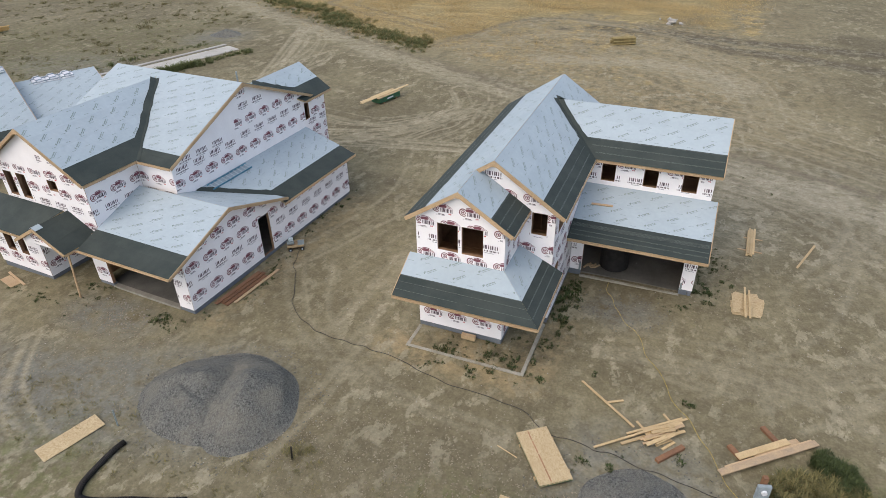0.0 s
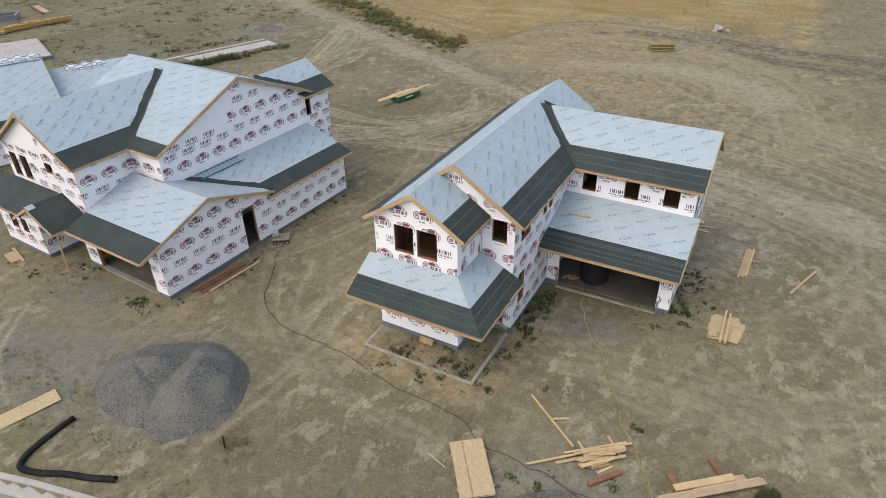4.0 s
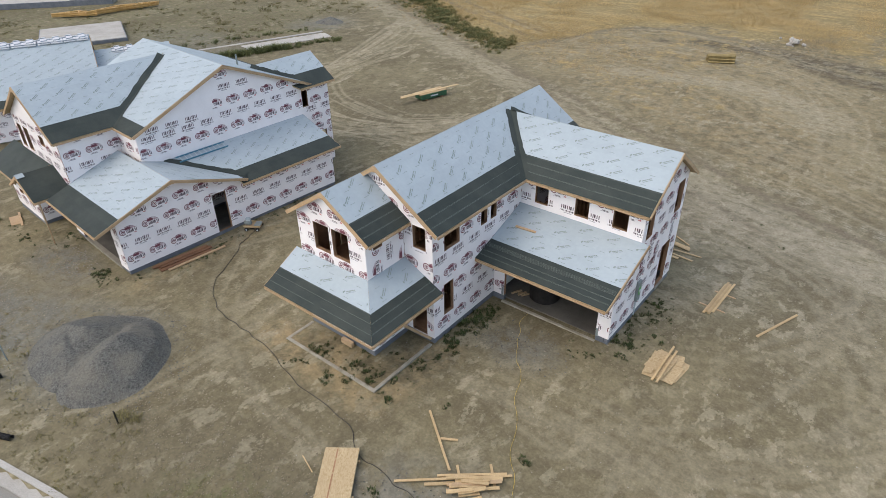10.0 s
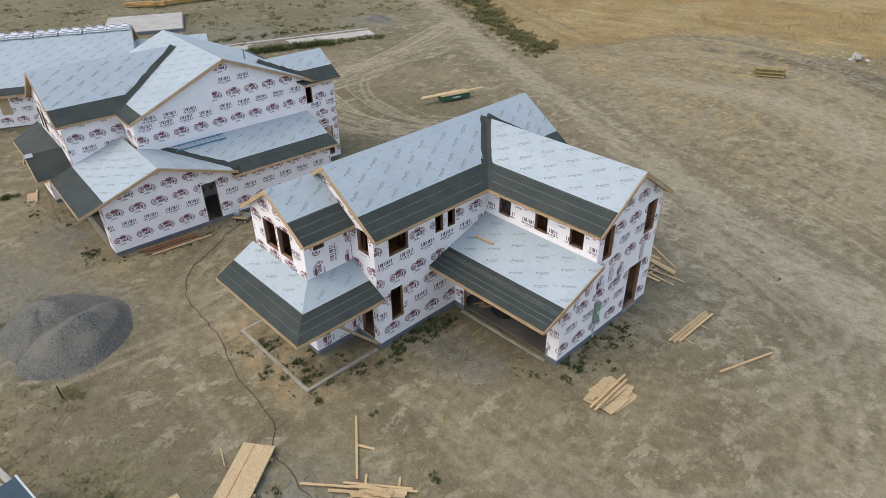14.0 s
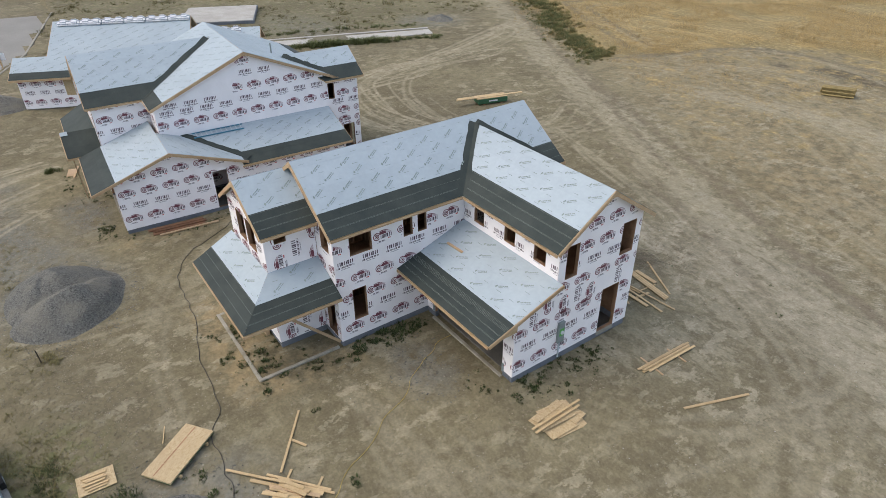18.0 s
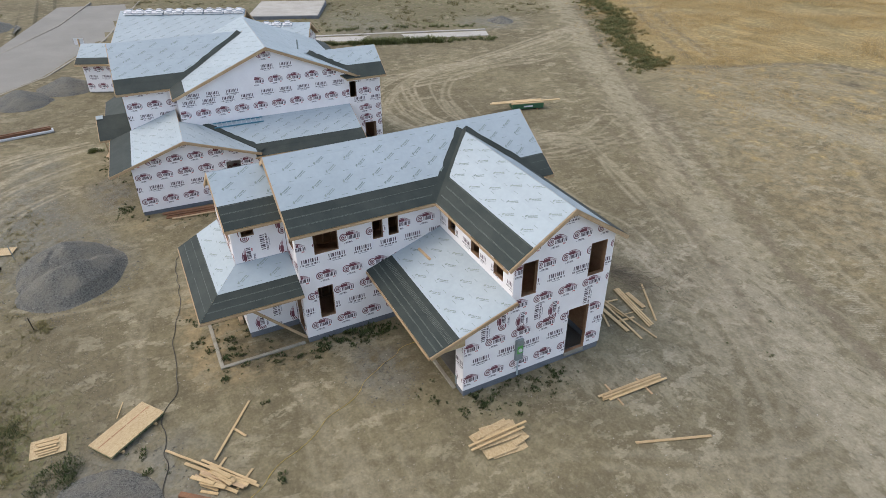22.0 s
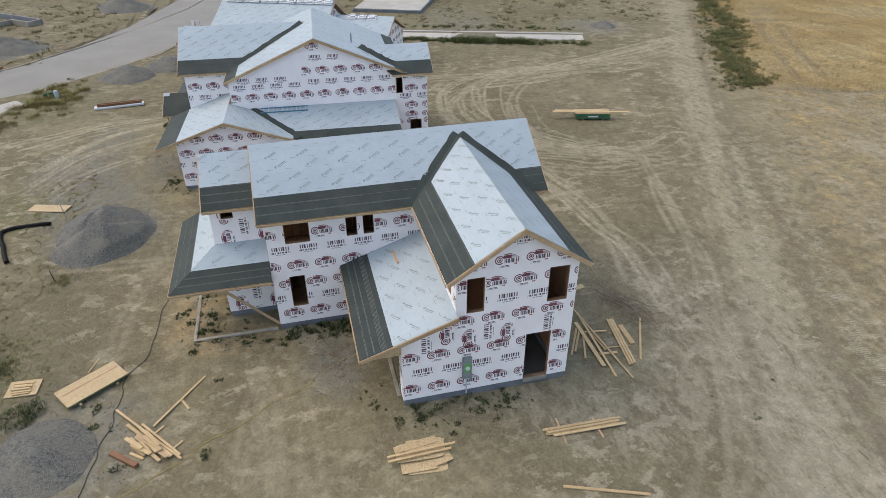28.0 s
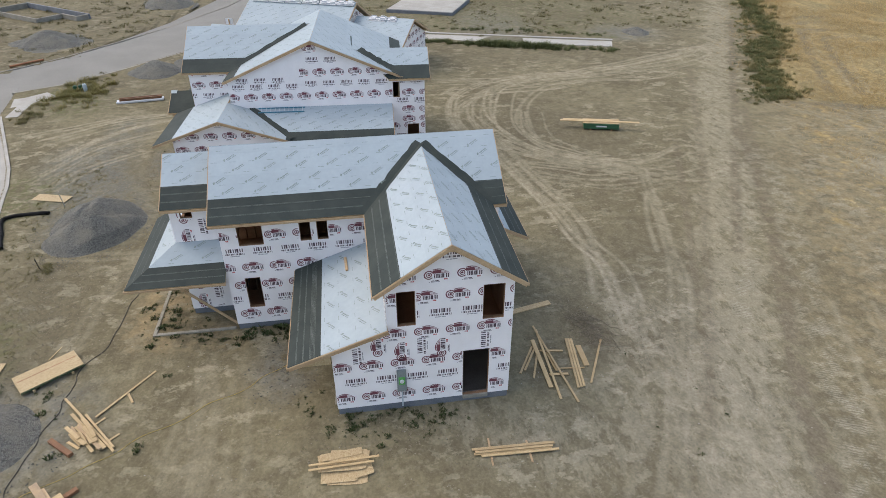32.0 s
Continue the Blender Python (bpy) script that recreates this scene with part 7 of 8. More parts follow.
tr_ = thing("utility_trailer", "low utility trailer with grey-blue sides and dark navy cover", "trailer", pose(-7.2, 10.12, -0.14, 0, 0, 8))
bm = bmesh.new()
slab(bm, 0.0, -1.75, 0.45, 4.4, 0.0, 1.20)
bmesh.ops.bevel(bm, geom=bm.edges[:], offset=0.03, segments=2, affect="EDGES")
part("body", bm, TRAILER_SIDE, tr_)
bm = bmesh.new()
slab(bm, 0.05, -1.70, 1.205, 4.35, -0.05, 1.235)
bmesh.ops.bevel(bm, geom=bm.edges[:], offset=0.012, segments=2, affect="EDGES")
part("cover", bm, NAVY, tr_, "taut dark navy cover")
for y0, y1 in ((-1.76, -1.70), (-0.05, 0.01)):
    bm = bmesh.new()
    slab(bm, 0.0, y0, 1.202, 4.4, y1, 1.25)
    part("top_rail", bm, PALE_GREY, tr_)
for y in (-1.84, 0.09):
    bm = bmesh.new()
    slab(bm, 1.7, y - 0.09, 0.62, 2.7, y + 0.09, 0.68)
    part("fender", bm, BLACK_PLASTIC, tr_)
    bm = bmesh.new()
    bmesh.ops.create_cone(bm, segments=20, radius1=0.31, radius2=0.31, depth=0.17, cap_ends=True, matrix=pose(2.2, y, 0.31, 90))
    w = part("wheel", bm, RUBBER, tr_)
    bm = bmesh.new()
    bmesh.ops.create_cone(bm, segments=14, radius1=0.17, radius2=0.17, depth=0.18, cap_ends=True, matrix=pose(2.2, y, 0.31, 90))
    part("rim", bm, PALE_GREY, w)
for y in (-1.5, -0.25):
    bm = bmesh.new()
    slab(bm, -0.012, y - 0.07, 0.95, 0.0, y + 0.07, 1.05)
    part("tail_light", bm, PRINT_RED, tr_)
bm = bmesh.new()
bar(bm, (4.4, -0.875, 0.55), (5.5, -0.875, 0.5), 0.1, 0.08)
part("drawbar", bm, BLACK_PLASTIC, tr_)
bm = bmesh.new()
slab(bm, 5.3, -0.92, 0.0, 5.38, -0.83, 0.44)
part("jack", bm, STEEL_GREY, tr_)

# ---- stores further off ----
pk = thing("lumber_pack", "green-wrapped lumber pack with loose boards on top", "lumber pack", pose(-25.6, 48.7, 0, 0, 0, -15))
bm = bmesh.new()
slab(bm, -0.5, -1.35, 0.1, 0.5, 1.35, 0.52)
bmesh.ops.bevel(bm, geom=bm.edges[:], offset=0.02, segments=1, affect="EDGES")
p0 = part("wrapped_pack", bm, GREEN_WRAP, pk, "dark green wrap with a pale printed bar")
bm = bmesh.new()
slab(bm, 0.502, -0.4, 0.26, 0.507, 0.4, 0.38)
part("print_bar", bm, WHITE_PLASTIC, p0)
for i, (x, y0, y1) in enumerate(((-0.4, -1.4, 1.4), (-0.15, -1.5, 1.3), (0.1, -1.3, 1.5), (0.35, -1.45, 1.35))):
    bm = bmesh.new()
    slab(bm, x - 0.11, y0, 0.525, x + 0.11, y1, 0.57)
    part("top_board", bm, PINE_PALE, pk)
for x in (-0.8, 0.8):
    bm = bmesh.new()
    slab(bm, -0.55, x - 0.05, -0.05, 0.55, x + 0.05, 0.098)
    part("bearer", bm, FRAMING, pk)
lumber("long pale board laid over a lumber pack", (-26.37, 45.6), (-24.78, 51.5), 0.24, 0.05, 0.58, PINE_PALE)
lumber("long pale board laid over a lumber pack", (-26.6, 45.9), (-25.6, 49.6), 0.2, 0.05, 0.575, PINE_PALE)

rs = random.Random(5)
log0 = None
for row_ in range(5):
    for i in range(7 - row_ // 2):
        m = pose(-9.0, 74.2, 0, 0, 0, 28) @ pose(rs.uniform(-0.08, 0.08), -0.5 + 0.17 * i + 0.085 * (row_ % 2), 0.085 + 0.15 * row_)
        if log0 is None:
            bm = bmesh.new()
            bmesh.ops.create_cone(bm, segments=10, radius1=0.083, radius2=0.078, depth=2.5, cap_ends=True, matrix=pose(0, 0, 0, 0, 90))
            log0 = tagged(finish("fence_post", bm, POST_WOOD), "round yellow-brown treated post in a stack", "post", "stack of treated posts")
            log0.matrix_basis = m
        else:
            copy_thing(log0, m)
bm = bmesh.new()
for i in range(26):
    bmesh.ops.create_icosphere(bm, subdivisions=1, radius=rs.uniform(0.12, 0.34), matrix=pose(rs.gauss(0, 0.45), rs.gauss(0, 0.4), rs.uniform(0.05, 0.5), rs.uniform(0, 90), rs.uniform(0, 90), rs.uniform(0, 90)) @ Matrix.Diagonal((1, 0.7, 0.6, 1)))
rub = tagged(finish("rubble_heap", bm, ROCK_WHITE), "heap of white broken rubble at the field edge", "rubble", kind="stuff")
rub.matrix_basis = pose(-4.7, 85.2, 0)

beams = thing("steel_beams", "brown steel beams on a white-wrapped bundle", "beams", pose(-38.6, 11.0, float(ground_z(np.float64(-38.6), np.float64(11.0))), 0, 0, 7))
bm = bmesh.new()
slab(bm, -0.32, -1.95, 0.02, 0.32, 1.95, 0.2)
bmesh.ops.bevel(bm, geom=bm.edges[:], offset=0.03, segments=1, affect="EDGES")
part("wrapped_bundle", bm, WHITE_PLASTIC, beams)
for x in (-0.2, 0.12):
    for z0, z1, w in ((0.205, 0.23, 0.12), (0.23, 0.38, 0.02), (0.38, 0.405, 0.12)):
        bm = bmesh.new()
        slab(bm, x - w / 2, -1.7, z0, x + w / 2, 1.8, z1)
        part("beam_plate", bm, CEDAR, beams)

fs_ = thing("house_slab", "pale concrete house slab on dark stem walls", "slab", pose(-75.5, 41.5, -0.7, 0, 0, -24))
bm = bmesh.new()
slab(bm, -5, -4.5, 0.0, 5, 5, 0.55)
part("stem_wall", bm, FOOTING_BLUE, fs_)
bm = bmesh.new()
slab(bm, -4.9, -4.4, 0.552, 4.9, 4.9, 0.62)
part("slab_top", bm, CONCRETE_PALE, fs_)
def roof_truss(m, span, rise):
    """A roof truss lying flat: bottom chord, two top chords and the webs."""
    t = thing("roof_truss", "golden pine roof truss lying in a far stack", "roof truss", m, group="far truss stacks")
    P = lambda k, h: (span * k, rise * h, 0.09)
    for name, a, b in [("bottom_chord", P(0, 0), P(1, 0)), ("top_chord", P(0, 0.02), P(0.5, 1)), ("top_chord", P(1, 0.02), P(0.5, 1))] + [("web", P(k0, 0.03), P(k1, h)) for k0, k1, h in ((0.2, 0.25, 0.48), (0.36, 0.25, 0.48), (0.36, 0.5, 0.97), (0.64, 0.5, 0.97), (0.64, 0.75, 0.48), (0.8, 0.75, 0.48))]:
        bm = bmesh.new()
        bar(bm, a, b, 0.14, 0.09)
        part(name, bm, TRUSS_PINE, t)
    return t


for x, y, z, turn, span, n in ((-90.6, 44.6, -0.62, 47, 6.0, 5), (-87.2, 47.8, -0.60, 82, 10.2, 6)):
    first = roof_truss(pose(x, y, z, 0, 0, turn), span, 1.5)
    for i in range(1, n):
        copy_thing(first, pose(x + 0.06 * (i % 3), y + 0.12 * (i % 2), z + 0.10 * i, 0, 0, turn + (0.0, 1.2, -0.8)[i % 3]))
for i in range(4):
    lumber("brown lumber pack board on waste ground", (-99.8 + 0.12 * i, 61.0 + 0.26 * i), (-93.6 + 0.12 * i, 58.8 + 0.26 * i), 0.24, 0.3, 0.0, CEDAR if i == 0 else PINE, group="far lumber pack")
fd = thing("foundation_walls", "grey concrete house foundation with a pale inner slab", "foundation", pose(-93.6, 54.9, -0.75, 0, 0, 50))
for x0, y0, x1, y1, z1, mat in ((-19, 0, 0, 0.22, 0.62, FOOTING_BLUE), (-0.22, 0.23, 0, 2.6, 0.62, CONCRETE), (-6.0, 2.61, 0, 2.83, 0.62, FOOTING_BLUE), (-19, 0.24, -6.2, 9.0, 0.55, CONCRETE_PALE), (-6.0, 0.24, -0.24, 2.58, 0.10, CONCRETE), (-6.15, 2.9, -5.9, 9.0, 0.62, FOOTING_BLUE)):
    bm = bmesh.new()
    slab(bm, x0, y0, -0.3, x1, y1, z1)
    bmesh.ops.bevel(bm, geom=bm.edges[:], offset=0.015, segments=1, affect="EDGES")
    part("concrete_wall" if mat is not CONCRETE_PALE else "inner_slab", bm, mat, fd)
bm = bmesh.new()
slab(bm, -4.2, 0.6, 0.105, -2.4, 2.2, 0.75)
bmesh.ops.bevel(bm, geom=bm.edges[:], offset=0.03, segments=1, affect="EDGES")
part("sump_box", bm, STEEL_GREY, fd, "dark open utility box in the foundation")
ff = thing("foundation_walls", "open house foundation of grey concrete walls", "foundation", pose(-76.3, -4.5, -0.62, 0, 0, -130))
for x0, y0, x1, y1 in ((0, 0, 15, 0.25), (0, 0.26, 0.25, 2.0), (0.26, 1.76, 3.5, 2.0), (3.26, 2.01, 3.5, 5.6), (3.51, 5.36, 15, 5.6), (14.75, 0.26, 15, 5.35)):
    bm = bmesh.new()
    slab(bm, x0, y0, -0.2, x1, y1, 0.62)
    bmesh.ops.bevel(bm, geom=bm.edges[:], offset=0.02, segments=1, affect="EDGES")
    part("concrete_wall", bm, CONCRETE if y1 > 1 else FOOTING_BLUE, ff)
tube("straw_wattle", on_ground([(-52.2, -5.2), (-53.3, -4.1), (-54.6, -2.8)], 0.12), 0.12, ORANGE, "orange straw wattle along the far kerb", "wattle")
for x, y, h, mat, lab in ((-42.85, 4.2, 0.5, SCRUB, "green utility pedestal in dry grass"), (-43.05, 4.6, 0.5, GREEN_WRAP, "green utility pedestal in dry grass"), (-42.65, 5.15, 0.7, PALE_GREY, "pale grey utility pedestal in dry grass")):
    bm = bmesh.new()
    slab(bm, -0.16, -0.16, -0.1, 0.16, 0.16, h)
    bmesh.ops.bevel(bm, geom=bm.edges[:], offset=0.04, segments=2, affect="EDGES")
    u = tagged(finish("utility_pedestal", bm, mat if mat is not SCRUB else GREEN_WRAP), lab, "pedestal")
    u.matrix_basis = pose(x, y, -0.25, 0, 0, 30)
sg = thing("street_sign", "green street name sign on a thin post", "street sign", pose(-39.0, -0.9, -0.2, 0, 0, 20))
bm = bmesh.new()
slab(bm, -0.03, -0.03, 0, 0.03, 0.03, 3.2)
part("post", bm, STEEL_GREY, sg)
bm = bmesh.new()
slab(bm, -0.55, -0.012, 2.9, 0.55, 0.012, 3.2)
part("blade", bm, GREEN_WRAP, sg)
sb = thing("site_sign", "small white site sign on a wooden post by the far kerb", "sign", pose(-65.3, 15.3, -0.55, 0, 0, 60))
bm = bmesh.new()
slab(bm, -0.06, -0.05, 0, 0.06, 0.05, 1.5)
part("post", bm, PINE, sb)
bm = bmesh.new()
slab(bm, -0.55, 0.055, 0.85, 0.55, 0.09, 1.55)
part("panel", bm, WHITE_PLASTIC, sb)
for i in range(6):
    lumber("short pine offcut heaped inside the garage", (-3.9 + 0.12 * i, 28.55 + 0.1 * (i % 3)), (-3.75 + 0.13 * i, 28.95 + 0.06 * (i % 2)), 0.09, 0.05, 0.07 + 0.05 * (i % 2), PINE, group="offcuts in the garage")
# dark tank and odds inside the garage
bm = bmesh.new()
bmesh.ops.create_cone(bm, segments=28, radius1=0.74, radius2=0.72, depth=1.62, cap_ends=True, matrix=pose(0, 0, 0.81))
bmesh.ops.bevel(bm, geom=[e for e in bm.edges if abs(e.verts[0].co.z - e.verts[1].co.z) < 1e-4], offset=0.10, segments=3, affect="EDGES")
tk = tagged(finish("storage_tank", bm, BLACK_PLASTIC), "black storage tank standing in the garage", "tank")
tk.matrix_basis = pose(-2.5, 29.3, 0.06)


# ---- plants ----
def foliage(name, label, category, spots, mat, blades, height, width, seed, lean=0.5, kind="stuff", spread_r=0.45, lift=0.0):
    """Tufts of bent blades, joined: spots are (x, y, size)."""
    rng = np.random.default_rng(seed)
    S = np.array(spots)
    n = len(S) * blades
    base = np.repeat(S, blades, 0)
    size = base[:, 2:3]
    a = rng.uniform(0, 2 * np.pi, n)
    rad = np.sqrt(rng.uniform(0, 1, n)) * size[:, 0] * spread_r
    root = np.stack([base[:, 0] + rad * np.cos(a), base[:, 1] + rad * np.sin(a)], -1)
    z = ground_z(root[:, 0], root[:, 1]) + lift * size[:, 0] * rng.uniform(0, 1, n) * (1 - (rad / (size[:, 0] * spread_r)) ** 2)
    b = a + rng.normal(0, 0.8, n)
    h = size[:, 0] * height * rng.uniform(0.5, 1.15, n)
    out_ = lean * h * rng.uniform(0.2, 1.2, n)
    w = size[:, 0] * width * rng.uniform(0.5, 1.2, n)
    d = np.stack([np.cos(b), np.sin(b)], -1)
    s = np.stack([-np.sin(b), np.cos(b)], -1)
    V = np.zeros((n, 5, 3))
    V[:, 0, :2], V[:, 1, :2] = root - s * w[:, None] * 0.4, root + s * w[:, None] * 0.4
    V[:, 0, 2] = V[:, 1, 2] = z - 0.02
    mid = root + d * out_[:, None] * 0.4
    V[:, 2, :2], V[:, 3, :2] = mid + s * w[:, None] * 0.5, mid - s * w[:, None] * 0.5
    V[:, 2, 2] = V[:, 3, 2] = z + h * 0.65
    V[:, 4, :2] = root + d * out_[:, None]
    V[:, 4, 2] = z + h
    k = np.arange(n)[:, None] * 5
    me = bpy.data.meshes.new(name)
    me.vertices.add(n * 5)
    me.vertices.foreach_set("co", V.astype(np.float32).ravel())
    quads, tris = k + np.array([0, 1, 2, 3]), k + np.array([3, 2, 4])
    loops = np.concatenate([quads, tris], 1).astype(np.int32).ravel()
    me.loops.add(len(loops))
    me.loops.foreach_set("vertex_index", loops)
    me.polygons.add(2 * n)
    st_ = np.stack([np.arange(n) * 7, np.arange(n) * 7 + 4], -1).ravel()
    me.polygons.foreach_set("loop_start", st_.astype(np.int32))
    me.polygons.foreach_set("loop_total", np.tile([4, 3], n).astype(np.int32))
    me.update()
    me.materials.append(mat)
    return tagged(new(name, me), label, category, kind=kind)


rs = random.Random(21)


def along_line(pts, step, spread_, size):
    out_ = []
    for (x0, y0), (x1, y1) in zip(pts, pts[1:]):
        n = max(1, int(math.hypot(x1 - x0, y1 - y0) / step))
        for _ in range(n):
            t = rs.random()
            out_.append((x0 + (x1 - x0) * t + rs.gauss(0, spread_), y0 + (y1 - y0) * t + rs.gauss(0, spread_), size * rs.uniform(0.5, 1.4)))
    return out_


def broken(spots, k, away):
    """Each tuft scattered into smaller ones of uneven size, as low ragged mats."""
    out_ = []
    for x, y, size in spots:
        for _ in range(k):
            r = size * away * rs.random() ** 0.7
            a = rs.uniform(0, 6.283)
            out_.append((x + 1.5 * r * math.cos(a), y + r * math.sin(a), size * (0.25 + 0.75 * rs.random() ** 2)))
    return out_


near = along_line([(1.9, 28.0), (1.9, 32.4)], 0.16, 0.34, 0.20) + along_line([(-4.2, 23.8), (-3.9, 27.6)], 0.12, 0.2, 0.32) + along_line([(-9.6, 20.0), (-5.0, 20.2), (-4.9, 22.8)], 0.3, 0.4, 0.24)
near += along_line([(0.6, 27.3), (1.9, 27.0), (2.6, 29.2)], 0.42, 0.4, 0.2) + along_line([(-4.3, 19.4), (-4.1, 22.9)], 0.3, 0.15, 0.22) + along_line([(-22.2, 17.0), (-20.4, 17.5)], 0.4, 0.2, 0.26)
near += along_line([(-20.0, 18.4), (-19.4, 23)], 0.5, 0.35, 0.26) + along_line([(-19.9, 25.5), (-19.3, 32)], 0.4, 0.25, 0.26) + along_line([(-9.9, 18.8), (-4.6, 19.1)], 0.8, 0.25, 0.2)
for cx, cy, n, sx, sy in ((-7.0, 20.6, 40, 1.5, 0.6), (2.3, 28.8, 12, 0.45, 0.9), (2.2, 31.6, 16, 0.35, 0.6), (1.0, 26.6, 9, 0.7, 0.3), (-4.0, 26.3, 22, 0.25, 0.7), (-26.6, 18.0, 10, 0.35, 0.2), (-21.2, 17.3, 12, 0.5, 0.15), (-19.1, 20.6, 14, 0.3, 0.8), (-28.0, 16.4, 14, 1.3, 0.3), (-3.6, 24.6, 20, 0.3, 1.6), (2.0, 31.6, 18, 0.3, 0.8), (-26.6, 17.6, 10, 0.8, 0.3), (-30, 16.6, 16, 2.0, 0.4), (-21.2, 16.9, 22, 0.6, 0.35), (-19.2, 22.6, 14, 0.25, 0.8), (3.0, 41.5, 6, 1.8, 1.6), (-8, 19.0, 12, 2.0, 0.3)):
    near += [(rs.gauss(cx, sx), rs.gauss(cy, sy), (0.06 + 0.15 * rs.random() ** 2)) for _ in range(n)]
near += [(-1.7, 15.9, 0.3), (-1.4, 16.1, 0.25), (-0.6, 16.3, 0.3), (-0.2, 17.0, 0.25), (1.9, 17.6, 0.3), (2.1, 20.6, 0.3), (-1.95, 20.9, 0.2)]
foliage("weeds", "low dark green weeds growing along the foundations", "weeds", broken(near, 3, 0.9), WEED, 34, 0.5, 0.15, 1, 1.0, spread_r=0.55)
lot = []
for _ in range(230):
    x, y = rs.uniform(-24, -8), rs.uniform(9.3, 12.6)
    if (x + 15.3) ** 2 / 13 + (y - 14.35) ** 2 / 10 > 1 and y > kerb_y(x) + 0.25:
        lot.append((x, y, 0.15 * rs.uniform(0.4, 1.5)))
for _ in range(160):
    lot.append((rs.uniform(-24, 10), rs.uniform(12, 30), 0.07 * rs.uniform(0.4, 1.4)))
for _ in range(170):
    lot.append((rs.gauss(-4.6, 1.6), rs.gauss(11.9, 0.8), 0.19 * rs.uniform(0.4, 1.3)))
lot += [(-11.0 + rs.gauss(0, 0.35), 12.7 + rs.gauss(0, 0.25), 0.24) for _ in range(20)]
lot += along_line([(-12.5, 9.35), (-4.0, 10.9)], 0.2, 0.2, 0.2)
foliage("weeds", "sparse olive weeds dotted over the lot", "weeds", broken(lot, 4, 1.2), SCRUB, 12, 0.55, 0.13, 2, 1.1, spread_r=0.7)
thicket = [(rs.gauss(-1.75, 0.5), rs.gauss(13.25, 0.5), 0.30 * rs.uniform(0.4, 1.2)) for _ in range(38)]
thicket += [(rs.gauss(-4.3, 0.6), rs.gauss(11.75, 0.35), 0.28 * rs.uniform(0.4, 1.2)) for _ in range(26)]
thicket = [p for p in thicket if p[1] > kerb_y(p[0]) + 0.2 and not (-4.1 < p[0] < -2.5 and p[1] > 12.2)]
foliage("weeds", "thick green weeds between the panels and the kerb", "weeds", thicket, WEED, 46, 0.42, 0.07, 22, 1.0, spread_r=0.9)
foliage("weeds", "single low green bush beside the front corner", "bush", [(-32.8 + rs.gauss(0, 0.22), 15.6 + rs.gauss(0, 0.2), 0.4 * rs.uniform(0.5, 1.0)) for _ in range(10)], VERGE_GREEN, 90, 0.5, 0.05, 23, 0.9, spread_r=0.6, lift=0.4)
bush, tips = [], []
for _ in range(150):
    a, r = rs.uniform(0, 6.28), math.sqrt(rs.random())
    bush.append((7.0 + 0.7 * r * math.cos(a) - 0.3 * r * math.sin(a), 18.75 + 1.0 * r * math.sin(a), 0.25 * (0.4 + 1.0 * rs.random() ** 2) * (1.25 - 0.5 * r)))
for _ in range(210):
    a, r = rs.uniform(0, 6.28), math.sqrt(rs.random())
    tips.append((6.35 + 1.75 * r * math.cos(a), 17.45 + 0.95 * r * math.sin(a), 0.30 * (0.4 + 1.0 * rs.random() ** 2)))
foliage("scrub", "dark green feathery scrub growing behind stacked planks", "scrub", bush, WEED, 200, 0.55, 0.05, 3, 1.1, spread_r=0.9, lift=1.5)
foliage("scrub", "dark green growth between olive tufts", "scrub", tips[::2], WEED, 110, 0.55, 0.06, 13, 1.0, spread_r=0.9, lift=0.6)
foliage("scrub", "spiky yellow-olive tufts in front of dark scrub", "scrub", tips, SCRUB, 120, 0.95, 0.045, 4, 0.9, spread_r=0.5, lift=0.7)
hedge = []
for i in range(520):
    t = rs.random()
    x, y = np.interp(t, [0, 0.35, 0.7, 1.0], [-72, -52, -38.5, -29.5]), np.interp(t, [0, 0.35, 0.7, 1.0], [88.5, 79.5, 70.5, 66.2])
    hedge.append((x + rs.gauss(0, 0.6), y + rs.gauss(0, 0.8), 0.62 * rs.uniform(0.25, 1.3) * (1.0 - 0.4 * t)))
for i in range(90):
    t = rs.random()
    hedge.append((np.interp(t, [0, 0.5, 1.0], [-60, -43, -28]) - abs(rs.gauss(0, 0.8)), np.interp(t, [0, 0.5, 1.0], [82, 72.3, 64.6]) - abs(rs.gauss(0.4, 0.7)), 0.28 * rs.uniform(0.4, 1.3)))
foliage("verge_weeds", "band of dark green weeds along the dirt road", "weeds", [p for p in hedge if noise.noise((p[0] * 0.35, p[1] * 0.35, 4)) > -0.38], VERGE_GREEN, 64, 0.5, 0.05, 5, 0.9, spread_r=0.9, lift=0.6)
foliage("verge_weeds", "olive scrub mixed along the dirt road verge", "weeds", [(x + rs.gauss(0.2, 0.6), y + rs.gauss(0.6, 0.8), s * 0.8) for x, y, s in hedge], SCRUB, 110, 0.75, 0.045, 6, 0.8, spread_r=0.8, lift=0.45)
strip = along_line([(-57.6, 36.0), (-55.6, 38.6), (-48.0, 58.9)], 0.11, 0.5, 0.34)
strip += along_line([(-53.6, 43.5), (-50.4, 52.6)], 0.08, 0.5, 0.50)
strip += along_line([(-62.4, 40.4), (-54.6, 60.6)], 0.4, 0.4, 0.3)
foliage("verge_weeds", "dark green weeds along the concrete strip", "weeds", strip, VERGE_GREEN, 60, 0.9, 0.06, 7, 0.8, spread_r=0.8)
far = []
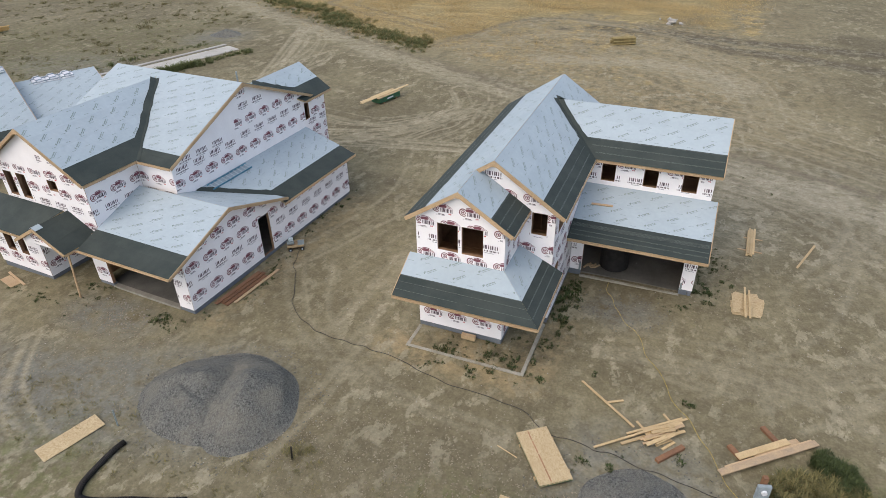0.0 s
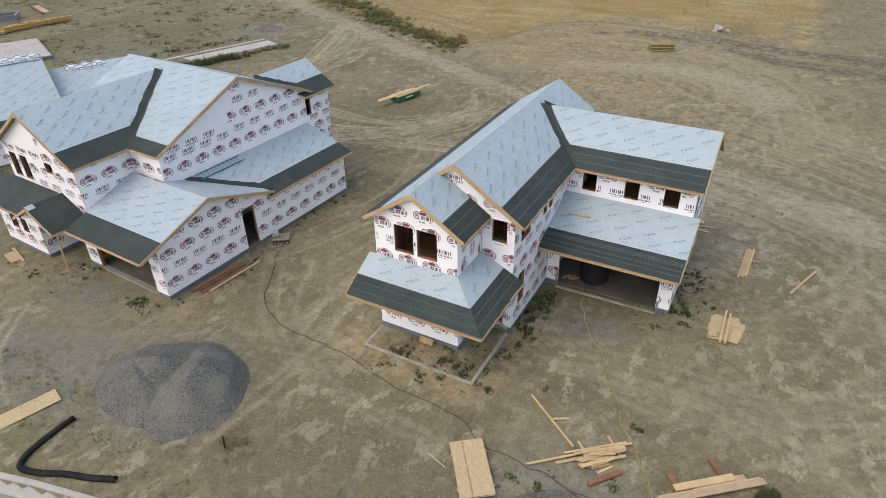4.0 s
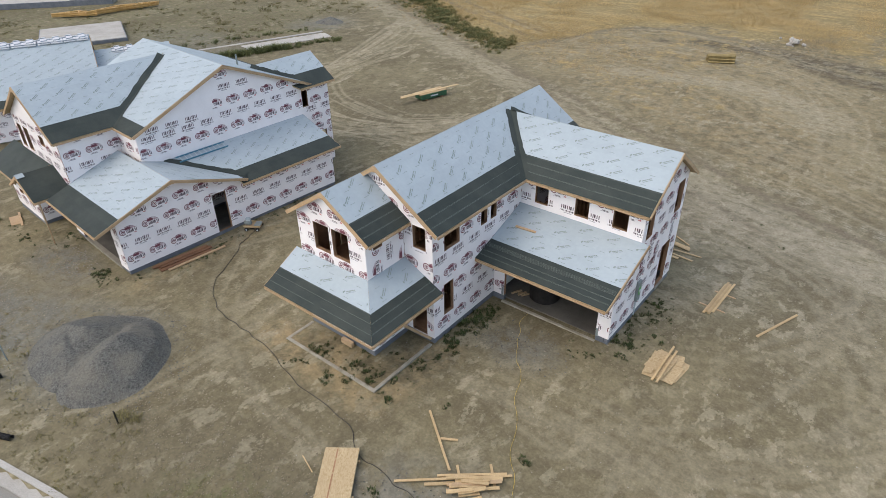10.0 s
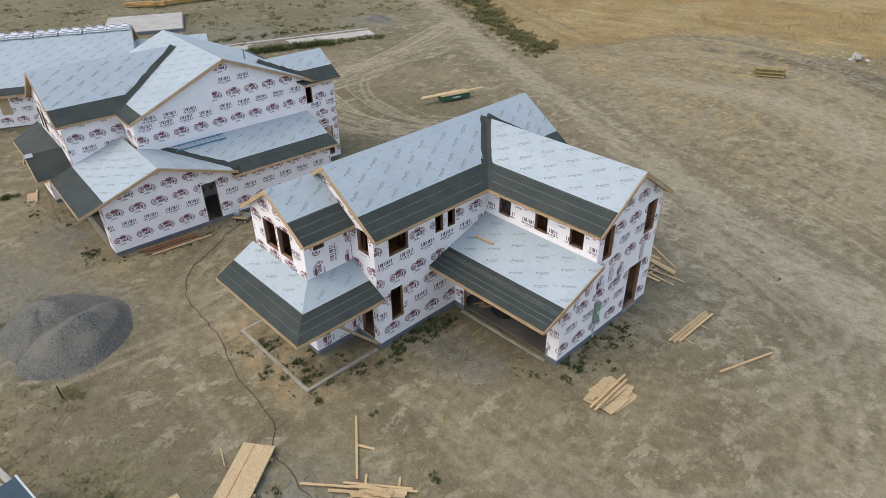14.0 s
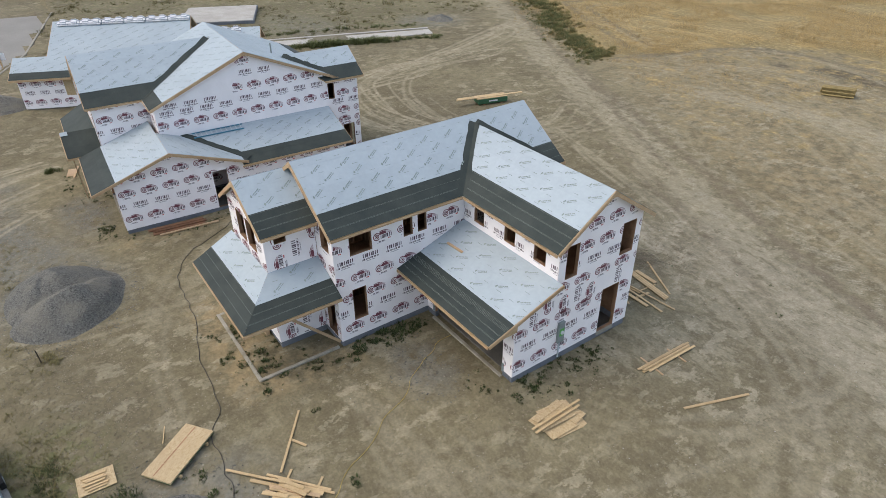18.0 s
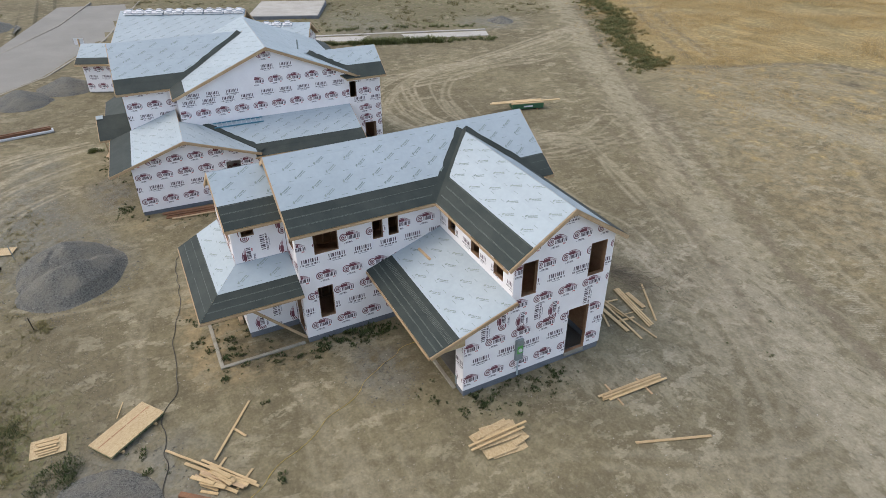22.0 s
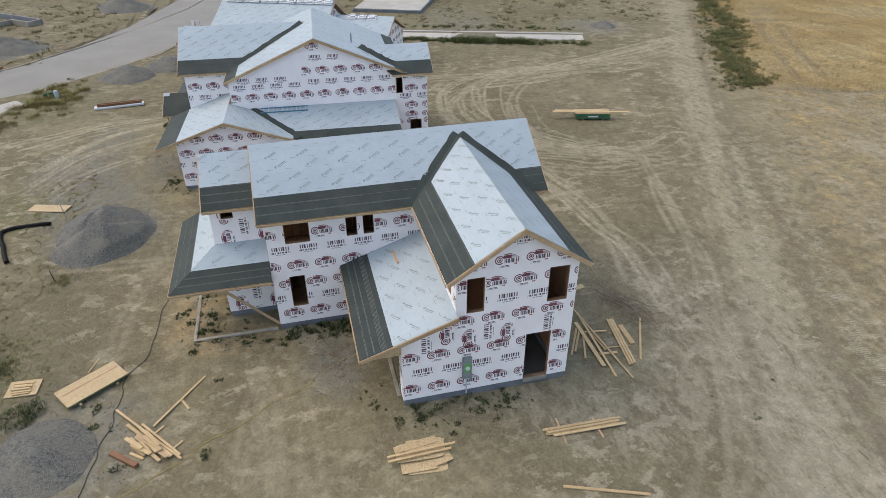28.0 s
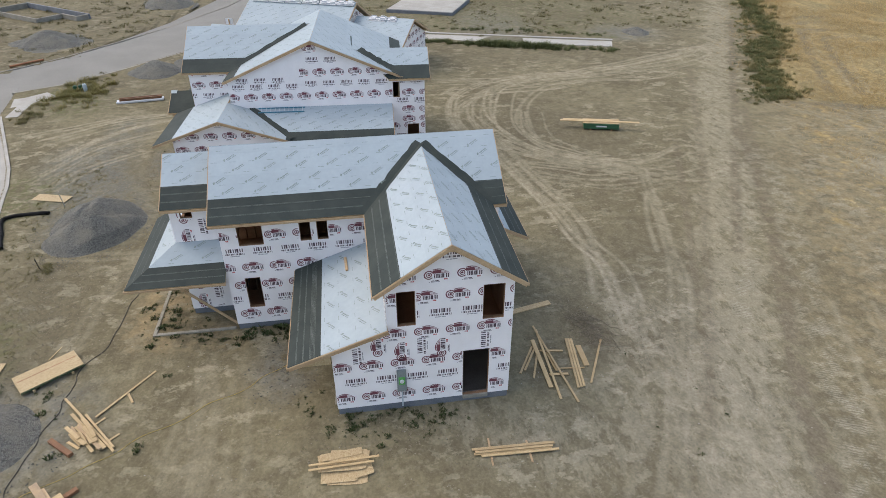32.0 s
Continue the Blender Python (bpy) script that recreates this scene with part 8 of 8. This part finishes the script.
for _ in range(3400):
    x, y = rs.uniform(-110, -45), rs.uniform(18, 95)
    if y < 84 + 0.42 * (-x - 66) - 6 and (x < -57 or 4 < y < 34) and not (-60 < x < -44 and 16 < y < 38):
        if noise.noise((x * 0.22, y * 0.22, 5)) + 0.6 * noise.noise((x * 0.8, y * 0.8, 6)) > -0.1:
            far.append((x, y, 0.34 * rs.uniform(0.25, 1.0) + 0.35 * rs.random() ** 4))
for _ in range(420):
    far.append((rs.uniform(-100, -46), rs.uniform(-22, 6), 0.45 * rs.uniform(0.3, 1.5)))
far = [p for p in far if not (p[0] < -42 and float(np.interp(-p[0], [42.6, 56, 70, 100], [-1.6, 11.7, 17.5, 24])) - 12 < p[1] < float(np.interp(-p[0], [42.6, 56, 70, 100], [-1.6, 11.7, 17.5, 24])) + 0.5)]
foliage("scrub", "scattered olive scrub on waste ground", "scrub", broken(far, 3, 1.6), SCRUB_DARK, 26, 0.7, 0.10, 8, 1.1, spread_r=1.1)
corner = [(rs.gauss(-42.5, 2.2), rs.gauss(5.0, 1.3), 0.4 * rs.uniform(0.5, 1.4)) for _ in range(120)]
corner = [p for p in corner if p[1] > np.interp(-p[0], [36, 42.6, 44.9, 49.1], [1.8, 2.0, 2.6, 6.6])]
foliage("dry_grass", "dry yellow grass round utility pedestals", "grass", corner, YELLOW_WEED, 60, 0.8, 0.045, 9, 0.8, spread_r=0.9)
foliage("weeds", "olive weeds among dry grass at the street corner", "weeds", corner[::2], SCRUB, 50, 0.6, 0.05, 14, 0.9, spread_r=0.9)
foliage("weeds", "green weeds at the street corner", "weeds", [(rs.gauss(-36.5, 1.5), rs.gauss(2.6, 0.6), 0.3) for _ in range(36)], SCRUB, 50, 0.8, 0.06, 10, 0.9, spread_r=0.8)
grass = []
fe = field_edge + arc[1:]
while len(grass) < 26000:
    x, y = rs.uniform(-95, 12), rs.uniform(64, 128)
    e = float(np.interp(x, [p[0] for p in fe], [p[1] for p in fe])) + 1.5 * math.sin(x * 0.5)
    if y < e + 0.5 or rs.random() > (5 + 0.15 * (y - 82) + 6 * noise.noise((x * 0.2, y * 0.2, 2)) - x) / 12:
        continue
    if any(abs((y - y0) * 0.85 - (x - x0) * -0.5) < 0.55 for x0, y0 in ((-46, 80.5), (-46, 83.0))) and x > -64:
        continue
    if noise.noise((x * 0.12, y * 0.12, 0)) + 0.5 * noise.noise((x * 0.5, y * 0.5, 7)) > -0.12 + 0.5 * (y < e + 3):
        grass.append((x, y, rs.uniform(0.35, 1.0)))
foliage("dry_grass", "tall dry golden grass of the open field", "grass", grass[::2], STRAW, 18, 0.26, 0.035, 11, 1.6, spread_r=1.8)
verge = []
for _ in range(1500):
    t = rs.random()
    x, y = np.interp(t, [0, 0.5, 1.0], [-62, -38, -12]), np.interp(t, [0, 0.5, 1.0], [84, 71.5, 66])
    verge.append((x + rs.gauss(0, 4), y + max(-3.0, rs.gauss(2.5, 2.5 + 3.5 * t)), rs.uniform(0.15, 0.5)))
foliage("dry_grass", "thin dry grass along the field edge", "grass", verge, STRAW, 14, 0.5, 0.045, 12, 1.1, spread_r=1.3)
